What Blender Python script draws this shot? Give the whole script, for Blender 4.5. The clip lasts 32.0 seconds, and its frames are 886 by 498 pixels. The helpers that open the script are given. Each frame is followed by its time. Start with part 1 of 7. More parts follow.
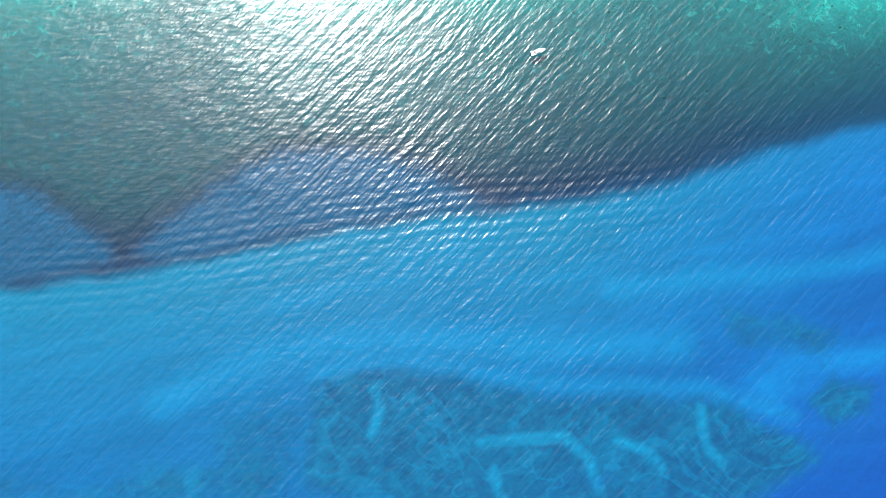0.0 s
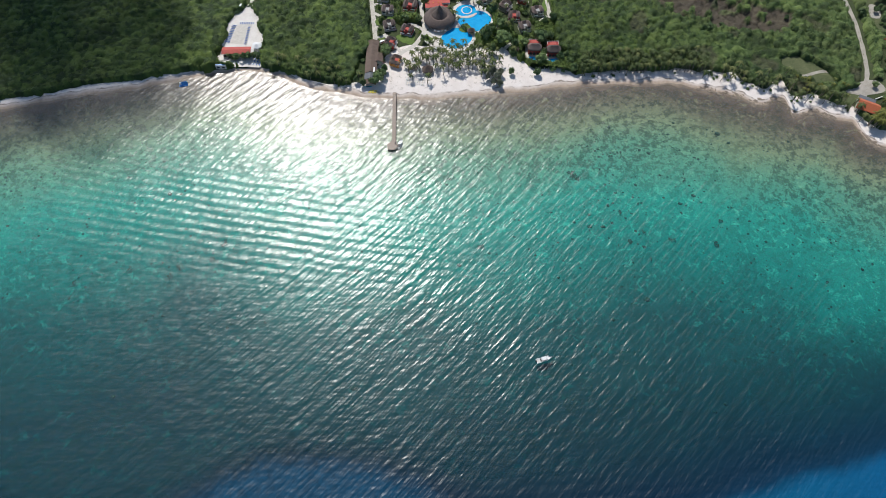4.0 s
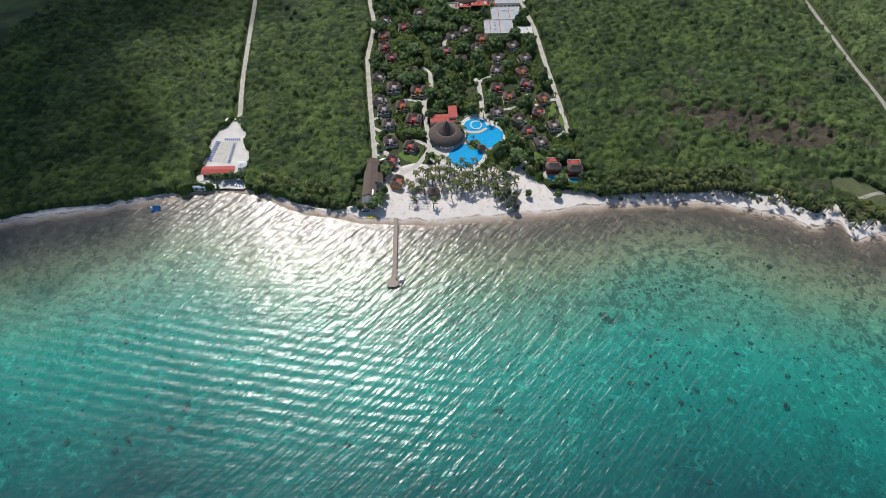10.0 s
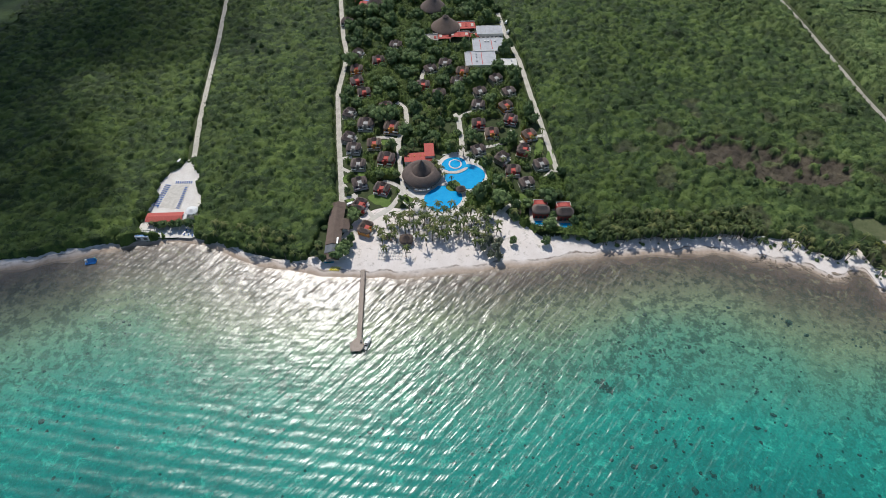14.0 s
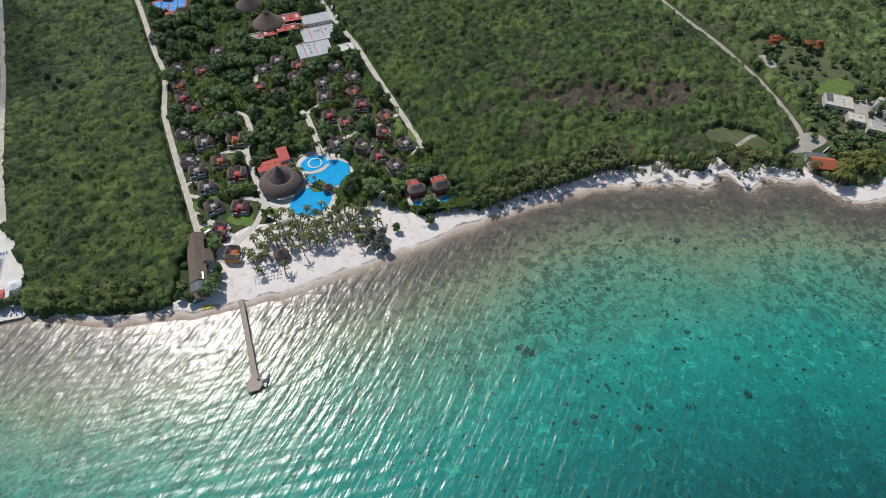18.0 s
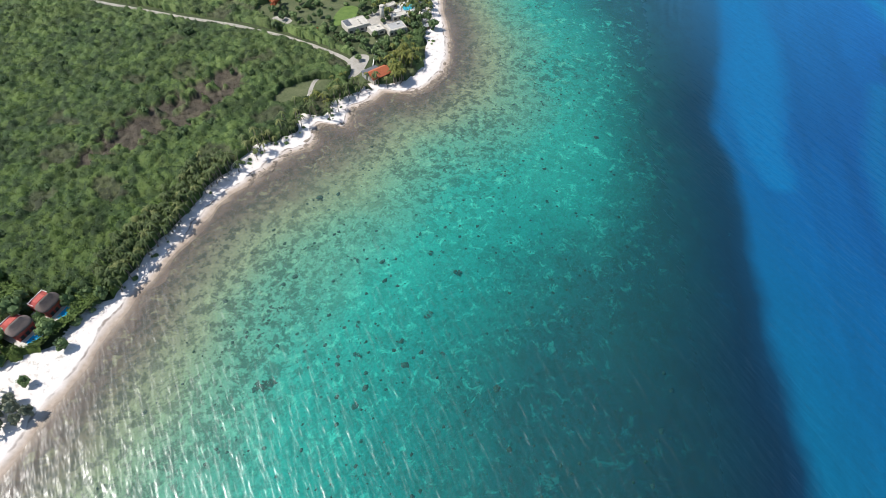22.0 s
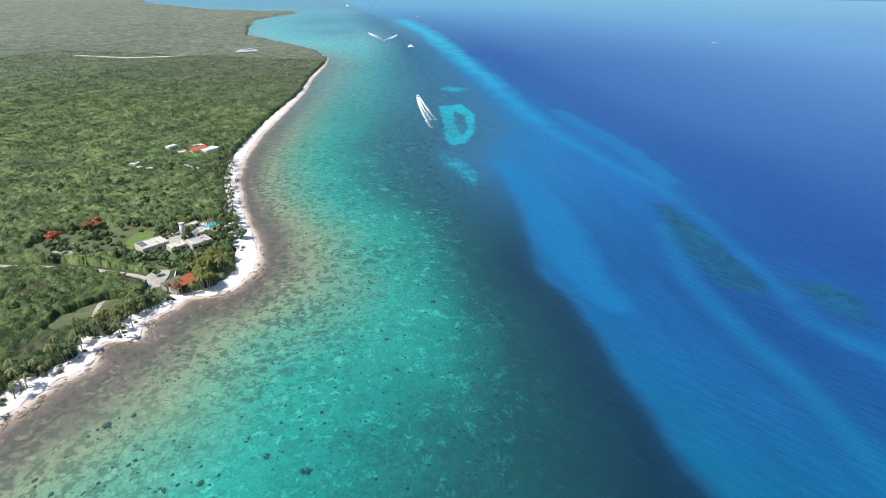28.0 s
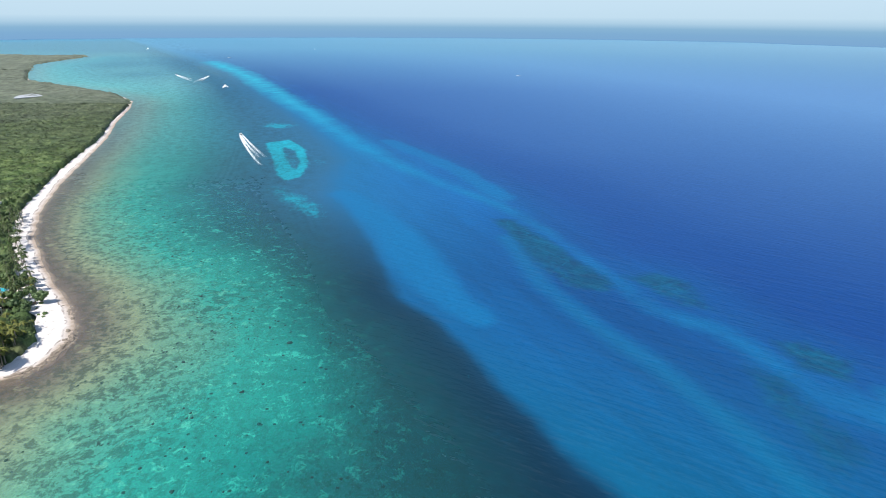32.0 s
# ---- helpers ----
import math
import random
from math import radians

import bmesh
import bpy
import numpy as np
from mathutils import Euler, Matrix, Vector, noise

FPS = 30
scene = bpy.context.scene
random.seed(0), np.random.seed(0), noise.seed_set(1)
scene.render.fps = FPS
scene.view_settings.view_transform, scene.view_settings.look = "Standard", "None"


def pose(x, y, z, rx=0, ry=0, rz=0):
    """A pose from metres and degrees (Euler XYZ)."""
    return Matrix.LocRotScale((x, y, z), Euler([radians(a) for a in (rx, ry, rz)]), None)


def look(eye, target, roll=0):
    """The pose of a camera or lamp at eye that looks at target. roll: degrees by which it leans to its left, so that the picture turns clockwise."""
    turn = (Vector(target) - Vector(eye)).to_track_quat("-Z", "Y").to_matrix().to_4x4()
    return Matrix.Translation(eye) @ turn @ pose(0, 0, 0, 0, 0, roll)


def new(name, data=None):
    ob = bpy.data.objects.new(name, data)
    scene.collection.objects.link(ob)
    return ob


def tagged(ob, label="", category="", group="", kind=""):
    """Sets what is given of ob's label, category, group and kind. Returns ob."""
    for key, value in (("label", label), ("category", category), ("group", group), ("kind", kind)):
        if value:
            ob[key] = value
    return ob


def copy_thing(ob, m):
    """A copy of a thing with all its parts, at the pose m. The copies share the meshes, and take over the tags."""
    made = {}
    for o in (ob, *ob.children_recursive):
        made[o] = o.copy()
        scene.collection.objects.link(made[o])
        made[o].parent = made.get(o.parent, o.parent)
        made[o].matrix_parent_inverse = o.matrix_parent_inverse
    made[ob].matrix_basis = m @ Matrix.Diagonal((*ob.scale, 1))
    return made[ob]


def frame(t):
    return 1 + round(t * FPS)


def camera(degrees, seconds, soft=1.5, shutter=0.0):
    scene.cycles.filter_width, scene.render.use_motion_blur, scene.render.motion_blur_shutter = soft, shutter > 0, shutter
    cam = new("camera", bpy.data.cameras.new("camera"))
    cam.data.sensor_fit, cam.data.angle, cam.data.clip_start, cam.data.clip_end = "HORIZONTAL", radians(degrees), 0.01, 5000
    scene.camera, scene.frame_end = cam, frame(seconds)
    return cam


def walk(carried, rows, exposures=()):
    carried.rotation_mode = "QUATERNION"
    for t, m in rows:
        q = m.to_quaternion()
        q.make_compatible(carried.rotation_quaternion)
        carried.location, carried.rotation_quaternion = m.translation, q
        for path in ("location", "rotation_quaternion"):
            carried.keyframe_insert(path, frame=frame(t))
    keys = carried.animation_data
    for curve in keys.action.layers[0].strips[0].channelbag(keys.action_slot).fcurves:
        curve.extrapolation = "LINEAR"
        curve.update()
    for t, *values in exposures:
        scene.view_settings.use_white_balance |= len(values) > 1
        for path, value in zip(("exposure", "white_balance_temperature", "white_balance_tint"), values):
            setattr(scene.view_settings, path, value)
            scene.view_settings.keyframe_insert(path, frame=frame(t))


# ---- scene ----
cam = camera(74.12, 32.0, soft=0.8)
# seconds, eye, yaw, pitch, roll
PATH = [
    (0, 64.12, -339.77, 346.26, 8.75, -85.64, 0.00),
    (0.5, 63.67, -333.30, 345.82, 8.85, -82.89, -0.00),
    (1, 63.29, -326.86, 345.29, 8.86, -80.11, -0.01),
    (1.5, 63.02, -320.49, 344.60, 9.06, -77.19, 0.02),
    (2, 62.67, -314.23, 343.74, 9.42, -74.18, -0.04),
    (2.5, 62.27, -308.13, 342.66, 9.76, -71.00, 0.03),
    (3, 61.41, -302.33, 341.45, 9.91, -67.76, -0.03),
    (3.5, 59.95, -296.86, 339.86, 9.94, -64.46, 0.02),
    (5.5, 50.74, -275.42, 329.65, 11.3, -62.69, 0.02),
    (6, 48.82, -270.38, 327.06, 9.91, -62.81, 0.08),
    (6.5, 47.20, -265.15, 324.24, 9.92, -62.90, 0.11),
    (7, 45.73, -259.72, 321.46, 9.98, -63.00, 0.08),
    (7.5, 44.36, -254.09, 318.64, 10.03, -63.06, 0.12),
    (8, 42.92, -248.50, 315.88, 10.08, -63.15, 0.06),
    (8.5, 41.55, -242.94, 313.20, 10.07, -63.22, 0.07),
    (9, 40.42, -237.35, 310.46, 10.03, -63.31, 0.10),
    (9.5, 39.67, -231.85, 307.22, 10.01, -60.63, 0.10),
    (10, 39.76, -227.13, 303.65, 10.02, -55.62, 0.07),
    (10.5, 40.64, -223.09, 299.99, 10.07, -53.26, -0.00),
    (11, 41.86, -218.83, 295.83, 10.13, -53.04, -0.02),
    (11.5, 43.11, -214.47, 291.51, 10.18, -52.81, -0.04),
    (12, 44.32, -209.89, 287.30, 10.26, -52.64, -0.06),
    (12.5, 45.37, -205.01, 283.42, 10.30, -52.52, -0.10),
    (13, 46.19, -199.91, 279.89, 10.31, -52.44, -0.07),
    (13.5, 46.68, -195.06, 276.70, 10.29, -52.35, -0.05),
    (15.5, 46.85, -179.15, 265.41, 4.47, -52.19, -0.05),
    (16, 46.85, -177.55, 263.16, 2.54, -52.40, -0.11),
    (16.5, 46.79, -177.15, 260.46, -5.08, -52.51, -0.10),
    (17, 46.55, -177.52, 257.40, -8.68, -52.44, 0.06),
    (17.5, 46.36, -178.29, 254.54, -8.70, -52.38, 0.12),
    (18, 46.31, -179.03, 251.92, -8.66, -52.36, 0.08),
    (18.5, 46.48, -179.31, 248.98, -12.46, -52.27, 0.08),
    (19, 46.71, -179.33, 245.72, -15.93, -52.18, 0.02),
    (19.5, 47.16, -179.48, 242.23, -20.40, -52.08, -0.02),
    (20, 47.75, -179.65, 238.64, -27.76, -51.98, -0.10),
    (20.5, 48.12, -179.76, 235.00, -37.31, -51.85, -0.19),
    (21, 48.46, -179.83, 231.46, -43.58, -51.79, -0.17),
    (21.5, 49.02, -179.75, 228.01, -50.56, -51.77, -0.22),
    (22, 49.90, -179.50, 224.48, -56.99, -49.78, -0.13),
    (22.5, 50.48, -179.41, 218.23, -63.66, -43.91, 0.04),
    (23, 50.84, -179.14, 210.63, -65.79, -42.97, 0.05),
    (23.5, 51.87, -178.59, 203.10, -65.72, -39.30, 0.14),
    (24, 52.50, -178.44, 197.19, -65.97, -35.06, 0.31),
    (24.5, 52.66, -178.57, 190.96, -67.89, -32.76, 0.32),
    (25, 53.00, -178.73, 184.15, -69.27, -32.27, 0.31),
    (25.5, 53.50, -178.83, 178.92, -71.17, -30.00, 0.31),
    (27.5, 54.12, -179.07, 172.56, -73.83, -25.88, 0.23),
    (28, 54.68, -178.51, 169.17, -76.38, -25.49, 0.07),
    (28.5, 55.04, -178.09, 167.65, -78.04, -25.20, 0.05),
    (29, 55.17, -177.97, 166.79, -80.03, -25.02, 0.10),
    (29.5, 55.39, -177.67, 165.92, -83.87, -24.98, 0.05),
    (30, 56.07, -176.81, 164.76, -86.15, -24.92, 0.04),
    (30.5, 57.76, -175.19, 163.27, -87.72, -24.90, 0.07),
    (31, 60.24, -173.00, 161.17, -89.43, -24.53, 0.08),
    (31.5, 63.24, -170.44, 158.57, -91.31, -23.29, 0.29),
    (32, 66.27, -167.69, 155.75, -93.48, -21.71, 0.33),
]


def heading(x, y, z, yaw, pitch, roll):
    return pose(x, y, z, 0, 0, yaw) @ pose(0, 0, 0, 90 + pitch, 0, 0) @ pose(0, 0, 0, 0, 0, roll)


EXPOSURES = [(0.0, 1.1), (1.0, 0.66), (2.0, 0.1), (3.0, -0.2), (4.5, -0.33), (6.0, -0.38), (13.0, -0.42), (19.0, -0.42), (21.0, -0.1), (23.0, 0.38), (25.0, 0.4), (32.0, 0.34)]
walk(cam, [(t, heading(x, y, z, yaw, pitch, roll)) for t, x, y, z, yaw, pitch, roll in PATH], EXPOSURES)

# ---------------------------------------------------------------- light
SUN_EL, SUN_AZ = 52.5, -29.5          # degrees over the horizon; clockwise from +y
world = bpy.data.worlds.new("sky")
scene.world = world
world.use_nodes = True
wn = world.node_tree
sky = wn.nodes.new("ShaderNodeTexSky")
sky.sky_type = "NISHITA"
sky.sun_disc = False
sky.sun_elevation, sky.sun_rotation = radians(SUN_EL), radians(SUN_AZ)
sky.air_density, sky.dust_density, sky.ozone_density = 1.1, 0.5, 2.0
wn.links.new(sky.outputs[0], wn.nodes["Background"].inputs[0])
wn.nodes["Background"].inputs[1].default_value = 0.105
sun = new("sun", bpy.data.lights.new("sun", "SUN"))
sun.data.energy, sun.data.angle, sun.data.color = 4.2, radians(0.53), (1.0, 0.97, 0.92)
sun.matrix_world = look((0, 0, 600), (-600 * math.sin(radians(SUN_AZ)) * math.cos(radians(SUN_EL)), -600 * math.cos(radians(SUN_AZ)) * math.cos(radians(SUN_EL)), 600 - 600 * math.sin(radians(SUN_EL))))

# ---------------------------------------------------------------- materials


class Nodes:
    """A short way to wire a node material."""

    def __init__(self, name):
        self.mat = bpy.data.materials.new(name)
        self.mat.use_nodes = True
        self.t = self.mat.node_tree
        self.t.nodes.clear()
        self.out = self.t.nodes.new("ShaderNodeOutputMaterial")

    def n(self, kind, **kw):
        node = self.t.nodes.new("ShaderNode" + kind)
        for k, v in kw.items():
            if k == "inp":
                for key, val in v.items():
                    if isinstance(val, bpy.types.NodeSocket):
                        self.t.links.new(val, node.inputs[key])
                    else:
                        node.inputs[key].default_value = val
            else:
                setattr(node, k, v)
        return node

    def pos(self):
        return self.n("NewGeometry").outputs["Position"]

    def attr(self, name):
        return self.n("Attribute", attribute_name=name).outputs["Fac"]

    def noise(self, scale, detail=3.0, vec=None, rough=0.55, dist=0.0):
        return self.n("TexNoise", inp={"Vector": vec or self.pos(), "Scale": scale, "Detail": detail, "Roughness": rough, "Distortion": dist}).outputs["Fac"]

    def ramp(self, fac, stops, mode="LINEAR"):
        r = self.n("ValToRGB", inp={0: fac})
        r.color_ramp.interpolation = mode
        el = r.color_ramp.elements
        while len(el) < len(stops):
            el.new(0.5)
        for e, (p, c) in zip(el, stops):
            e.position = p
            e.color = (*c, 1) if len(c) == 3 else c
        return r.outputs[0]

    def math(self, op, a, b=0.0, clamp=False):
        return self.n("Math", operation=op, use_clamp=clamp, inp={0: a, 1: b}).outputs[0]

    def fit(self, v, a, b, c=0.0, d=1.0):
        return self.n("MapRange", inp={0: v, 1: a, 2: b, 3: c, 4: d}).outputs[0]

    def mix(self, fac, a, b, kind="MIX"):
        m = self.n("MixRGB", blend_type=kind)
        for key, val in ((0, fac), (1, a), (2, b)):
            if isinstance(val, bpy.types.NodeSocket):
                self.t.links.new(val, m.inputs[key])
            else:
                m.inputs[key].default_value = val if key == 0 else (*val, 1)
        return m.outputs[0]

    def bump(self, height, strength=0.5, dist=0.1, normal=None):
        inp = {"Strength": strength, "Distance": dist, "Height": height}
        if normal is not None:
            inp["Normal"] = normal
        return self.n("Bump", inp=inp).outputs[0]

    def done(self, color, rough=0.8, normal=None, **more):
        inp = {"Base Color": color if isinstance(color, bpy.types.NodeSocket) else (*color, 1), "Roughness": rough}
        if normal is not None:
            inp["Normal"] = normal
        inp.update({k.replace("_", " "): v for k, v in more.items()})
        b = self.n("BsdfPrincipled", inp=inp)
        self.t.links.new(b.outputs[0], self.out.inputs[0])
        return self.mat


def mottled(name, a, b, scale=1.0, rough=0.85, relief=0.04, fine=8.0, more=None):
    """Two tones mixed at two scales, with a fine relief."""
    m = Nodes(name)
    k = m.math("MULTIPLY_ADD", m.noise(scale, 4.0), 0.65)
    m.t.nodes[-1].inputs[2].default_value = 0.0
    fac = m.math("ADD", k, m.math("MULTIPLY", m.noise(scale * fine, 3.0), 0.4))
    col = m.ramp(fac, [(0.3, a), (0.75, b)])
    return m.done(col, rough, m.bump(m.noise(scale * fine, 4.0), 0.6, relief), **(more or {}))


def leafy(name, stops, scale=0.7):
    m = Nodes(name)
    tint = m.n("ObjectInfo").outputs["Random"]
    isl = m.n("NewGeometry").outputs["Random Per Island"]
    fac = m.math("ADD", m.math("MULTIPLY", tint, 0.45), m.math("ADD", m.math("MULTIPLY", isl, 0.35), m.math("MULTIPLY", m.noise(scale, 3.0), 0.35)))
    return m.done(m.ramp(fac, stops), 0.6, None, Specular_IOR_Level=0.3)


def thatch(name, a, b):
    m = Nodes(name)
    p = m.pos()
    st = m.noise(1.0, 5.0, m.n("Mapping", inp={0: p, 3: (5.0, 5.0, 1.2)}).outputs[0], 0.7)
    big = m.noise(0.35, 3.0)
    obj = m.n("ObjectInfo").outputs["Random"]
    fac = m.math("ADD", m.math("MULTIPLY", st, 0.6), m.math("ADD", m.math("MULTIPLY", big, 0.3), m.math("MULTIPLY", obj, 0.25)))
    return m.done(m.ramp(fac, [(0.3, a), (0.8, b)]), 0.95, m.bump(st, 0.9, 0.12))


def tiled(name, a, b):
    m = Nodes(name)
    w = m.n("TexWave", bands_direction="X", inp={0: m.pos(), 1: 1.4, 2: 1.0, 3: 2.0}).outputs["Fac"]
    fac = m.math("ADD", m.math("MULTIPLY", m.noise(2.5, 4.0), 0.7), m.math("MULTIPLY", w, 0.25))
    return m.done(m.ramp(fac, [(0.25, a), (0.75, b)]), 0.85, m.bump(w, 0.5, 0.05))


M = {}
M["thatch"] = thatch("thatch", (0.068, 0.052, 0.045), (0.215, 0.165, 0.145))
M["thatch_brown"] = thatch("thatch_brown", (0.085, 0.06, 0.048), (0.25, 0.185, 0.148))
M["terracotta"] = tiled("terracotta", (0.44, 0.075, 0.06), (0.62, 0.16, 0.13))
M["orange_tile"] = tiled("orange_tile", (0.42, 0.1, 0.045), (0.58, 0.18, 0.08))
M["plaster_white"] = mottled("plaster_white", (0.62, 0.6, 0.56), (0.82, 0.8, 0.76), 0.8)
M["plaster_cream"] = mottled("plaster_cream", (0.46, 0.42, 0.35), (0.68, 0.63, 0.54), 0.6)
M["plaster_dull"] = mottled("plaster_dull", (0.26, 0.235, 0.21), (0.46, 0.42, 0.38), 0.8)
M["roof_cream"] = mottled("roof_cream", (0.42, 0.38, 0.32), (0.7, 0.65, 0.56), 0.3, 0.8)
M["plaster_red"] = mottled("plaster_red", (0.32, 0.045, 0.04), (0.45, 0.09, 0.07), 0.8)
M["plaster_ochre"] = mottled("plaster_ochre", (0.5, 0.2, 0.04), (0.62, 0.3, 0.09), 0.8)
M["concrete"] = mottled("concrete", (0.3, 0.29, 0.28), (0.5, 0.49, 0.47), 0.4)
M["roof_grey"] = mottled("roof_grey", (0.34, 0.35, 0.37), (0.52, 0.53, 0.55), 0.25, 0.6)
M["roof_pale"] = mottled("roof_pale", (0.55, 0.53, 0.49), (0.78, 0.76, 0.72), 0.3, 0.7)
M["roof_dark"] = mottled("roof_dark", (0.09, 0.1, 0.115), (0.17, 0.18, 0.2), 0.4, 0.6)
M["wood"] = mottled("wood", (0.16, 0.11, 0.075), (0.32, 0.24, 0.18), 1.5, 0.8)
M["deck"] = mottled("deck", (0.34, 0.27, 0.22), (0.5, 0.42, 0.35), 1.2, 0.85)
M["bark"] = mottled("bark", (0.16, 0.13, 0.1), (0.3, 0.26, 0.21), 2.0)
M["white_paint"] = mottled("white_paint", (0.74, 0.74, 0.73), (0.86, 0.86, 0.85), 2.0, 0.4, 0.01)
M["dark_trim"] = mottled("dark_trim", (0.02, 0.02, 0.022), (0.06, 0.06, 0.065), 2.0, 0.5, 0.01)
M["blue_fabric"] = mottled("blue_fabric", (0.03, 0.1, 0.36), (0.07, 0.2, 0.55), 2.0, 0.8, 0.01)
M["blue_vinyl"] = mottled("blue_vinyl", (0.02, 0.2, 0.6), (0.06, 0.36, 0.8), 1.0, 0.35, 0.01)
M["cyan_vinyl"] = mottled("cyan_vinyl", (0.02, 0.38, 0.55), (0.06, 0.55, 0.7), 1.0, 0.35, 0.01)
M["yellow_plastic"] = mottled("yellow_plastic", (0.7, 0.6, 0.02), (0.85, 0.75, 0.06), 1.0, 0.35, 0.01)
M["paving"] = mottled("paving", (0.5, 0.46, 0.4), (0.74, 0.7, 0.63), 0.5, 0.9)
M["track"] = mottled("track", (0.42, 0.38, 0.33), (0.72, 0.68, 0.6), 0.25, 0.95, 0.05)
M["track_grey"] = mottled("track_grey", (0.3, 0.27, 0.23), (0.52, 0.48, 0.42), 0.2, 0.95, 0.05)
M["lawn"] = mottled("lawn", (0.075, 0.135, 0.024), (0.16, 0.235, 0.05), 0.35, 0.9, 0.05)
M["marsh"] = mottled("marsh", (0.05, 0.075, 0.025), (0.15, 0.16, 0.075), 0.12, 0.9, 0.05)
M["rock"] = mottled("rock", (0.11, 0.085, 0.065), (0.42, 0.34, 0.26), 0.5, 0.95, 0.15)
M["bare_sand"] = mottled("bare_sand", (0.64, 0.59, 0.53), (0.85, 0.81, 0.76), 0.2, 0.95, 0.05)
M["weed"] = mottled("weed", (0.05, 0.035, 0.025), (0.14, 0.1, 0.07), 1.2, 0.95, 0.08)
M["coral"] = mottled("coral", (0.012, 0.04, 0.034), (0.036, 0.085, 0.07), 0.5, 0.95, 0.2)
M["foam"] = mottled("foam", (0.6, 0.66, 0.68), (0.9, 0.92, 0.92), 0.4, 0.9, 0.1)
GREENS = [(0.2, (0.042, 0.07, 0.026)), (0.5, (0.088, 0.142, 0.05)), (0.85, (0.17, 0.235, 0.085))]
M["leaf"] = leafy("leaf", GREENS)
M["palm_leaf"] = leafy("palm_leaf", [(0.2, (0.04, 0.065, 0.018)), (0.55, (0.09, 0.12, 0.034)), (0.9, (0.19, 0.2, 0.065))])
M["palm_leaf_gold"] = leafy("palm_leaf_gold", [(0.2, (0.07, 0.085, 0.016)), (0.55, (0.16, 0.17, 0.03)), (0.9, (0.3, 0.27, 0.06))])
M["needle_leaf"] = leafy("needle_leaf", [(0.2, (0.1, 0.115, 0.07)), (0.55, (0.17, 0.185, 0.12)), (0.9, (0.27, 0.28, 0.19))])
M["flame_leaf"] = leafy("flame_leaf", [(0.2, (0.2, 0.05, 0.02)), (0.55, (0.36, 0.09, 0.03)), (0.9, (0.3, 0.16, 0.05))])


def canopy_material():
    m = Nodes("canopy")
    tint, dry = m.attr("tint"), m.attr("dry")
    isl = m.n("NewGeometry").outputs["Random Per Island"]
    fac = m.math("ADD", m.math("MULTIPLY", tint, 0.5), m.math("ADD", m.math("MULTIPLY", m.noise(0.9, 4.0), 0.3), m.math("ADD", m.math("MULTIPLY", m.noise(0.02, 3.0), 0.25), m.math("MULTIPLY", isl, 0.15))))
    green = m.ramp(fac, [(0.3, (0.012, 0.026, 0.008)), (0.55, (0.036, 0.07, 0.016)), (0.85, (0.12, 0.175, 0.036))])
    # drier, paler thickets along the eastern coast
    east = m.fit(m.math("ADD", m.n("SeparateXYZ", inp={0: m.pos()}).outputs[0], m.math("MULTIPLY", m.math("SUBTRACT", m.noise(0.006, 3.0), 0.5), 300.0)), 110.0, 420.0)
    east = m.math("MULTIPLY", east, m.fit(m.n("SeparateXYZ", inp={0: m.pos()}).outputs[0], 650.0, 1050.0, 1.0, 0.15))
    green = m.mix(east, green, m.ramp(fac, [(0.3, (0.024, 0.044, 0.014)), (0.5, (0.066, 0.108, 0.032)), (0.85, (0.17, 0.22, 0.08))]))
    # distance haze over the far coastal woods, painted into their colour as grey-green
    haze_tint = m.fit(m.math("ADD", m.n("SeparateXYZ", inp={0: m.pos()}).outputs[0], m.math("MULTIPLY", m.math("SUBTRACT", m.noise(0.004, 3.0), 0.5), 500.0)), 700.0, 1350.0)
    green = m.mix(haze_tint, green, m.ramp(fac, [(0.25, (0.07, 0.085, 0.055)), (0.8, (0.2, 0.22, 0.15))]))
    clump = m.fit(m.noise(0.045, 5.0, None, 0.7, 0.5), 0.4, 0.62, 0.55, 1.45)
    green = m.mix(m.fit(east, 0.0, 1.0, 0.45, 1.0), green, m.mix(1.0, green, clump, "MULTIPLY"))
    brown = m.ramp(fac, [(0.3, (0.035, 0.026, 0.02)), (0.85, (0.12, 0.09, 0.07))])
    return m.done(m.mix(dry, green, brown), 0.65, m.bump(m.noise(1.6, 4.0), 0.9, 0.5), Specular_IOR_Level=0.25)


def ground_material():
    m = Nodes("forest_floor")
    fac = m.math("ADD", m.math("MULTIPLY", m.noise(0.05, 4.0), 0.6), m.math("MULTIPLY", m.noise(0.8, 4.0), 0.4))
    return m.done(m.ramp(fac, [(0.3, (0.03, 0.045, 0.014)), (0.55, (0.06, 0.08, 0.028)), (0.8, (0.12, 0.11, 0.065))]), 0.95, m.bump(m.noise(1.5, 4.0), 0.6, 0.2))


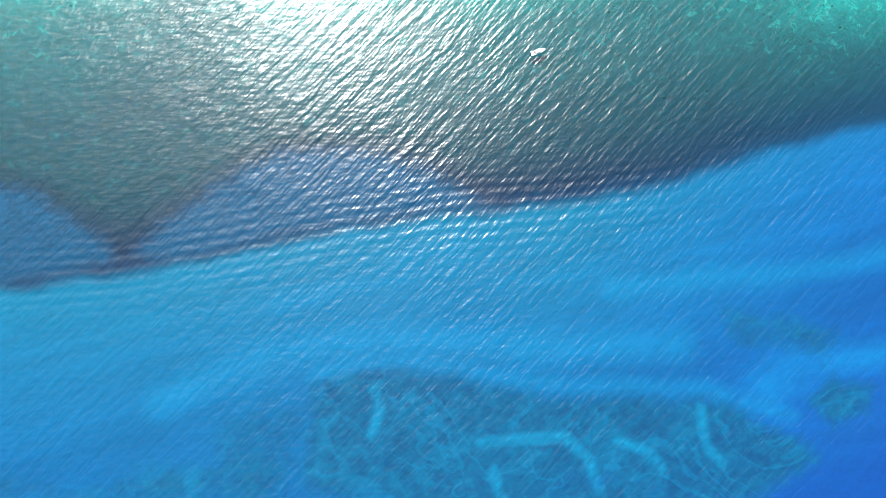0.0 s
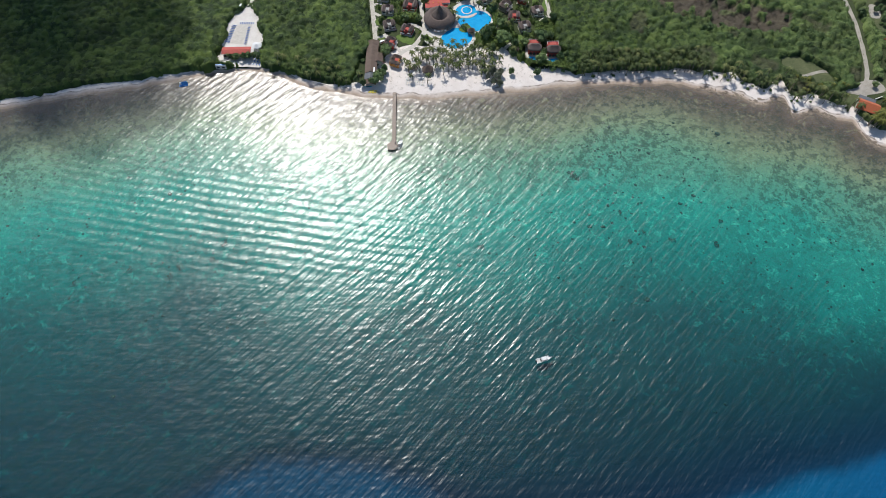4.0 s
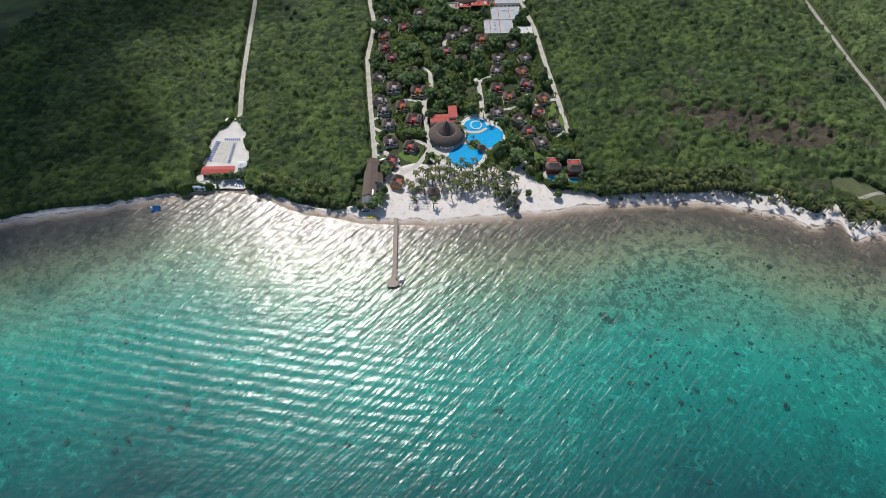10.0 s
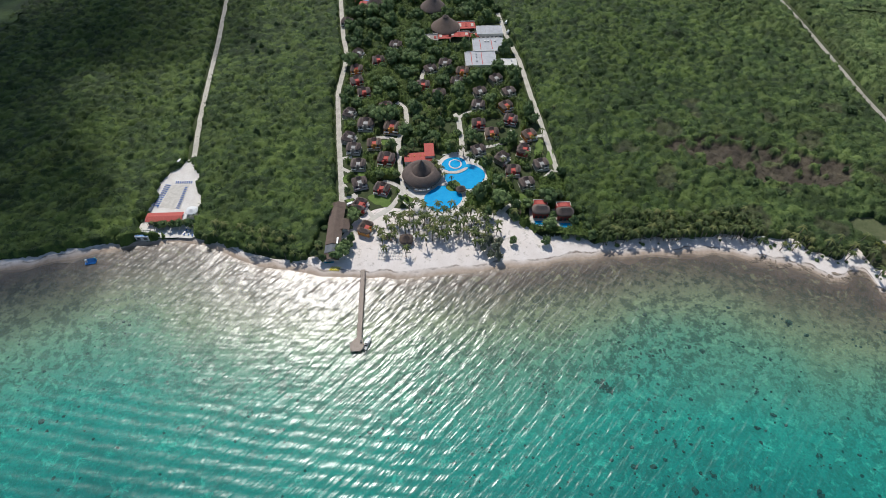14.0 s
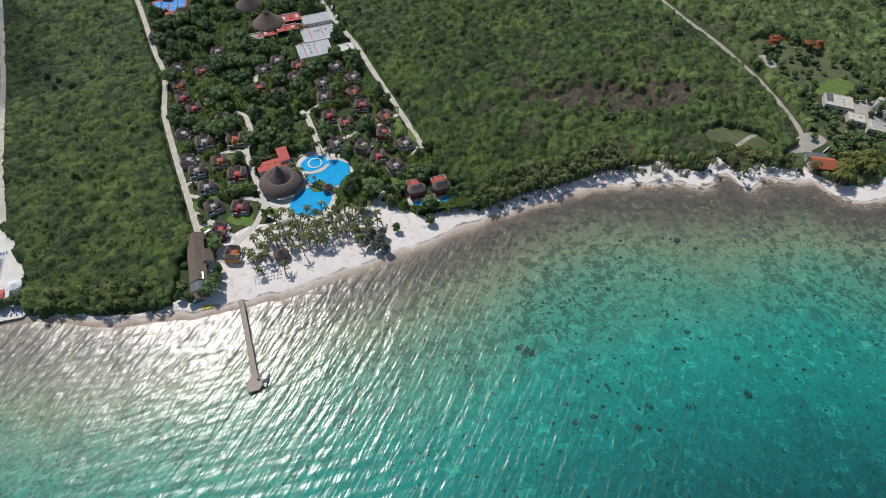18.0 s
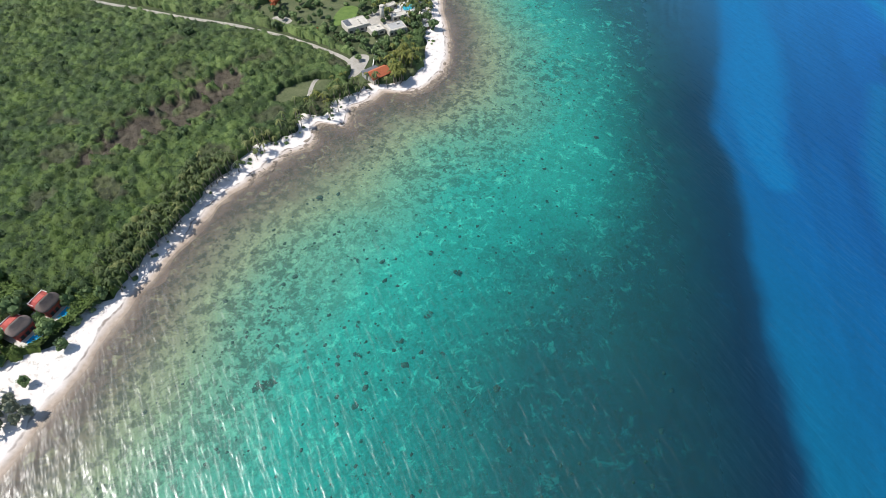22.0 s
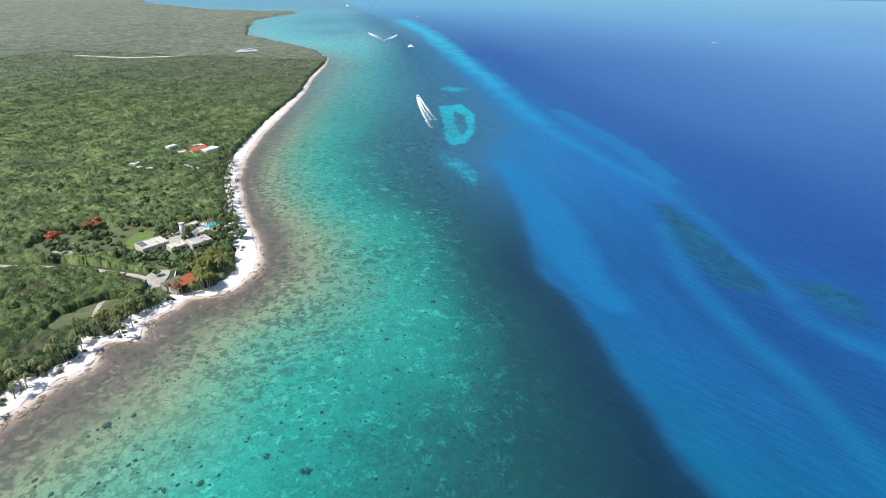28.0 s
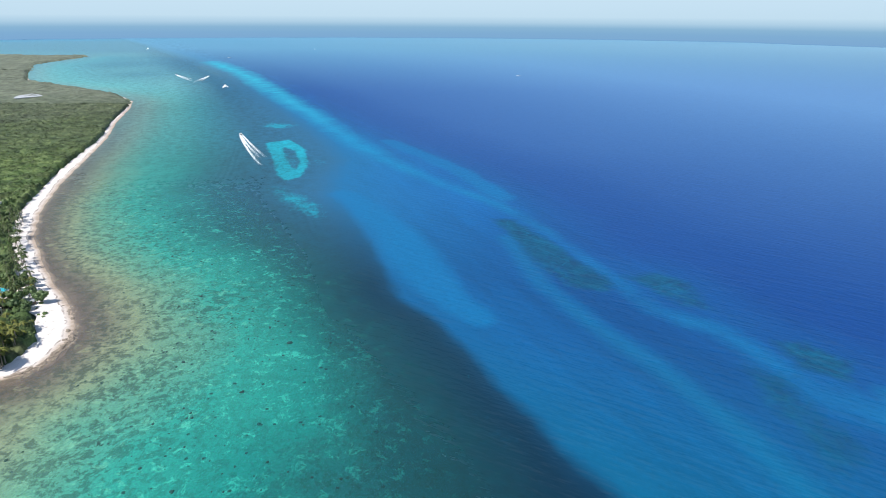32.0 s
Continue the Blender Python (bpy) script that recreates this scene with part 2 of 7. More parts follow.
def sand_material():
    m = Nodes("sand")
    v = m.attr("inland")
    wob = m.math("MULTIPLY", m.math("SUBTRACT", m.noise(0.09, 4.0), 0.5), 7.0)
    line = m.math("ADD", v, wob)
    dry = m.ramp(m.math("ADD", m.math("MULTIPLY", m.noise(0.12, 4.0), 0.6), m.math("MULTIPLY", m.noise(1.7, 4.0), 0.4)), [(0.3, (0.74, 0.66, 0.6)), (0.7, (0.9, 0.83, 0.78))])
    wet = m.ramp(m.noise(0.4, 3.0), [(0.3, (0.4, 0.31, 0.235)), (0.7, (0.55, 0.44, 0.35))])
    col = m.mix(m.fit(line, 1.5, 5.5), m.mix(m.fit(line, -2.6, 1.2), (0.19, 0.14, 0.11), wet), dry)
    # a strand of dry seaweed along the high-water mark
    weed = m.math("MULTIPLY", m.math("SUBTRACT", 1.0, m.fit(m.math("ABSOLUTE", m.math("SUBTRACT", line, 4.6)), 0.25, 0.9)), m.fit(m.noise(0.16, 4.0), 0.4, 0.6))
    col = m.mix(m.math("MULTIPLY", weed, 0.75), col, (0.16, 0.11, 0.08))
    litter = m.math("MULTIPLY", m.fit(m.noise(0.35, 5.0, None, 0.7), 0.55, 0.66), m.fit(line, 6.0, 11.0, 0.0, 0.6))
    col = m.mix(litter, col, m.ramp(m.noise(0.8, 3.0), [(0.35, (0.2, 0.17, 0.11)), (0.65, (0.42, 0.36, 0.27))]))
    return m.done(col, 0.92, m.bump(m.noise(0.9, 5.0), 0.5, 0.18))


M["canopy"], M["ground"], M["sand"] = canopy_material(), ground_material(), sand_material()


def seabed_material():
    """Sand, turf and sea grass, by the distance from the shore."""
    m = Nodes("seabed")
    off = m.attr("offshore")
    broad, fine = m.noise(0.011, 4.0), m.noise(0.33, 5.0, None, 0.7)
    east = m.fit(m.n("SeparateXYZ", inp={0: m.pos()}).outputs[0], 260.0, 430.0, 1.0, 1.4)
    far = m.math("ADD", m.math("MULTIPLY", off, east), m.math("MULTIPLY", m.math("SUBTRACT", broad, 0.5), 60.0))
    near = m.ramp(m.fit(far, 0.0, 240.0), [(0.0, (0.174, 0.1348, 0.1087)), (0.03, (0.1131, 0.087, 0.0696)), (0.08, (0.1653, 0.1522, 0.1044)), (0.16, (0.2523, 0.2958, 0.1827)), (0.26, (0.1392, 0.3132, 0.2262)), (0.4, (0.0261, 0.3219, 0.2697)), (0.56, (0.00522, 0.2175, 0.1958)), (0.75, (0.00348, 0.08265, 0.09135)), (1.0, (0.00174, 0.0348, 0.0522))])
    dark = m.mix(0.78, near, (0.012, 0.034, 0.026))
    # turf in ragged patches of a few metres
    turf = m.fit(m.math("ADD", m.math("MULTIPLY", m.noise(0.17, 6.0, None, 0.74, 0.5), 0.6), m.math("MULTIPLY", fine, 0.4)), 0.485, 0.535)
    much = m.math("MULTIPLY", m.ramp(m.fit(off, 0.0, 240.0), [(0.0, (0.2,) * 3), (0.06, (0.95,) * 3), (0.3, (0.8,) * 3), (0.45, (0.35,) * 3), (1.0, (0.55,) * 3)]), m.fit(broad, 0.35, 0.6, 0.55, 1.0))
    col = m.mix(m.math("MULTIPLY", turf, much), near, dark)
    # pale patches of clean sand
    bright = m.fit(m.noise(0.16, 6.0, None, 0.78, 0.6), 0.55, 0.63)
    col = m.mix(m.math("MULTIPLY", bright, m.math("MULTIPLY", m.fit(off, 15.0, 90.0, 0.35, 0.55), m.fit(off, 110.0, 210.0, 1.0, 0.4))), col, m.ramp(m.fit(off, 20.0, 220.0), [(0.0, (0.46, 0.48, 0.27)), (0.45, (0.1, 0.66, 0.52)), (1.0, (0.01, 0.26, 0.26))]))
    # small dark heads of coral
    cell = m.n("TexVoronoi", inp={"Vector": m.n("Mapping", inp={0: m.pos(), 3: (1.0, 1.0, 0.0)}).outputs[0], "Scale": 0.17})
    speck = m.math("MULTIPLY", m.fit(m.math("ADD", cell.outputs["Distance"], m.math("MULTIPLY", m.math("SUBTRACT", fine, 0.5), 0.35)), 0.1, 0.17, 1.0, 0.0), m.fit(m.n("SeparateXYZ", inp={0: cell.outputs["Color"]}).outputs[0], 0.5, 0.55))
    col = m.mix(m.math("MULTIPLY", speck, m.fit(off, 30.0, 70.0, 0.2, 0.9)), col, (0.01, 0.04, 0.034))
    # grain of rubble and grass
    grain = m.fit(m.noise(0.8, 5.0, None, 0.75), 0.3, 0.7, 0.68, 1.32)
    col = m.mix(0.85, col, m.mix(1.0, col, grain, "MULTIPLY"))
    return m.done(col, 0.95, m.bump(m.noise(0.045, 5.0, None, 0.65), 0.6, 1.0))


def water_material():
    """A clear skin with ripples: it lets the shallow bed through, and turns to the water's own blue over the deep. Far
    off, haze is mixed into the colour.
    """
    m = Nodes("sea_water")
    off, edge, deep, ring = m.attr("offshore"), m.attr("edge"), m.attr("deep"), m.attr("ring")
    p = m.pos()
    px = m.n("SeparateXYZ", inp={0: p}).outputs[0]
    broad, mid, fine = m.noise(0.008, 3.0), m.noise(0.03, 4.0, None, 0.6), m.noise(0.2, 4.0, None, 0.65)

    def about(v, size):
        return m.math("MULTIPLY", m.math("SUBTRACT", v, 0.5), size)

    def turned(deg, sx, sy):
        r = m.n("Mapping", inp={0: p, 2: (0, 0, radians(-deg))}).outputs[0]
        return m.n("Mapping", inp={0: r, 3: (sx, sy, 1)}).outputs[0]

    e = m.math("ADD", edge, about(mid, 12.0))
    shelf = m.ramp(m.fit(m.math("MULTIPLY", off, m.fit(px, 260.0, 430.0, 1.0, 1.3)), 0.0, 260.0), [(0.0, (0.12, 0.1, 0.085)), (0.04, (0.09, 0.078, 0.066)), (0.1, (0.12, 0.14, 0.095)), (0.22, (0.05, 0.2, 0.14)), (0.38, (0.004, 0.19, 0.165)), (0.7, (0.002, 0.06, 0.07)), (1.0, (0.001, 0.03, 0.048))])
    # the shelf greys eastwards: distance haze put into its colour
    shelf = m.mix(m.fit(px, 420.0, 1000.0), shelf, m.ramp(m.fit(off, 0.0, 420.0), [(0.0, (0.1, 0.2, 0.2)), (0.3, (0.04, 0.22, 0.25)), (0.6, (0.03, 0.145, 0.23)), (1.0, (0.026, 0.13, 0.25))]))
    # pale sandy shallows beyond the cape
    shelf = m.mix(m.math("MULTIPLY", m.fit(px, 1150.0, 1500.0), m.fit(m.math("ADD", off, about(m.noise(0.004, 4.0), 600.0)), 180.0, 620.0, 0.85, 0.0)), shelf, (0.14, 0.4, 0.42))
    dropoff = m.ramp(m.fit(e, -150.0, 110.0), [(0.0, (0.0015, 0.05, 0.062)), (0.4, (0.0009, 0.044, 0.06)), (0.535, (0.0009, 0.03, 0.056)), (0.562, (0.0009, 0.036, 0.075)), (0.59, (0.0001, 0.088, 0.22)), (0.7, (0.0001, 0.08, 0.225)), (1.0, (0.0001, 0.052, 0.185))])
    western = m.ramp(m.fit(e, -150.0, 110.0), [(0.0, (0.0018, 0.0468, 0.0612)), (0.4, (0.0009, 0.0306, 0.045)), (0.535, (0.0009, 0.0162, 0.0378)), (0.562, (0.0009, 0.0234, 0.0576)), (0.6, (9e-05, 0.1098, 0.1845)), (0.7, (9e-05, 0.1035, 0.1908)), (1.0, (9e-05, 0.0765, 0.1845))])
    dropoff = m.mix(m.fit(px, 130.0, 330.0), western, dropoff)
    gentle = m.ramp(m.fit(e, -150.0, 110.0), [(0.0, (0.022, 0.125, 0.2)), (0.5, (0.018, 0.11, 0.21)), (0.6, (0.006, 0.12, 0.27)), (1.0, (0.003, 0.105, 0.3))])
    body = m.mix(m.fit(e, -175.0, -80.0), shelf, m.mix(m.fit(px, 400.0, 600.0), dropoff, gentle))
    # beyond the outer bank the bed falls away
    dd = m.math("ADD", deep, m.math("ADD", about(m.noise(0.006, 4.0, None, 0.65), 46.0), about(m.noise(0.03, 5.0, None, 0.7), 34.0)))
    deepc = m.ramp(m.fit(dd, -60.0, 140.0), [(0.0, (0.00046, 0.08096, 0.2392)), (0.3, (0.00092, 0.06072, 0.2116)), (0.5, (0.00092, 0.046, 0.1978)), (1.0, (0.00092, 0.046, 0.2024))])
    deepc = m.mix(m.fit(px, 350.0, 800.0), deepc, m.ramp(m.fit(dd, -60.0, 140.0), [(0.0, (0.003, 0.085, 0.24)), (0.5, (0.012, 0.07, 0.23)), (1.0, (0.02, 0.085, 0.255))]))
    # farther out the colour pales: distance haze mixed into the base colour
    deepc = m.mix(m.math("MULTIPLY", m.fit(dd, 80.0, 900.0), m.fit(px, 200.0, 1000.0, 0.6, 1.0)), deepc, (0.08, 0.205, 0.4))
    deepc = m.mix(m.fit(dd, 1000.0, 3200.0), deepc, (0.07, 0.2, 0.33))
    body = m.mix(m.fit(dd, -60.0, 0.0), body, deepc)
    # the far east goes to one haze tone, painted into the colour
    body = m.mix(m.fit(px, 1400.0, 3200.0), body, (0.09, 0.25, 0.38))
    # long soft streaks of the sandy channel's floor
    along = m.noise(1.0, 4.0, turned(20, 0.007, 0.05), 0.6, 0.4)
    body = m.mix(m.math("MULTIPLY", m.fit(e, 0.0, 25.0), m.fit(dd, 60.0, 0.0)), body, m.mix(1.0, body, m.fit(along, 0.3, 0.7, 0.88, 1.12), "MULTIPLY"))
    ragged = m.math("ADD", about(fine, 10.0), about(mid, 14.0))
    ridge = m.math("MULTIPLY", m.fit(m.math("ADD", m.attr("ridge"), ragged), 1.0, 15.0, 1.0, 0.0), m.fit(m.noise(0.02, 4.0, None, 0.65), 0.3, 0.6, 0.35, 1.0))
    body = m.mix(m.math("MULTIPLY", ridge, m.fit(px, 330.0, 900.0, 0.75, 0.95)), body, m.ramp(m.fit(px, 400.0, 1500.0), [(0.0, (0.0005, 0.13, 0.3)), (0.4, (0.001, 0.2, 0.38)), (1.0, (0.02, 0.36, 0.47))]))
    spit = m.math("MULTIPLY", m.fit(m.math("ADD", m.attr("spit"), ragged), 9.0, 18.0, 1.0, 0.0), m.fit(fine, 0.3, 0.6, 0.6, 1.0))
    body = m.mix(m.math("MULTIPLY", spit, 0.8), body, (0.0003, 0.135, 0.31))
    faint = m.fit(m.math("ADD", m.attr("faint"), m.math("MULTIPLY", ragged, 0.6)), 0.0, 11.0, 0.42, 0.0)
    body = m.mix(faint, body, (0.0005, 0.16, 0.3))
    body = m.mix(m.math("MULTIPLY", m.fit(m.math("ADD", ring, m.math("ADD", about(fine, 0.6), about(m.noise(0.05, 5.0, None, 0.72), 0.9))), 0.25, 0.7), 0.85), body, (0.004, 0.38, 0.48))
    # dark coral grounds with pale gullies
    spots = m.fit(m.math("ADD", m.math("MULTIPLY", fine, 0.4), m.math("MULTIPLY", m.noise(0.05, 6.0, None, 0.7, 1.0), 0.6)), 0.4, 0.6)
    reefc = m.mix(spots, (0.0006, 0.042, 0.095), (0.0006, 0.085, 0.155))
    reefc = m.mix(m.fit(m.math("ADD", m.attr("gully"), m.math("ADD", about(fine, 5.0), about(mid, 5.0))), 0.3, 4.5, 0.75, 0.0), reefc, (0.0005, 0.17, 0.28))
    reefc = m.mix(m.fit(m.math("ABSOLUTE", m.math("SUBTRACT", m.noise(0.013, 4.0, None, 0.6, 0.8), 0.5)), 0.003, 0.02, 0.4, 0.0), reefc, (0.0005, 0.13, 0.23))
    body = m.mix(m.math("MULTIPLY", m.fit(m.math("ADD", m.attr("reef"), m.math("ADD", about(m.noise(0.022, 6.0, None, 0.75, 0.6), 1.6), about(fine, 0.7))), 0.2, 0.85), 0.85), body, reefc)
    # blue lobes cut into the shelf, with a dark lip round them
    lobe = m.math("ADD", m.attr("lobe"), m.math("ADD", about(fine, 9.0), about(m.noise(0.05, 5.0, None, 0.7), 10.0)))
    north = m.fit(e, -4.0, 4.0, 1.0, 0.0)
    body = m.mix(m.math("MULTIPLY", m.fit(lobe, -16.0, -2.0, 0.0, 0.5), north), body, (0.012, 0.022, 0.042))
    body = m.mix(m.math("MULTIPLY", m.fit(lobe, -5.0, 6.0), m.math("MULTIPLY", north, m.fit(m.noise(0.35, 4.0, None, 0.7), 0.35, 0.62, 0.5, 0.85))), body, (0.001, 0.062, 0.125))

    # ripples: slanting wind crests, a finer chop and passing swells
    gust = m.fit(m.noise(0.014, 3.0), 0.35, 0.65, 0.7, 1.25)
    crest = m.noise(1.0, 1.5, turned(54, 0.05, 0.27), 0.5)
    chop = m.noise(1.0, 1.0, turned(62, 0.16, 0.5), 0.5)
    cross = m.noise(1.0, 1.0, turned(12, 0.1, 0.3), 0.5)
    trains = []
    for k in "abcd":
        d = m.math("ADD", m.attr("swell_" + k), about(mid, 5.0))
        trains.append(m.math("MULTIPLY", m.math("MULTIPLY", m.math("SINE", d), 1.0 if k in "ab" else 2.0), m.math("MULTIPLY", m.attr("span_" + k), m.fit(broad, 0.3, 0.5, 0.4, 1.0))))
    train = m.math("ADD", m.math("ADD", trains[0], trains[1]), m.math("ADD", trains[2], trains[3]))
    waves = m.math("ADD", m.math("ADD", m.math("MULTIPLY", chop, 0.26), m.math("MULTIPLY", cross, 0.26)), m.math("MULTIPLY", crest, 0.64))
    h = m.math("ADD", m.math("MULTIPLY", waves, gust), m.math("MULTIPLY", train, 0.085))
    nrm = m.bump(h, 1.0, 1.0)
    seen = m.math("MULTIPLY", m.math("MULTIPLY", m.fit(e, -75.0, -15.0, 0.8, 0.0), m.fit(lobe, -14.0, 0.0, 1.0, 0.0)), m.fit(px, 420.0, 850.0, 1.0, 0.3))
    clear = m.n("BsdfTransparent", inp={0: m.ramp(m.fit(off, 0.0, 130.0), [(0.0, (0.95, 0.96, 0.92)), (0.3, (0.86, 0.97, 0.9)), (1.0, (0.5, 0.98, 0.93))])})
    patchy = m.fit(m.math("ADD", m.math("MULTIPLY", m.noise(0.09, 6.0, None, 0.72, 0.4), 0.6), m.math("MULTIPLY", m.noise(0.33, 5.0, None, 0.7), 0.4)), 0.44, 0.58, 1.25, 0.6)
    body = m.mix(m.fit(e, -60.0, -5.0, 0.75, 0.0), body, m.mix(1.0, body, patchy, "MULTIPLY"))
    # fine noise plus the wind crests' light and dark, multiplied into the deep colour
    grain = m.fit(m.math("ADD", m.math("MULTIPLY", m.noise(0.3, 6.0, None, 0.75), 0.7), m.math("MULTIPLY", crest, 0.3)), 0.35, 0.65, 0.84, 1.16)
    body = m.mix(m.fit(e, -10.0, 15.0, 0.0, 0.75), body, m.mix(1.0, body, grain, "MULTIPLY"))
    murk = m.n("BsdfDiffuse", inp={0: body, "Normal": m.bump(h, m.fit(e, -10.0, 20.0, 0.8, 0.3), 1.0)})
    under = m.n("MixShader", inp={0: seen, 1: murk.outputs[0], 2: clear.outputs[0]})
    tight = m.n("BsdfGlossy", inp={0: (1, 1, 1, 1), "Roughness": 0.3, "Normal": nrm})
    wide = m.n("BsdfGlossy", inp={0: (1, 1, 1, 1), "Roughness": 0.5, "Normal": nrm})
    gloss = m.n("MixShader", inp={0: 0.14, 1: tight.outputs[0], 2: wide.outputs[0]})
    fres = m.n("Fresnel", inp={"IOR": 1.5, "Normal": nrm})
    top = m.n("MixShader", inp={0: m.math("MINIMUM", fres.outputs[0], m.fit(deep, 400.0, 3500.0, 0.08, 0.33)), 1: under.outputs[0], 2: gloss.outputs[0]})
    m.t.links.new(top.outputs[0], m.out.inputs[0])
    return m.mat


def pool_material():
    m = Nodes("pool_water")
    col = m.ramp(m.math("ADD", m.math("MULTIPLY", m.noise(0.25, 3.0), 0.6), m.math("MULTIPLY", m.noise(2.0, 3.0), 0.4)), [(0.3, (0.004, 0.33, 0.72)), (0.7, (0.02, 0.46, 0.82))])
    return m.done(col, 0.08, m.bump(m.noise(1.3, 3.0), 0.15, 0.1))


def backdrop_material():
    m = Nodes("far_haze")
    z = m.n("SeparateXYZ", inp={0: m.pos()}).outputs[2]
    # far sea, haze and low sky painted as a glowing gradient by height
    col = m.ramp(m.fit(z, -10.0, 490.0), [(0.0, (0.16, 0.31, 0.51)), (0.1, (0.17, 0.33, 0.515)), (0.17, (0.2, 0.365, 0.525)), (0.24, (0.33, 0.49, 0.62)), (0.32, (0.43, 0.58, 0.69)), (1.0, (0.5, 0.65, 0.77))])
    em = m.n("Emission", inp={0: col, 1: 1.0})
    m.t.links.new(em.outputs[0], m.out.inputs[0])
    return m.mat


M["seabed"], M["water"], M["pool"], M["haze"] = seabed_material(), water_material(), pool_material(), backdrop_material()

# ---------------------------------------------------------------- mesh helpers


def mesh_from(name, verts, faces, mat, smooth=False):
    me = bpy.data.meshes.new(name)
    verts, faces = np.asarray(verts, np.float32), np.asarray(faces, np.int32)
    k = faces.shape[1]
    me.vertices.add(len(verts))
    me.vertices.foreach_set("co", verts.ravel())
    me.loops.add(faces.size)
    me.loops.foreach_set("vertex_index", faces.ravel())
    me.polygons.add(len(faces))
    me.polygons.foreach_set("loop_start", np.arange(0, faces.size, k, dtype=np.int32))
    me.polygons.foreach_set("loop_total", np.full(len(faces), k, np.int32))
    if smooth:
        me.polygons.foreach_set("use_smooth", np.ones(len(faces), bool))
    me.materials.append(mat)
    me.update(calc_edges=True)
    return me


def field(me, name, values):
    a = me.attributes.new(name, "FLOAT", "POINT")
    a.data.foreach_set("value", np.asarray(values, np.float32).ravel())


def lattice(nx, ny):
    i = np.arange(nx * ny).reshape(nx, ny)
    return np.stack([i[:-1, :-1], i[1:, :-1], i[1:, 1:], i[:-1, 1:]], -1).reshape(-1, 4)


def hashed(a, b, k):
    v = np.sin(a * 127.1 + b * 311.7 + k * 74.7) * 43758.5453
    return v - np.floor(v)


def wobble(x, y, size, k=0):
    """Smooth noise of about 0 to 1 in numpy."""
    gx, gy = x / size, y / size
    ix, iy = np.floor(gx), np.floor(gy)
    fx, fy = gx - ix, gy - iy
    fx, fy = fx * fx * (3 - 2 * fx), fy * fy * (3 - 2 * fy)
    c = [[hashed(ix + i, iy + j, k) for j in (0, 1)] for i in (0, 1)]
    return (c[0][0] * (1 - fx) + c[1][0] * fx) * (1 - fy) + (c[0][1] * (1 - fx) + c[1][1] * fx) * fy


def to_line(x, y, line):
    """Distance to a polyline, and on which side: positive below it (seawards)."""
    best, sign = np.full(x.shape, 1e9), np.ones(x.shape)
    for (ax, ay), (bx, by) in zip(line[:-1], line[1:]):
        dx, dy = bx - ax, by - ay
        t = np.clip(((x - ax) * dx + (y - ay) * dy) / (dx * dx + dy * dy), 0, 1)
        d = np.hypot(x - ax - t * dx, y - ay - t * dy)
        s = np.where((x - ax) * dy - (y - ay) * dx >= 0, 1.0, -1.0)
        near = d < best
        best, sign = np.where(near, d, best), np.where(near, s, sign)
    return best, sign


def inside(x, y, poly):
    hit = np.zeros(np.shape(x), bool)
    for (ax, ay), (bx, by) in zip(poly, poly[1:] + poly[:1]):
        if ay != by:
            hit ^= ((ay > y) != (by > y)) & (x < (bx - ax) * (y - ay) / (by - ay) + ax)
    return hit


K = 7 / 6                              # the plan was drawn at 6:7


def plan(*pairs):
    return [(x * K, y * K) for x, y in pairs]


# ---------------------------------------------------------------- the coast
SHORE = plan((-4200, -1800), (-1200, -480), (-420, -128), (-214, -37), (-188, -28.5), (-164, -17), (-140, -6.5), (-128, -3), (-113, -1.6), (-96, -5.4), (-79, -9.4), (-60, -10.3), (-40, -10.3),
             (-26, -8.6), (-9, -6), (13, 0.5), (32, 5.2), (41, 8.2), (56, 12.2), (69, 17.2), (86, 22.2), (97, 25.6), (112, 29.2), (128, 31.8), (142, 35), (154, 36.4), (163, 33.4), (175, 33), (190, 33), (199, 28), (206, 28), (210, 34),
             (217, 34), (221, 23), (229, 24), (236, 28.4), (248, 24), (257, 24), (264, 11), (271, 7), (280, 5), (290, 5.5), (303, 10.5))
SHORE += plan((318, 19), (338, 35), (380, 67))
SHORE += plan((424, 97), (478, 123), (556, 149), (639, 171), (757, 203), (850, 236), (995, 278), (1066, 305), (1140, 356), (1271, 503), (1375, 645), (1570, 759), (1827, 892), (2190, 915), (2230, 1300), (2600, 1900), (3300, 2500), (4250, 3000))
SX, SY = np.array([p[0] for p in SHORE]), np.array([p[1] for p in SHORE])
SANDW = plan((-4200, 7), (-200, 7), (-165, 6), (-150, 3), (-113, 3), (-100, 5.5), (-57, 7), (-46, 12), (-37, 40), (-20, 46), (0, 45), (30, 44), (46, 30), (56, 20), (80, 13), (86, 8.5), (97, 10.5), (126, 10.5), (156, 12),
             (168, 16), (186, 18), (191, 14), (206, 14), (230, 15), (250, 11), (262, 14), (277, 14), (302, 16), (330, 22), (343, 20), (398, 14), (459, 15), (535, 12), (614, 12), (800, 7), (1100, 6), (4200, 6))


def shore_y(x):
    return np.interp(x, SX, SY) + (wobble(x, 0 * x, 9.0, 3) - 0.5) * 1.8 + (wobble(x, 0 * x, 3.1, 4) - 0.5) * 0.3


def sand_width(x):
    return np.interp(x, [p[0] for p in SANDW], [p[1] for p in SANDW]) + (wobble(x, 0 * x, 7.0, 5) - 0.5) * 4.0


def steps(*runs):
    """Runs of (start, end, step), joined."""
    return np.unique(np.concatenate([np.arange(a, b + 1e-6, s) for a, b, s in runs]))


LAND_X = steps((-4600, -700, 60), (-700, -320, 12), (-320, 520, 2.0), (520, 1300, 6), (1300, 4800, 35))


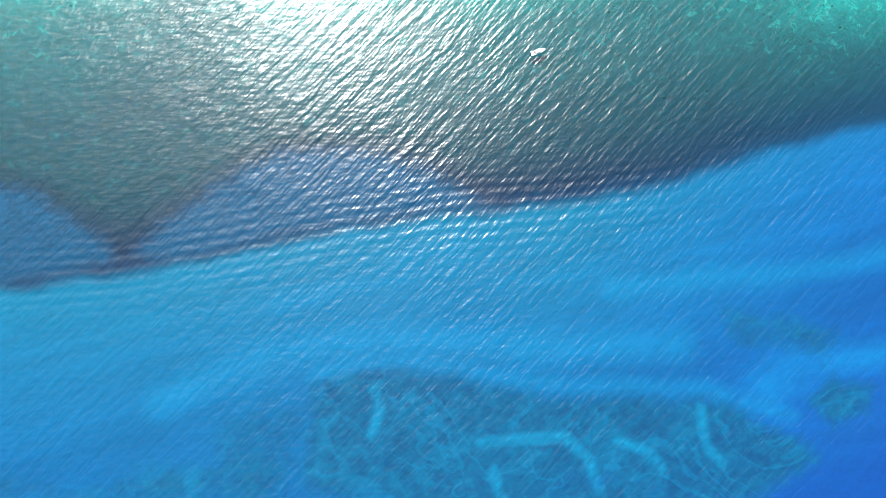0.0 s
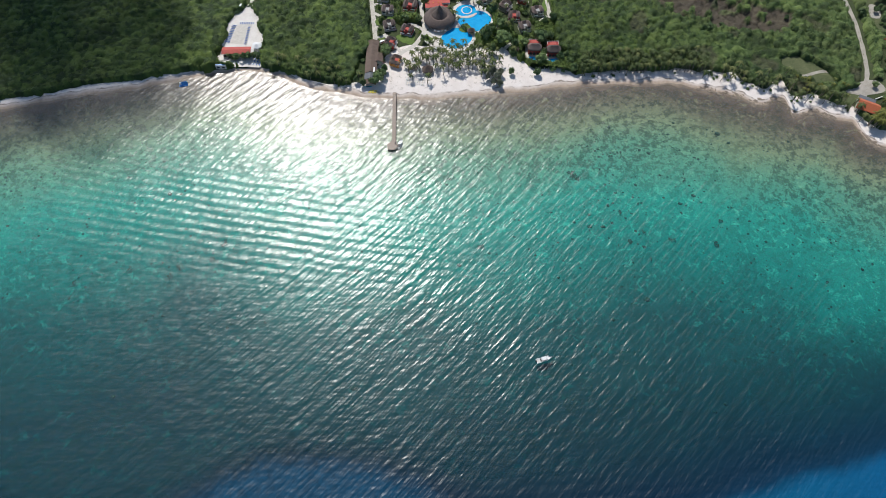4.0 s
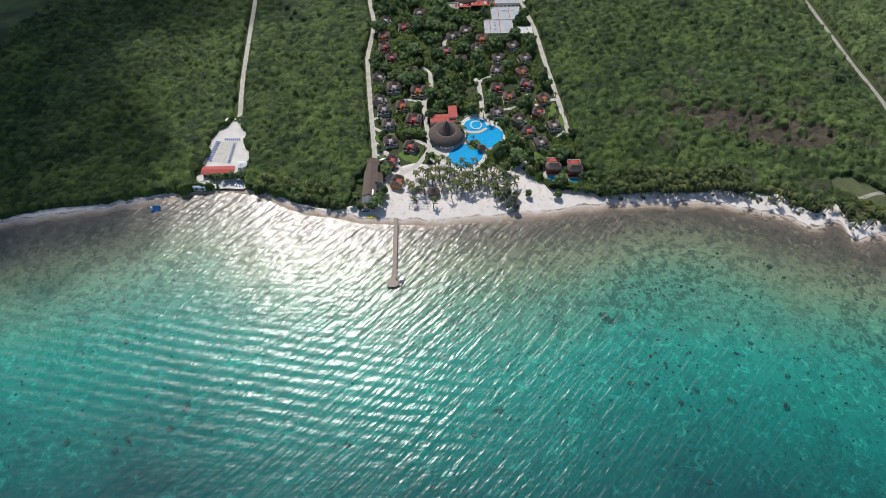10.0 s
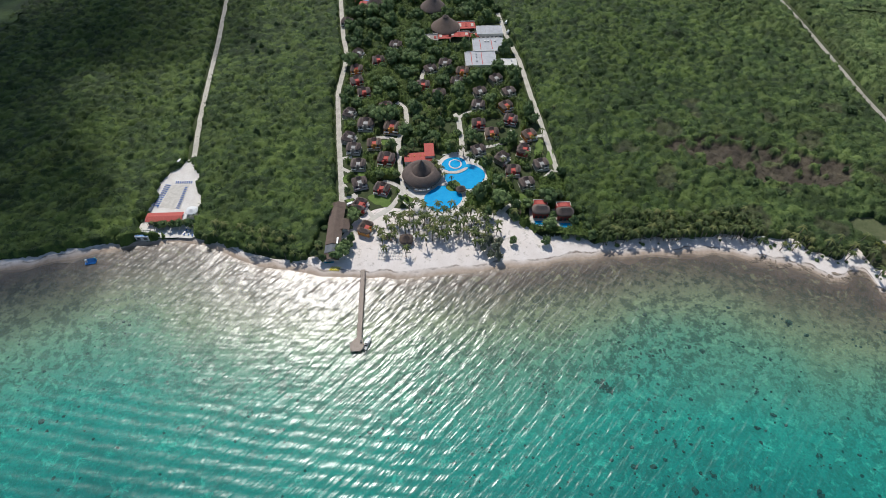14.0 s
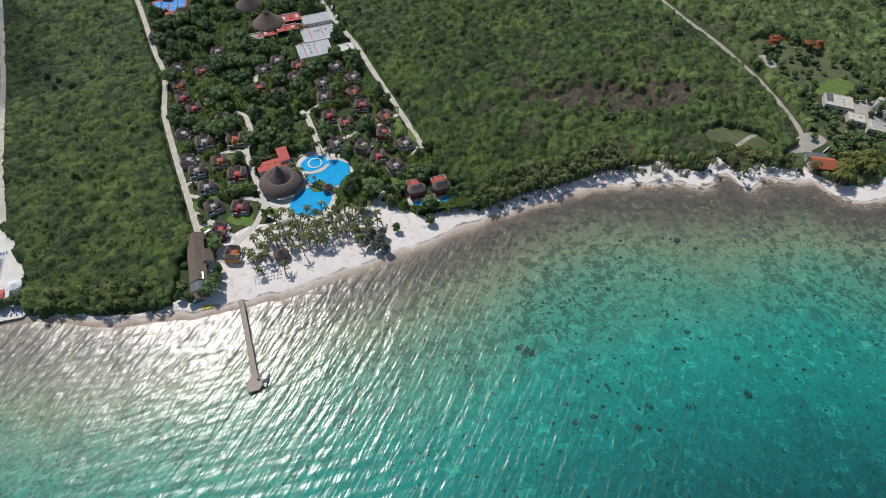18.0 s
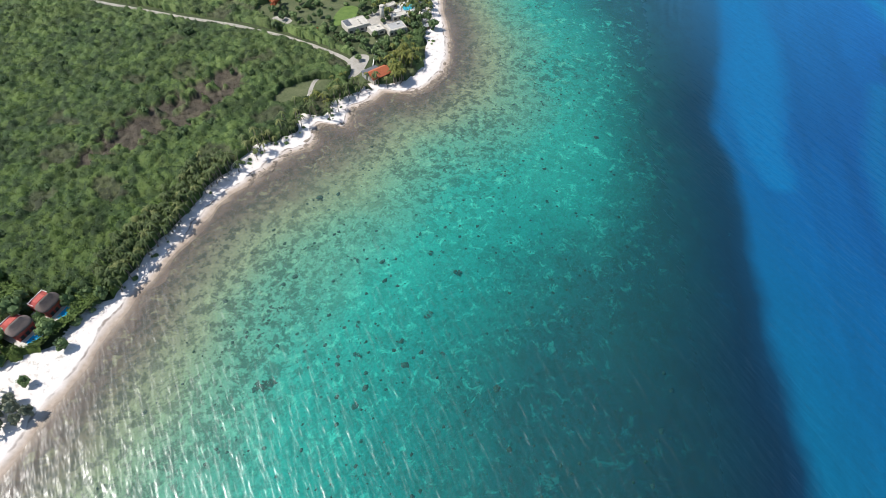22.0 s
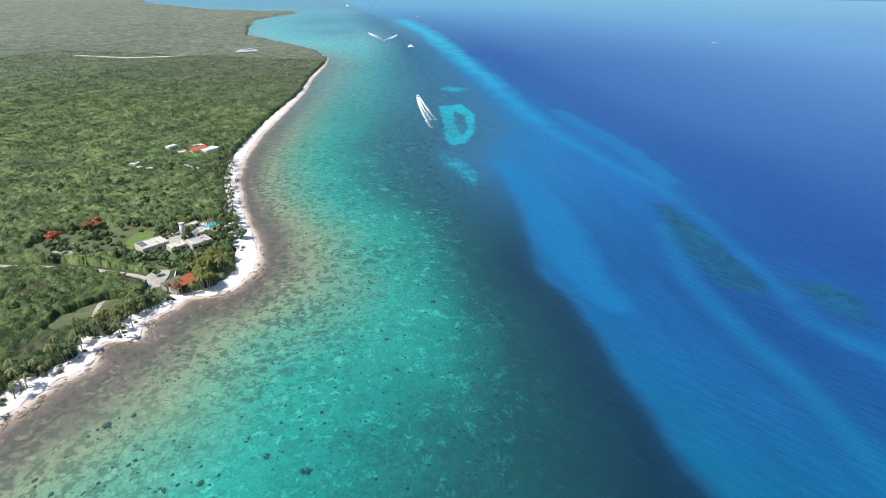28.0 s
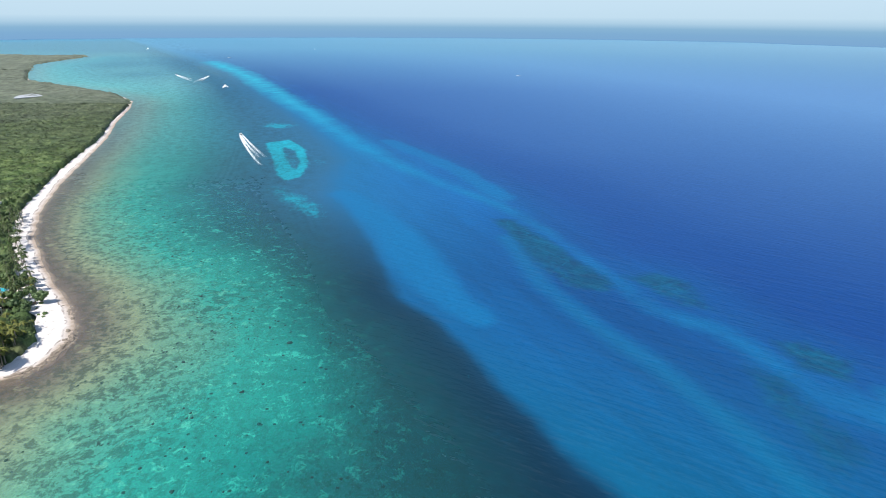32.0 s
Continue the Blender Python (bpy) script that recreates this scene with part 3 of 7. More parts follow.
def land_height(v):
    return np.interp(v, [-30, -3, 0, 6, 14, 60], [-3.0, -0.5, 0.0, 0.75, 1.3, 1.6])


def build_ground():
    v = np.array([-30, -6, -2, 0, 2, 5, 9, 14, 20, 30, 45, 70, 110, 170, 260, 400, 600, 900, 1500, 2600, 4800.0])
    gx, gv = np.meshgrid(LAND_X, v, indexing="ij")
    gy = shore_y(gx) + gv
    me = mesh_from("ground", np.stack([gx, gy, land_height(gv) - 0.12], -1).reshape(-1, 3), lattice(*gx.shape), M["ground"], True)
    tagged(new("ground", me), "flat forest floor of dark soil and grass behind the beach", "ground", kind="structure")
    s = np.linspace(0, 1, 26)
    keep = LAND_X[(LAND_X > -900) & (LAND_X < 1700)]
    gx, gs = np.meshgrid(keep, s, indexing="ij")
    gv = -8 + gs * (sand_width(gx) + 9)
    gy = shore_y(gx) + gv
    z = land_height(gv) + (wobble(gx, gy, 2.5, 8) - 0.5) * 0.16 * (gv > 4) + np.where(gs > 0.97, -0.3, 0.0)
    me = mesh_from("beach", np.stack([gx, gy, z], -1).reshape(-1, 3), lattice(*gx.shape), M["sand"], True)
    field(me, "inland", gv)
    tagged(new("beach", me), "pale coral sand beach, wet and tan at the waterline", "beach", kind="structure")


build_ground()

# ---------------------------------------------------------------- the sea
SHELF = plan((-4200, -1900), (-600, -470), (-167, -322), (-111, -307), (-57, -288), (-2, -266), (53, -250), (108, -237), (140, -226), (163, -217), (185, -206), (205, -196), (235, -183), (265, -171), (300, -156), (325, -139), (360, -130), (400, -121), (460, -102), (512, -86), (560, -82), (640, -84), (740, -52), (900, 8), (1150, 108), (1570, 268), (1940, 450), (2990, 1010), (4200, 1710))
OUTER = plan((-4200, -2300), (-600, -650), (0, -440), (120, -405), (200, -372), (253, -325), (276, -308), (298, -300), (337, -289), (353, -279), (379, -256), (469, -243), (532, -228), (614, -188), (726, -131), (900, -56), (1150, 50), (1570, 210), (1940, 385), (2990, 900), (4200, 1500))
RIDGE = plan((1938, 440), (1569, 255), (1134, 80), (900, -16), (725, -81), (606, -134), (540, -172), (484, -210), (425, -234), (380, -245), (333, -257), (307, -262), (285, -284), (259, -294), (238, -302), (220, -313))
SPUR = plan((726, -122), (640, -165), (570, -197), (500, -218))
SPIT = plan((514, -91), (475, -112), (425, -133), (375, -147), (330, -160), (300, -176))
CHANNEL = plan((409, -207), (341, -213), (295, -228), (262, -243), (225, -255), (193, -261), (140, -276))
ARC = plan((-75, -366), (-41, -342), (-4, -327), (35, -318), (77, -313), (120, -309), (175, -298))
ARC_LOW = plan((-2, -341), (20, -332), (48, -326), (79, -327), (108, -329), (150, -323), (192, -318), (235, -325))
GULLIES = [plan((84, -361), (106, -356), (125, -352), (138, -360), (146, -375)), plan((190, -327), (195, -346), (204, -353)), plan((92, -373), (99, -387)), plan((151, -350), (168, -353), (177, -362)), plan((28, -342), (33, -352), (30, -366))]
REEFS = [
    (plan((-1, -344), (20, -335), (43, -331), (65, -331), (94, -335), (123, -335), (150, -328), (178, -326), (206, -323), (222, -331), (236, -334), (251, -343), (238, -355), (220, -368), (150, -392), (60, -398), (0, -396)), 16, 1.0),
    (plan((-21, -357), (-45, -369), (-46, -392), (-69, -393), (-92, -404), (-93, -415), (-160, -412), (-160, -425), (-20, -410), (-1, -396), (-4, -360)), 22, 0.7),
    (plan((447, -203), (396, -211), (360, -218), (335, -228), (328, -245), (339, -252), (370, -243), (412, -230), (446, -215)), 11, 1.0),
    (plan((275, -303), (254, -303), (241, -317), (257, -327), (272, -318)), 9, 0.95),
    (plan((346, -262), (311, -277), (304, -291), (337, -294), (352, -282)), 12, 0.75),
    (plan((259, -278), (222, -275), (190, -273), (204, -295), (228, -294), (250, -292)), 12, 0.7),
]
LOBES = [plan((-200, -262), (-177, -271), (-156, -273), (-137, -282), (-121, -289), (-112, -300), (-140, -312), (-200, -330)), plan((-104, -296), (-89, -275), (-76, -262), (-69, -254), (-54, -243), (-40, -233), (-26, -229), (-3, -226), (22, -226), (42, -231), (60, -239), (75, -246), (30, -256), (-30, -275), (-80, -296))]
ATOLL = plan((720, 15), (737, -8), (688, -33), (618, -47), (572, -48), (556, -38), (574, -28), (634, -11))
LAGOON = plan((700, -8), (680, -24), (628, -38), (592, -41), (606, -33), (657, -17))
SHOALS = [(plan((823, 44), (850, 34), (834, -3), (812, 18)), 0.55), (plan((533, -33), (508, -57), (479, -74), (456, -81), (470, -66), (500, -46)), 0.62), (plan((655, -38), (640, -52), (620, -58), (640, -47)), 0.4)]
SWELLS = [plan((-230, -110), (-144, -110), (-96, -110), (-35, -109), (16, -107), (70, -102)), plan((-190, -322), (-111, -305), (-57, -287), (-2, -268), (53, -251), (110, -238), (190, -216)), plan((770, 58), (600, 24), (490, 6), (400, -4)), plan((640, 0), (600, -12), (500, -55), (390, -90))]
SEA_X = steps((-4600, -700, 60), (-700, -260, 10), (-260, 900, 4.0), (900, 1300, 8), (1300, 4800, 40))
SEA_V = -np.concatenate([[-8, -4, 0], np.cumsum(np.concatenate([np.full(110, 4.5), np.full(40, 9), np.full(35, 25), np.full(46, 80)]))])


def build_sea():
    gx, gv = np.meshgrid(SEA_X, SEA_V, indexing="ij")
    gy = shore_y(gx) + gv
    z = np.zeros_like(gx)
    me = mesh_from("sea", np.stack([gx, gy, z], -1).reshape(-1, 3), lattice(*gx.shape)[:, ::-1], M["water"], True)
    d, s = to_line(gx, gy, SHORE)
    off = np.where(s > 0, d, -d)
    d, s = to_line(gx, gy, SHELF)
    edge = np.where(s > 0, d, -d)
    d2, s2 = to_line(gx, gy, OUTER)
    deep = np.where(s2 > 0, d2, -d2)
    ridge = to_line(gx, gy, RIDGE)[0] * np.interp(gx, [260, 420, 640, 800, 1300, 2200], [0.75, 1.7, 1.1, 0.62, 0.4, 0.3])
    spit = np.minimum(to_line(gx, gy, SPIT)[0] * np.interp(gx, [300, 400, 440, 600], [2.2, 0.9, 0.7, 1.1]), to_line(gx, gy, SPUR)[0] * 1.2)
    faint = np.minimum(np.minimum(to_line(gx, gy, CHANNEL)[0], to_line(gx, gy, ARC)[0] * 0.7), to_line(gx, gy, ARC_LOW)[0] * 1.3)

    def depth_in(poly):
        """Metres inside a closed outline, negative outside."""
        dd = to_line(gx, gy, poly + poly[:1])[0]
        return np.where(inside(gx, gy, poly), dd, -dd)

    ring = np.clip(0.5 + depth_in(ATOLL) / 8, 0, 1) * np.clip(0.5 - depth_in(LAGOON) / 8, 0.25, 1)
    for poly, much in SHOALS:
        ring = np.maximum(ring, much * np.clip(0.6 + depth_in(poly) / 24, 0, 1))
    reef = np.zeros_like(gx)
    for poly, soft, much in REEFS:
        reef = np.maximum(reef, much * np.clip(0.5 + depth_in(poly) / soft, 0, 1))
    gully = np.min([to_line(gx, gy, g)[0] for g in GULLIES], axis=0)
    lobe = np.max([depth_in(poly) for poly in LOBES], axis=0)
    for k, line in zip("abcd", SWELLS):
        ds, ss = to_line(gx, gy, line)
        field(me, "swell_" + k, ds * ss)
        ends = np.clip(np.minimum(gx - min(line[0][0], line[-1][0]), max(line[0][0], line[-1][0]) - gx) / 60, 0, 1)
        field(me, "span_" + k, np.clip(1.5 - ds / {"a": 34, "b": 22, "c": 12, "d": 12}[k], 0, 1) * ends)
    for name, values in (("offshore", off), ("edge", edge), ("deep", deep), ("ridge", ridge), ("spit", spit), ("faint", faint), ("gully", gully), ("ring", ring), ("reef", reef), ("lobe", lobe)):
        field(me, name, values)
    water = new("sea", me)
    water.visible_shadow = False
    tagged(water, "rippled clear sea, turquoise over the shelf and deep blue beyond, haze painted far off", "sea", kind="structure")
    keep = (SEA_X > -900) & (SEA_X < 2600)
    rows = SEA_V > -520
    bx, bv = np.meshgrid(SEA_X[keep], SEA_V[rows], indexing="ij")
    by = shore_y(bx) + bv
    o, e = off[np.ix_(keep, rows)], edge[np.ix_(keep, rows)]
    depth = np.interp(o, [-10, 0, 20, 100, 220, 400], [-0.3, 0.35, 0.9, 2.2, 4.0, 7.0]) + np.clip(e + 30, 0, 200) * 0.06
    bz = -depth + (wobble(bx, by, 11, 15) - 0.5) * 0.5
    me = mesh_from("seabed", np.stack([bx, by, bz], -1).reshape(-1, 3), lattice(*bx.shape)[:, ::-1], M["seabed"], True)
    field(me, "offshore", o)
    field(me, "edge", e)
    tagged(new("seabed", me), "sandy seabed with turf and sea grass under shallow water", "seabed", kind="structure")


build_sea()


# glowing wall added where the sea mesh ends
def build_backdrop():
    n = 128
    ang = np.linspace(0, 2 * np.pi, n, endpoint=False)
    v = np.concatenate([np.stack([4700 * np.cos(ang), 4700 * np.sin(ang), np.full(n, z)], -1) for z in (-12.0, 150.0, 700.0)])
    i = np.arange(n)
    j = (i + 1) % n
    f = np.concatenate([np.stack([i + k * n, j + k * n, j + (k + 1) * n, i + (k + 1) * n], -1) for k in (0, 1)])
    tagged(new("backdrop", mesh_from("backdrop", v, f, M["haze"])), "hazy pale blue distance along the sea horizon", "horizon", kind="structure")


build_backdrop()

# ---------------------------------------------------------------- clearings in the woods
RESORT = plan((-100, 236), (-90, 190), (-82, 165), (-76, 128), (-62, 81), (-49, 33), (-56, 10), (-52, -8), (60, 5), (86, 30), (88, 36), (70, 52), (66, 80), (57, 112), (45, 150), (37, 180), (24, 211), (16, 236), (0, 262), (-60, 262), (-66, 262), (-78, 272), (-112, 272), (-106, 250))
CLUB = plan((-149, 44), (-142, 56), (-133, 46), (-124, 30), (-119, 16), (-116, 2), (-124, 0), (-142, -3), (-147, 0), (-147, 16), (-151, 34))
MARSH = plan((214, 64), (222, 72), (236, 70), (246, 60), (250, 50), (240, 50), (230, 54), (222, 58))
SCRUB = plan((118, 108), (150, 120), (196, 122), (226, 108), (220, 90), (190, 86), (160, 94), (134, 100))
VILLAS = plan((276, 60), (286, 92), (300, 104), (330, 96), (348, 74), (340, 56), (318, 44), (300, 44), (282, 36), (252, 30), (250, 46), (264, 52))
GARDEN = plan((276, 116), (278, 134), (286, 150), (304, 148), (318, 130), (330, 112), (328, 96), (306, 96), (288, 94))
HOUSES = plan((468, 150), (478, 176), (500, 172), (498, 150), (484, 144))
ROADS = {
    "west": (plan((-260, 480), (-220, 320), (-188, 220), (-173, 169), (-163, 131), (-152, 91), (-141, 57)), 4.6),
    "middle": (plan((-136, 330), (-104, 235), (-90, 191), (-80, 165), (-76, 128), (-69, 104), (-62, 81), (-54, 56), (-47, 33)), 4.0),
    "east": (plan((14, 236), (22, 211), (35, 179), (43.5, 149), (55, 112), (64.5, 79)), 4.2),
    "villa": (plan((180, 420), (230, 260), (252, 178), (262, 147), (269, 112), (271, 88), (271, 66), (266, 44)), 6.6),
}
TRACKS = plan((236, 56), (231, 64), (226, 66), (219, 65))


def wooded(x, y):
    """Where the closed woods stand: 1 inside, 0 in the open."""
    v = y - np.interp(x, SX, SY)
    w = np.where(v > np.interp(x, [p[0] for p in SANDW], [p[1] for p in SANDW]) + (wobble(x, y, 6, 31) - 0.4) * 5, 1.0, 0.0)
    for poly in (RESORT, CLUB, MARSH, VILLAS, GARDEN, HOUSES):
        w[inside(x + (wobble(x, y, 7, 32) - 0.5) * 6, y + (wobble(x, y, 7, 33) - 0.5) * 6, poly)] = 0.0
    for line, width in ROADS.values():
        d, _ = to_line(x, y, line)
        w[d < width * 0.75 + (wobble(x, y, 5, 34) - 0.4) * 2.2] = 0.0
    return w


def crowns(x, y, size, low, high, k):
    """Height of a canopy of round crowns on a jittered grid, and a number for each crown."""
    ix, iy = np.floor(x / size), np.floor(y / size)
    top, tint = np.zeros_like(x), np.zeros_like(x)
    for i in (-1, 0, 1):
        for j in (-1, 0, 1):
            cx, cy = ix + i, iy + j
            px, py = (cx + hashed(cx, cy, k + 1)) * size, (cy + hashed(cx, cy, k + 2)) * size
            r = size * (0.55 + 0.45 * hashed(cx, cy, k + 3))
            h = low + (high - low) * hashed(cx, cy, k + 4) ** 1.3
            q = 1 - ((x - px) ** 2 + (y - py) ** 2) / (r * r)
            z = h * (0.42 + 0.58 * np.sqrt(np.clip(q, 0, 1)))
            z = np.where(q > 0, z, 0)
            tint = np.where(z > top, hashed(cx, cy, k + 5), tint)
            top = np.maximum(top, z)
    return top, tint


def canopy_at(x, y, coarse=1.0):
    bare = (x > 105) & (x < 330) & (y < 165 + 0.1 * x) & (wobble(x, y, 24, 45) + 0.3 * wobble(x, y, 7, 46) > 0.92)
    scrub = np.clip((inside(x + 14 * (wobble(x, y, 16, 47) - 0.5), y + 14 * (wobble(x, y, 16, 48) - 0.5), SCRUB) * 0.9) * (wobble(x, y, 6, 41) > 0.36) + 0.45 * bare, 0, 0.9)
    big, t1 = crowns(x, y, 4.0 * coarse, 3.6, 6.8, 50)
    small, t2 = crowns(x, y, 2.5 * coarse, 3.0, 5.6, 60)
    z, tint = np.maximum(big, small), np.where(big >= small, t1, t2)
    lowland = wobble(x, y, 60, 42)
    z = z * (0.65 + 0.5 * lowland) * (1 - 0.65 * scrub)
    z += (wobble(x, y, 1.4, 43) - 0.5) * 0.9 + (wobble(x, y, 2.7, 44) - 0.5) * 0.8
    return np.maximum(z, 0.3 if coarse == 1.0 else 2.4 - 1.5 * scrub), 0.75 * tint + 0.25 * lowland, scrub


def build_woods():
    near = (-330 * K, 372 * K, -100.0, 285 * K)
    zones = [(*near, 1.3, 1.0), (400, 1180, 40, 640, 2.3, 1.15), (80, 1180, 320, 980, 3.2, 1.3), (-700, 1900, -420, 1300, 7.0, 2.4), (-3600, 4200, -1900, 4300, 18.0, 5.5)]
    for n, (x0, x1, y0, y1, step, coarse) in enumerate(zones):
        gx, gy = np.meshgrid(np.arange(x0, x1 + step, step), np.arange(y0, y1 + step, step), indexing="ij")
        jx, jy = gx + (hashed(gx, gy, 1) - 0.5) * step * 0.6, gy + (hashed(gx, gy, 2) - 0.5) * step * 0.6
        w = wooded(jx, jy)
        z, tint, dry = canopy_at(jx, jy, coarse)
        z = np.where(w > 0.5, z + 0.9, -0.5)
        faces = lattice(*gx.shape)
        keep = (w.ravel()[faces] > 0.5).any(1)
        cx, cy = jx.ravel()[faces].mean(1), jy.ravel()[faces].mean(1)
        for a, b, c, d in [zone[:4] for zone in zones[:n]]:
            keep &= ~((cx > a + step) & (cx < b - step) & (cy > c + step) & (cy < d - step))
        if n == 4:
            keep &= (cx > -2600) & (np.hypot(cx, cy) < 4650)
        faces = faces[keep]
        used, back = np.unique(faces, return_inverse=True)
        verts = np.stack([jx, jy, z], -1).reshape(-1, 3)[used]
        faces = back.reshape(-1, 4)
        tints, drys = tint.ravel()[used] * (1.0, 1.0, 1.0, 0.9, 0.6)[n], dry.ravel()[used]
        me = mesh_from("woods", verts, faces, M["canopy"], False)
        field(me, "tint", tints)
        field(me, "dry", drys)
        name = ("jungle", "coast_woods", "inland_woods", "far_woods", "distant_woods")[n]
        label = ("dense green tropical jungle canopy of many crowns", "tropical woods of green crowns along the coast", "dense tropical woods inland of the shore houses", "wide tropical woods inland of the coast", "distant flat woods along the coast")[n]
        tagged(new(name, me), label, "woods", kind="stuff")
        if n < 3:
            # loose sprays of leaves over the crowns
            rng = np.random.default_rng(5)
            ok = np.flatnonzero(verts[:, 2] > 1.5)
            pick = rng.choice(ok, (330000, 130000, 60000)[n], p=(lambda q: q / q.sum())(verts[ok, 2] ** 1.5))
            c = verts[pick] + rng.normal(0, (0.75, 1.2, 1.6)[n], (len(pick), 3)) * (1, 1, 0.45) + (0, 0, 0.1)
            a = rng.normal(0, 1, (len(pick), 3)) * (1, 1, 0.5)
            a /= np.linalg.norm(a, axis=1)[:, None]
            b = np.cross(a, rng.normal(0, 1, (len(pick), 3)) * (0.45, 0.45, 1.0) + (0, 0, 0.6))
            b /= np.linalg.norm(b, axis=1)[:, None]
            s = rng.uniform(0.22, 0.62, (len(pick), 1)) * (1.0, 1.9, 2.6)[n]
            q = np.stack([c - a * s, c + b * s * 0.6, c + a * s, c - b * s * 0.6], 1).reshape(-1, 3)
            me = mesh_from("leaves", q, np.arange(len(q)).reshape(-1, 4), M["canopy"])
            field(me, "tint", np.repeat(np.clip(tints[pick] + rng.normal(0.05, 0.25, len(pick)), 0, 1), 4))
            field(me, "dry", np.repeat(drys[pick], 4))
            tagged(new(("jungle_leaves", "coast_leaves", "inland_leaves")[n], me), ("loose leaf sprays of the jungle crowns", "leaf sprays of the woods along the coast", "leaf sprays of the inland woods")[n], "foliage", kind="stuff")


build_woods()

# ---------------------------------------------------------------- builders for things
RNG = random.Random(11)


def at(x, y, z=0.0, turn=0.0, s=1.0):
    """A pose on the plan."""
    return Matrix.Translation((x * K, y * K, z)) @ Matrix.Rotation(radians(turn), 4, "Z") @ Matrix.Scale(s, 4)


def thing(name, m, label, category, group="", kind=""):
    ob = new(name)
    ob.empty_display_size = 0.5
    ob.matrix_basis = m
    return tagged(ob, label, category, group, kind)


def part(name, bm, mat, parent, label="", smooth=False):
    me = bpy.data.meshes.new(name)
    bm.normal_update()
    bm.to_mesh(me)
    bm.free()
    me.materials.append(M[mat])
    if smooth:
        me.polygons.foreach_set("use_smooth", np.ones(len(me.polygons), bool))
    ob = new(name, me)
    ob.parent = parent
    if label:
        ob["label"] = label
    return ob


def box(size, centre=(0, 0, 0), turn=0.0, bevel=0.0, bm=None):
    """A box standing on centre's z."""
    bm = bm or bmesh.new()
    m = Matrix.Translation((centre[0], centre[1], centre[2] + size[2] / 2)) @ Matrix.Rotation(radians(turn), 4, "Z") @ Matrix.Diagonal((*size, 1))
    made = bmesh.ops.create_cube(bm, size=1, matrix=m)
    if bevel:
        edges = list({e for v in made["verts"] for e in v.link_edges})
        bmesh.ops.bevel(bm, geom=edges, offset=bevel, segments=1, affect="EDGES")
    return bm


def rod(r, h, centre=(0, 0, 0), n=8, top=None, bm=None):
    bm = bm or bmesh.new()
    bmesh.ops.create_cone(bm, cap_ends=True, segments=n, radius1=r, radius2=r if top is None else top, depth=h, matrix=Matrix.Translation((centre[0], centre[1], centre[2] + h / 2)))
    return bm


def rings(loops, cap=True, bm=None):
    """A skin through loops of points, all of one length."""
    bm = bm or bmesh.new()
    rows = [[bm.verts.new(p) for p in loop] for loop in loops]
    n = len(rows[0])
    for a, b in zip(rows, rows[1:]):
        for i in range(n):
            bm.faces.new((a[i], a[(i + 1) % n], b[(i + 1) % n], b[i]))
    if cap:
        bm.faces.new(rows[0][::-1])
        bm.faces.new(rows[-1])
    return bm


def rounded(lx, ly, z, cx=0.0, cy=0.0, n=20, power=3.2, rag=0.0, seed=0):
    pts = []
    for i in range(n):
        a = 2 * math.pi * i / n
        c, s = math.cos(a), math.sin(a)
        k = (abs(c) ** power + abs(s) ** power) ** (-1 / power)
        k *= 1 + rag * (hashed(float(i), float(seed), 3.0) - 0.5)
        pts.append((cx + lx / 2 * c * k, cy + ly / 2 * s * k, z - rag * 2.5 * (hashed(float(i), float(seed), 5.0) - 0.5)))
    return pts


def hip_thatch(lx, ly, z, h, cx=0.0, cy=0.0, ridge=0.5, seed=0, n=20):
    """A thick thatched hip roof with rounded corners, a ragged eave and a long ridge."""
    loops = [rounded(lx * 0.93, ly * 0.93, z - 0.28, cx, cy, n), rounded(lx, ly, z - 0.3, cx, cy, n, rag=0.05, seed=seed), rounded(lx * 1.0, ly * 1.0, z + 0.1, cx, cy, n, rag=0.04, seed=seed + 1)]
    long_x = lx >= ly
    for f, g in ((0.25, 0.2), (0.5, 0.45), (0.75, 0.72), (0.93, 0.94), (1.0, 1.0)):
        kx = 1 - f * (1 - (ridge if long_x else 0.05))
        ky = 1 - f * (1 - (0.05 if long_x else ridge))
        loops.append(rounded(lx * kx, ly * ky, z + h * g, cx, cy, n, 3.2 - f, 0.03 * (1 - f), seed + 2))
    return rings(loops)


def cone_thatch(r, z, h, cx=0.0, cy=0.0, top=0.06, n=28, sag=0.12, seed=0):
    loops = []
    for f in (0.0, 0.02, 0.2, 0.4, 0.6, 0.8, 0.95, 1.0):
        rr = r * (1 - f * (1 - top)) * (1 - sag * math.sin(math.pi * f))
        zz = z + h * f - (0.3 if f == 0 else 0)
        loops.append([(cx + rr * math.cos(2 * math.pi * i / n) * (1 + (0.02 * (hashed(float(i), seed + f, 2.0) - 0.5))), cy + rr * math.sin(2 * math.pi * i / n), zz - 0.15 * (f < 0.1) * hashed(float(i), seed, 7.0)) for i in range(n)])
    return rings(loops)


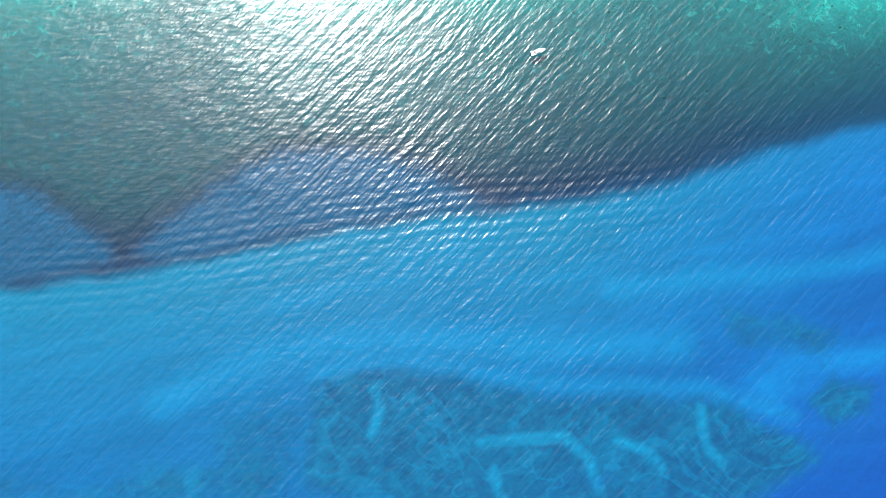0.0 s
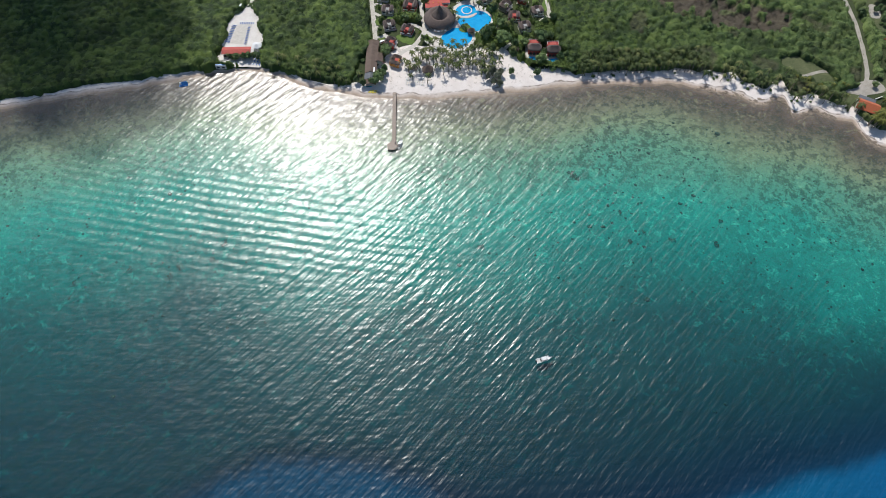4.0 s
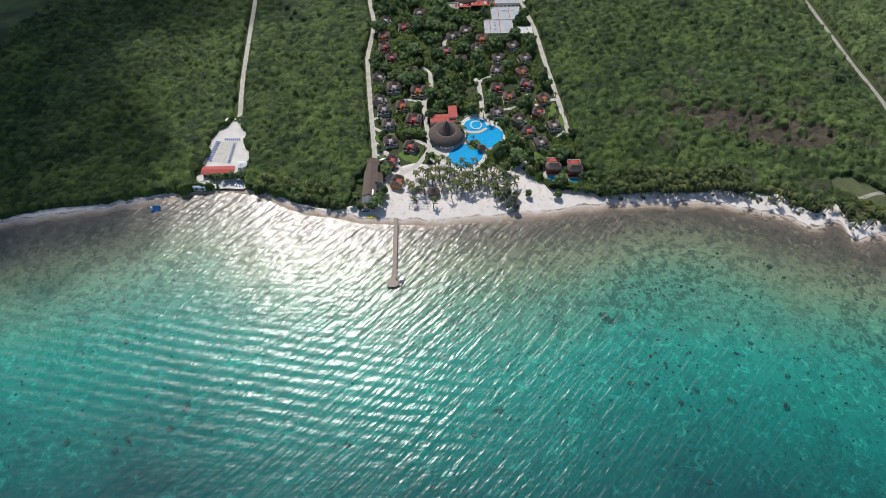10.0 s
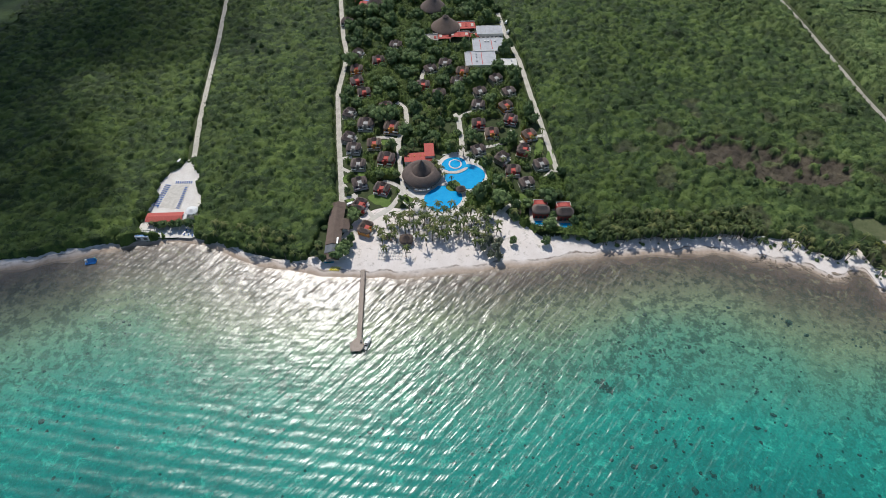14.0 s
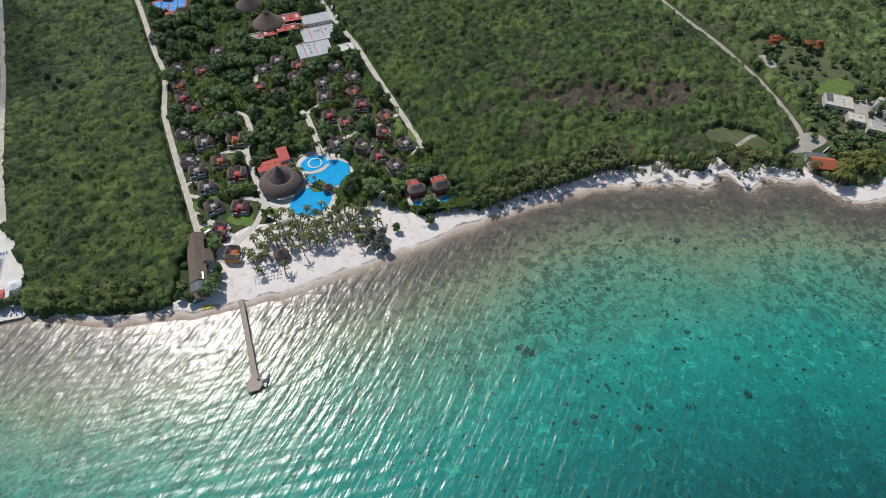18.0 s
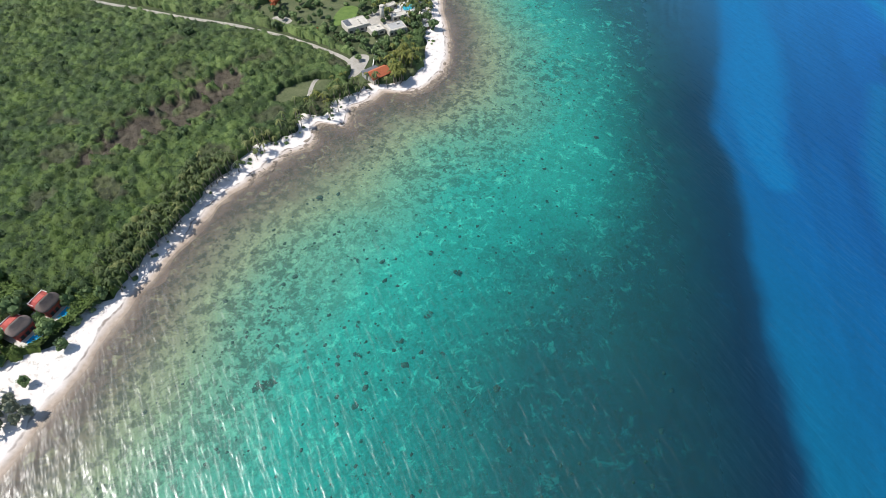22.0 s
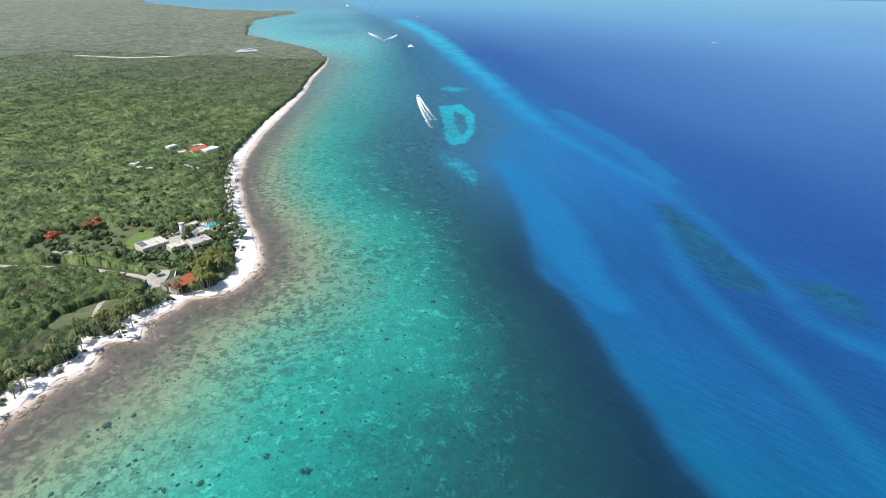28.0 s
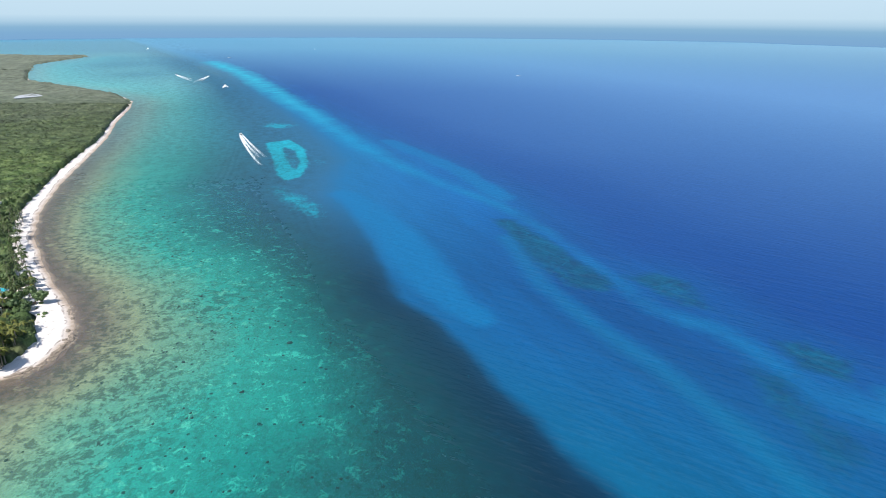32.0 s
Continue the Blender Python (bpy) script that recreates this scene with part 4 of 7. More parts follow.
def gable(lx, ly, z, h, cx=0.0, cy=0.0, over=0.4, thick=0.22, turn=0.0):
    """A two-sided roof with its ridge along x."""
    bm = bmesh.new()
    x, y = lx / 2 + over, ly / 2 + over
    prof = [(-y, 0), (0, h), (y, 0), (y, thick), (0, h + thick * 1.2), (-y, thick)]
    ends = [[bm.verts.new((s * x, a, z + b)) for a, b in prof] for s in (-1, 1)]
    n = len(prof)
    for i in range(n):
        bm.faces.new((ends[0][i], ends[0][(i + 1) % n], ends[1][(i + 1) % n], ends[1][i]))
    bm.faces.new((ends[0][0], ends[0][5], ends[0][4], ends[0][1]))
    bm.faces.new((ends[0][1], ends[0][4], ends[0][3], ends[0][2]))
    bm.faces.new((ends[1][1], ends[1][4], ends[1][5], ends[1][0]))
    bm.faces.new((ends[1][2], ends[1][3], ends[1][4], ends[1][1]))
    bmesh.ops.recalc_face_normals(bm, faces=bm.faces)
    bmesh.ops.transform(bm, matrix=Matrix.Translation((cx, cy, 0)) @ Matrix.Rotation(radians(turn), 4, "Z"), verts=bm.verts)
    return bm


def slab(poly, z0, z1):
    """A flat plate with the outline poly."""
    return rings([[(x, y, z0) for x, y in poly], [(x, y, z1) for x, y in poly]])


def smooth_loop(points, n=5):
    """A closed curve through points (Catmull-Rom)."""
    out = []
    k = len(points)
    for i in range(k):
        p0, p1, p2, p3 = (Vector(points[(i + j - 1) % k]) for j in range(4))
        for s in range(n):
            t = s / n
            out.append(tuple(0.5 * (2 * p1 + (p2 - p0) * t + (2 * p0 - 5 * p1 + 4 * p2 - p3) * t * t + (3 * p1 - p0 - 3 * p2 + p3) * t ** 3)))
    return out


def grown(poly, d):
    cx, cy = sum(p[0] for p in poly) / len(poly), sum(p[1] for p in poly) / len(poly)
    out = []
    n = len(poly)
    for i in range(n):
        a, b = Vector(poly[i - 1]), Vector(poly[(i + 1) % n])
        t = (b - a).normalized()
        q = Vector((t.y, -t.x))
        if q.dot(Vector(poly[i]) - Vector((cx, cy))) < 0:
            q = -q
        out.append((poly[i][0] + q.x * d, poly[i][1] + q.y * d))
    return out


def strip(line, width, z, mat, name, label, category, ragged=0.25, thick=0.1, step=3.0):
    """A path or track laid along a line."""
    pts = []
    for (ax, ay), (bx, by) in zip(line, line[1:]):
        n = max(2, int(math.hypot(bx - ax, by - ay) / step))
        pts += [(ax + (bx - ax) * i / n, ay + (by - ay) * i / n) for i in range(n)]
    pts.append(line[-1])
    for _ in range(2):
        pts = [pts[0]] + [tuple((a[i] + 2 * b[i] + c[i]) / 4 for i in (0, 1)) for a, b, c in zip(pts, pts[1:], pts[2:])] + [pts[-1]]
    bm = bmesh.new()
    rows = []
    for i, p in enumerate(pts):
        a, b = Vector(pts[max(0, i - 1)]), Vector(pts[min(len(pts) - 1, i + 1)])
        t = (b - a).normalized()
        q = Vector((-t.y, t.x))
        wl, wr = (width / 2 * (1 + ragged * (hashed(float(i), k, p[0]) - 0.5)) for k in (1.0, 2.0))
        rows.append([bm.verts.new((p[0] + q.x * o, p[1] + q.y * o, zz)) for o, zz in ((wl + 0.15, z - thick), (wl, z), (0, z + 0.03), (-wr, z), (-wr - 0.15, z - thick))])
    for a, b in zip(rows, rows[1:]):
        for i in range(4):
            bm.faces.new((a[i], b[i], b[i + 1], a[i + 1]))
    bmesh.ops.recalc_face_normals(bm, faces=bm.faces)
    me = bpy.data.meshes.new(name)
    bm.to_mesh(me)
    bm.free()
    me.materials.append(M[mat])
    return tagged(new(name, me), label, category, kind="structure")


def patch(poly, z, mat, name, label, category, n=4, thick=0.1):
    bm = slab(smooth_loop(poly, n), z - thick, z)
    bmesh.ops.recalc_face_normals(bm, faces=bm.faces)
    me = bpy.data.meshes.new(name)
    bm.to_mesh(me)
    bm.free()
    me.materials.append(M[mat])
    return tagged(new(name, me), label, category, kind="structure")


# ---------------------------------------------------------------- roads, paths, open ground
GZ = 1.62
for key, (line, width) in ROADS.items():
    strip(line, 3.0 if key == "villa" else min(width, 4.0) * 0.8, GZ, "track_grey" if key == "villa" else "track", "road", "pale unpaved limestone road through the trees", "road")
strip(plan((222, 55), (229, 54.5), (238, 60), (244, 63), (253, 62)), 2.6, GZ, "track_grey", "path", "pale sandy path across a marshy meadow", "path")
patch(CLUB, GZ, "bare_sand", "clearing", "bare sandy clearing of a beach club", "clearing", 3)
patch(MARSH, GZ - 0.02, "marsh", "meadow", "flat green-brown marsh meadow behind the beach", "meadow", 4)
patch(plan((-6, 36), (-20, 48), (-8, 58), (-2, 78), (6, 86), (16, 82), (27, 76), (30, 64), (26, 52), (36, 46), (30, 38), (14, 34)), GZ + 0.02, "bare_sand", "pool_terrace", "pale sand and stone terrace round the pool", "terrace", 4)
PATHS = [
    (plan((-36, 18), (-29, 29.6), (-21.7, 37), (-17, 51), (-20, 60), (-22.7, 68), (-29, 90), (-26.4, 105), (-31, 121), (-37, 124)), 2.4),
    (plan((15, 75), (10, 84), (8, 96), (3, 116), (0, 119)), 2.6),
    (plan((-29, 90), (-37, 92), (-42, 90)), 2.0), (plan((-17, 51), (-24, 56), (-30, 56)), 1.8), (plan((-17, 51), (-10, 46), (-6, 46)), 1.8),
    (plan((-29, 29.6), (-36, 36), (-44, 44)), 1.8), (plan((-48, 40), (-41, 43)), 1.6), (plan((-51, 50), (-47, 46)), 1.6), (plan((-55, 62), (-50, 60)), 1.6), (plan((-57, 70), (-52, 72)), 1.6),
    (plan((10, 84), (20, 92), (28, 95)), 1.7), (plan((42, 100), (52, 108), (56, 108)), 1.8), (plan((28, 95), (34, 98), (36, 110)), 1.6), (plan((58, 74), (62, 80)), 1.6),
    (plan((-23, 141), (-27, 150), (-26, 160)), 2.0), (plan((3, 116), (8, 122), (16, 126)), 1.7), (plan((36, 42), (40, 50), (46, 54)), 1.8),
]
for line, width in PATHS:
    strip(line, width + 0.7, GZ + 0.05, "paving", "footpath", "narrow pale paved footpath between bungalows", "footpath", 0.12)
for cx, cy, lx, ly in ((-29, 43, 15, 10), (-25, 40, 7, 6), (53, 96, 6, 20), (13, 112, 8, 14), (-43.5, 60, 6, 5), (-51.5, 77, 6, 6), (-35, 87, 9, 5), (-45, 41, 6, 7), (-50, 55, 6, 8), (36, 55, 9, 10), (46, 56, 8, 7), (-14, 46, 8, 8), (4, 100, 6, 12), (30, 95, 8, 6), (-58, 182, 6, 14), (60, 90, 5, 16), (-40, 150, 8, 8)):
    blob = [(cx * K + lx / 2 * math.cos(a) * RNG.uniform(0.8, 1.15), cy * K + ly / 2 * math.sin(a) * RNG.uniform(0.8, 1.15)) for a in (0, 0.8, 1.57, 2.4, 3.14, 3.9, 4.7, 5.5)]
    patch(blob, GZ + 0.01 + RNG.uniform(0, 0.02), "lawn", "lawn", "small clipped green lawn beside the bungalows", "lawn", 3)
patch(GARDEN, GZ - 0.06, "marsh", "meadow", "rough brown-green garden ground behind the villas", "meadow", 3)
patch(plan((281, 131), (287, 128), (286, 118), (278, 120)), GZ, "track_grey", "clearing", "bare grey patch in the garden", "clearing", 3)
patch(plan((296, 92), (304, 99), (318, 102), (322, 94), (312, 86), (300, 88)), GZ, "lawn", "lawn", "yellow-green lawn behind the white villas", "lawn")
patch(plan((254, 30), (262, 42), (280, 50), (300, 44), (312, 46), (322, 56), (314, 66), (290, 66), (276, 58), (258, 46)), GZ - 0.04, "marsh", "meadow", "rough dry grass round the shore house", "meadow")
patch(plan((300, 74), (318, 82), (334, 78), (346, 70), (340, 58), (326, 58), (312, 56)), GZ - 0.01, "track_grey", "courtyard", "worn grey courtyard between the white villas", "courtyard")
patch(plan((255, 47), (262, 55), (275, 60), (280, 52), (266, 46)), GZ + 0.01, "track_grey", "clearing", "bare pale ground behind the shore house", "clearing")
patch(plan((956, 632), (998, 562), (1001, 570), (964, 640), (966, 740), (960, 740)), GZ + 4.0, "track", "clearing", "long pale strip of bare ground in distant woods", "clearing", 3, 6.0)
patch(plan((1072, 494), (1086, 478), (1100, 466), (1118, 480), (1134, 507), (1100, 506)), GZ + 4.0, "roof_grey", "lagoon", "small pale grey lagoon in distant woods", "lagoon", 4, 6.0)
for line, wide in ((plan((423, 186), (419, 180), (422, 172), (425, 166)), 3.6), (plan((435, 152), (432, 144), (431, 136)), 2.6)):
    strip(line, wide, GZ + 4.2, "track", "path", "short pale sandy drive in the woods", "path", thick=4.5)

# ---------------------------------------------------------------- bungalows


def build_bungalow(wall, roof, m, label):
    b = thing("bungalow", m, label, "bungalow", "bungalows of the resort")
    part("terrace_floor", box((12.6, 11.6, 0.25), (0, 0, 0)), "paving", b)
    part("wing", box((5.0, 10.2, 5.2), (-3.4, 0, 0.25), bevel=0.12), wall, b)
    part("wing", box((5.0, 8.6, 5.2), (3.4, 0.6, 0.25), bevel=0.12), wall, b)
    part("stair_hall", box((3.0, 7.4, 5.2), (0, 0.4, 0.25)), wall, b)
    t = part("roof_terrace", box((3.6, 4.6, 0.18), (0, -0.4, 5.5)), "terracotta" if wall != "plaster_dull" else "concrete", b, "tiled roof terrace")
    part("parapet", box((3.6, 0.2, 0.6), (0, -2.8, 5.3)), wall, t)
    part("roof", hip_thatch(4.9, 11.4, 5.4, 2.7, -4.2, 0, 0.42, 1), roof, b, "rounded dark thatched roof", True)
    part("roof", hip_thatch(4.9, 9.8, 5.4, 2.7, 4.2, 0.6, 0.42, 2), roof, b, "rounded dark thatched roof", True)
    part("roof", hip_thatch(6.4, 5.2, 5.6, 2.5, 0, 3.5, 0.5, 9), roof, b, "thatched stair hall roof", True)
    for x, y in ((-3.4, -5.2), (3.4, -3.8)):
        d = part("balcony", box((4.2, 1.6, 0.2), (x, y - 0.7, 2.7)), "plaster_white", b, "white balcony")
        part("railing", box((4.2, 0.12, 0.9), (x, y - 1.45, 2.9)), "white_paint", d)
        for z in (0.3, 2.95):
            part("door", box((1.8, 0.1, 2.1), (x, y + 0.09, z)), "dark_trim", b)
    for y in (-2.5, 2.5):
        for x in (-5.92, 5.92):
            w = part("window", box((0.12, 1.5, 1.2), (x, y, 3.4)), "white_paint", b)
            part("pane", box((0.06, 1.2, 0.95), (x * 1.008, y, 3.52)), "dark_trim", w)
    return b


SPOTS = [
    (-50, 98, 5, 2), (-34, 98, 0, 1), (-41.3, 82.6, 12, 1), (-57, 85, 80, 2), (-52, 77, 5, 2), (-46, 64.5, 8, 2), (-31.4, 71, 0, 0), (-41.7, 50.7, 25, 2), (-28.8, 48.6, -8, 0), (-37.3, 35, 82, 0), (-30.3, 20, 78, 1),
    (16, 110, 10, 0), (34.5, 117, -8, 0), (24.7, 103, 15, 1), (46.6, 105, 35, 1), (18.9, 87, 30, 2), (44.4, 91.6, 80, 0), (33, 83, 60, 2), (55, 81.5, 25, 2), (40, 74, 8, 0), (48.3, 65.6, 25, 2),
]
FAR_SPOTS = [
    (-50, 181, 0, 2), (-57.5, 162, 20, 0), (-72.6, 167, 80, 2), (-69.3, 150, 10, 1), (-21.7, 158, 30, 2), (-13.5, 166, 0, 2), (-0.9, 159, 0, 1), (-2.9, 147.6, 0, 2), (-23.4, 141, 10, 0), (-11.8, 134, 15, 0), (13, 140, 25, 2), (21.4, 155, 35, 2),
    (-58.6, 127.4, 20, 0), (-41.8, 116, 30, 0), (13.6, 127, 0, 2), (30.5, 129, 40, 1), (-62.2, 106.2, 80, 2), (-90, 203, 0, 2), (31, 143, 30, 2), (-66, 138, 30, 0),
]
LOOKS = [("plaster_red", "thatch", "two-storey red bungalow under twin rounded thatched roofs"), ("plaster_ochre", "thatch_brown", "two-storey ochre bungalow under twin brown thatched roofs"), ("plaster_dull", "thatch", "two-storey pale bungalow under twin grey thatched roofs")]
models = {}
for x, y, turn, look_no in SPOTS + FAR_SPOTS:
    m = at(x, y, GZ - 0.1, turn, 0.86)
    if look_no not in models:
        wall, roof, label = LOOKS[look_no]
        models[look_no] = build_bungalow(wall, roof, m, label)
    else:
        copy_thing(models[look_no], m)


def build_villa_front(m, label):
    """A seafront house with one big thatched hip and a sun terrace with its own small pool."""
    b = thing("beach_villa", m, label, "villa", "seafront villas")
    part("plinth", box((13, 17, 0.3), (0, 0, 0)), "paving", b)
    part("body", box((9.0, 10.5, 5.0), (0, 3.0, 0.3), bevel=0.12), "plaster_red", b)
    part("roof", hip_thatch(11, 8.0, 5.2, 3.4, 0, 0.8, 0.5, 4), "thatch", b, "grey thatched roof", True)
    t = part("roof_terrace", box((4.6, 3.6, 0.2), (0, 6.6, 5.3)), "terracotta", b, "red tiled roof terrace")
    part("parapet", box((8.6, 0.2, 0.6), (0, 8.2, 5.3)), "plaster_white", t)
    for x in (-4.2, 4.2):
        part("parapet", box((0.2, 3.2, 0.6), (x, 6.5, 5.3)), "plaster_white", t)
    for x in (-2.6, 0, 2.6):
        part("door", box((1.7, 0.1, 2.2), (x, -2.3, 0.3)), "dark_trim", b)
    for x in (-4.56, 4.56):
        part("window", box((0.1, 1.8, 1.3), (x, 4, 3.0)), "dark_trim", b)
    p = part("pool_rim", box((8.4, 4.4, 0.16), (0, -6.2, 0.3)), "plaster_white", b)
    part("pool_water", box((7.4, 3.5, 0.06), (0, -6.2, 0.46)), "pool", p, "bright blue pool water")
    return b


build_villa_front(at(57, 45, GZ - 0.1, 8), "seafront house with thatched roof, red terrace and small blue pool")
build_villa_front(at(69.5, 45.5, GZ - 0.1, 12), "seafront house with thatched roof and small blue pool")

# ---------------------------------------------------------------- restaurant and lobby halls


def build_restaurant():
    b = thing("restaurant", at(-9.3, 62.0, GZ - 0.1, 14), "huge round thatched restaurant hall with tiered roof and red terrace", "restaurant")
    part("floor", rod(12.6, 0.35, n=40), "paving", b)
    for i in range(18):
        a = 2 * math.pi * i / 18
        part("column", rod(0.22, 4.2, (11.2 * math.cos(a), 11.2 * math.sin(a), 0.3)), "wood", b)
    part("wall", rod(8.0, 4.6, (0, 0, 0.3), 28), "plaster_white", b)
    ring = []
    for r, z in ((12.2, 3.6), (12.6, 3.6), (12.5, 4.0), (11.2, 5.6), (9.6, 6.9), (8.2, 7.7), (7.2, 8.0), (6.4, 7.2)):
        ring.append([(r * math.cos(2 * math.pi * i / 48) * (1 + 0.012 * hashed(float(i), r, 1.0)), r * math.sin(2 * math.pi * i / 48), z - 0.25 * hashed(float(i), r, 2.0) * (r > 12)) for i in range(48)])
    part("lower_roof", rings(ring), "thatch", b, "broad ring of dark grey thatch", True)
    part("upper_roof", cone_thatch(6.6, 6.9, 8.4, sag=0.2, n=36), "thatch", b, "steep conical thatched peak", True)
    part("finial", rod(0.55, 1.0, (0, 0, 15.1), 12, 0.25), "thatch_brown", b)
    w = part("annex", box((18, 8.0, 4.6), (-1.5, 14.5, 0.3)), "plaster_white", b)
    part("roof_terrace", box((18.4, 8.2, 0.25), (-1.5, 14.5, 4.9)), "terracotta", w, "flat red tiled terrace roof")
    part("stair_tower", box((6.0, 12.0, 6.4), (6.0, 19.0, 0.3)), "plaster_white", b)
    part("tower_roof", box((6.4, 12.4, 0.25), (6.0, 19.0, 6.7)), "terracotta", b, "flat red tiled roof")
    for x in (-8, -4, 0, 3):
        part("skylight", box((0.9, 0.9, 0.5), (x, 15.5, 5.15)), "plaster_ochre", b, "small ochre roof vent")
    for i, a in enumerate((-1.9, -1.7, -1.5, -1.3)):
        part("awning", box((1.9, 1.3, 0.12), (12.9 * math.cos(a), 12.9 * math.sin(a), 2.6), math.degrees(a) + 90), "white_paint", b, "white awning")
    return b


build_restaurant()


def build_hall(name, m, r, h, label):
    b = thing(name, m, label, "thatched hall", "thatched reception halls")
    part("floor", rod(r * 0.92, 0.4, n=32), "paving", b)
    for i in range(14):
        a = 2 * math.pi * i / 14
        part("post", rod(0.25, 4.5, (r * 0.85 * math.cos(a), r * 0.85 * math.sin(a), 0.3)), "wood", b)
    part("roof", cone_thatch(r, 4.2, h, n=16, sag=0.05, top=0.14), "thatch_brown" if r > 11 else "thatch", b, "tall conical thatched roof", True)
    part("cap", cone_thatch(r * 0.22, 4.0 + h, 1.8, n=12), "thatch", b, "", True)


build_hall("reception_hall", at(-20, 207, GZ - 0.1), 12.0, 9.0, "large round hall under a brown thatched cone")
build_hall("reception_hall", at(-33, 231, GZ - 0.1), 11.0, 9.5, "large round hall under a grey thatched cone")


def build_flat(name, m, size, roof, label, category="building", extras=(), plaster="plaster_white"):
    """A flat-roofed block with a parapet, roof sheet, doors, and windows."""
    lx, ly, h = size
    b = thing(name, m, label, category)
    part("wall", box((lx, ly, h), bevel=0.08), plaster, b)
    r = part("roof", box((lx - 0.5, ly - 0.5, 0.15), (0, 0, h)), roof, b)
    for x, y, sx, sy in ((0, ly / 2 - 0.13, lx, 0.25), (0, 0.13 - ly / 2, lx, 0.25), (lx / 2 - 0.13, 0, 0.25, ly - 0.5), (0.13 - lx / 2, 0, 0.25, ly - 0.5)):
        part("parapet", box((sx, sy, 0.45), (x, y, h)), plaster, r)
    n = max(2, int(lx / 3.5))
    for i in range(n):
        x = lx * ((i + 0.5) / n - 0.5)
        part("window", box((lx / n * 0.55, 0.08, 1.5), (x, -ly / 2 - 0.02, 0.9)), "dark_trim", b)
        part("window", box((lx / n * 0.55, 0.08, 1.5), (x, ly / 2 + 0.02, 0.9)), "dark_trim", b)
    for k, (what, sz, where, mat) in enumerate(extras):
        part(what, box(sz, where), mat, r)
    return b


def service():
    build_flat("service_building", at(11, 207, GZ, 12), (21, 12, 4.5), "roof_grey", "grey flat-roofed service building with a blue-grey sheet roof", extras=[("seam", (0.25, 11, 0.12), (x, 0, 4.65), "concrete") for x in (-7, -3.5, 0, 3.5, 7)])
    build_flat("service_building", at(12, 190, GZ, 12), (24, 18, 4.0), "roof_grey", "long grey flat-roofed kitchen building", extras=[("seam", (0.5, 13, 0.2), (x, 0, 4.15), "terracotta") for x in (-6, 3)] + [("vent", (1.2, 1.2, 0.9), (x, 4, 4.15), "roof_pale") for x in (-2, 0.5, 6)])
    build_flat("service_building", at(9, 174, GZ, 12), (24, 19, 3.8), "roof_grey", "wide grey flat-roofed laundry building", extras=[("seam", (0.5, 16, 0.2), (x, 0, 3.95), "terracotta") for x in (-7, 1)] + [("vent", (1.0, 1.0, 0.8), (-3, y, 3.95), "roof_grey") for y in (-4, 1, 5)])
    build_flat("service_building", at(28, 173, GZ, 12), (12, 9, 3.6), "roof_pale", "small pale flat-roofed store", extras=[("vent", (1.2, 1.2, 0.8), (2, 1, 3.75), "roof_grey")])
    for x, y, lx, ly, tone in ((-6, 212, 15, 10, "terracotta"), (-9, 200, 17, 7, "terracotta"), (-19, 196, 11, 7, "terracotta"), (-27, 193, 10, 8, "plaster_dull"), (1, 201, 8, 6, "terracotta"), (-13, 206, 8, 4, "plaster_dull")):
        b = thing("arcade", at(x, y, GZ, 12), "low red tiled arcade roof between service courts" if tone == "terracotta" else "low pale arcade roof between service courts", "arcade", "arcades of the service courts")
        part("roof", box((lx, ly, 0.25), (0, 0, 3.2)), tone, b, "flat red tiled roof" if tone == "terracotta" else "flat pale roof")
        for sx in (-1, 1):
            for sy in (-1, 1):
                part("pillar", box((0.5, 0.5, 3.2), (sx * (lx / 2 - 0.5), sy * (ly / 2 - 0.5), 0)), "plaster_white", b)
        for i in range(int(lx / 5)):
            part("skylight", box((2.0, ly * 0.45, 0.35), (lx * ((i + 0.5) / int(lx / 5) - 0.5), 0, 3.45)), "plaster_red" if i % 2 else "paving", b)
        part("ridge_wall", box((lx, 0.35, 0.7), (0, ly / 2 - 0.2, 3.45)), "plaster_white", b)
    th = thing("theatre", at(-75, 227, GZ, 5), "theatre hall with dark thatched hip roof among trees", "theatre")
    part("wall", box((13, 10, 4.0)), "plaster_dull", th)
    part("roof", hip_thatch(16, 13, 4.2, 4.6, ridge=0.5, seed=5), "thatch", th, "dark grey thatched roof", True)
    for x in (-4, 0, 4):
        part("door", box((2.0, 0.1, 2.3), (x, -5.02, 0.1)), "dark_trim", th)
    part("stage_roof", box((7, 9, 0.3), (-11, 1, 3.0)), "terracotta", th, "red tiled stage roof")
    part("stage_wall", box((6.4, 8.4, 3.0), (-11, 1, 0)), "plaster_white", th)
    c = thing("sports_court", at(-88, 243.5, GZ, 2), "blue sports court with red border", "sports court")
    part("border", box((27, 20, 0.12)), "terracotta", c, "brick-red border")
    for x in (-6.3, 6.3):
        f = part("field", box((11.4, 16, 0.05), (x, 0, 0.12)), "blue_vinyl", c, "blue playing field")
        part("line", box((10.8, 0.12, 0.01), (x, 0, 0.17)), "white_paint", f)
        part("net", box((0.1, 15, 0.9), (x, 0, 0.17)), "white_paint", f)
    build_flat("service_building", at(-98, 266, GZ, 0), (22, 8, 3.6), "roof_pale", "pale flat-roofed clubhouse by the sports court")


service()

# ---------------------------------------------------------------- main pool


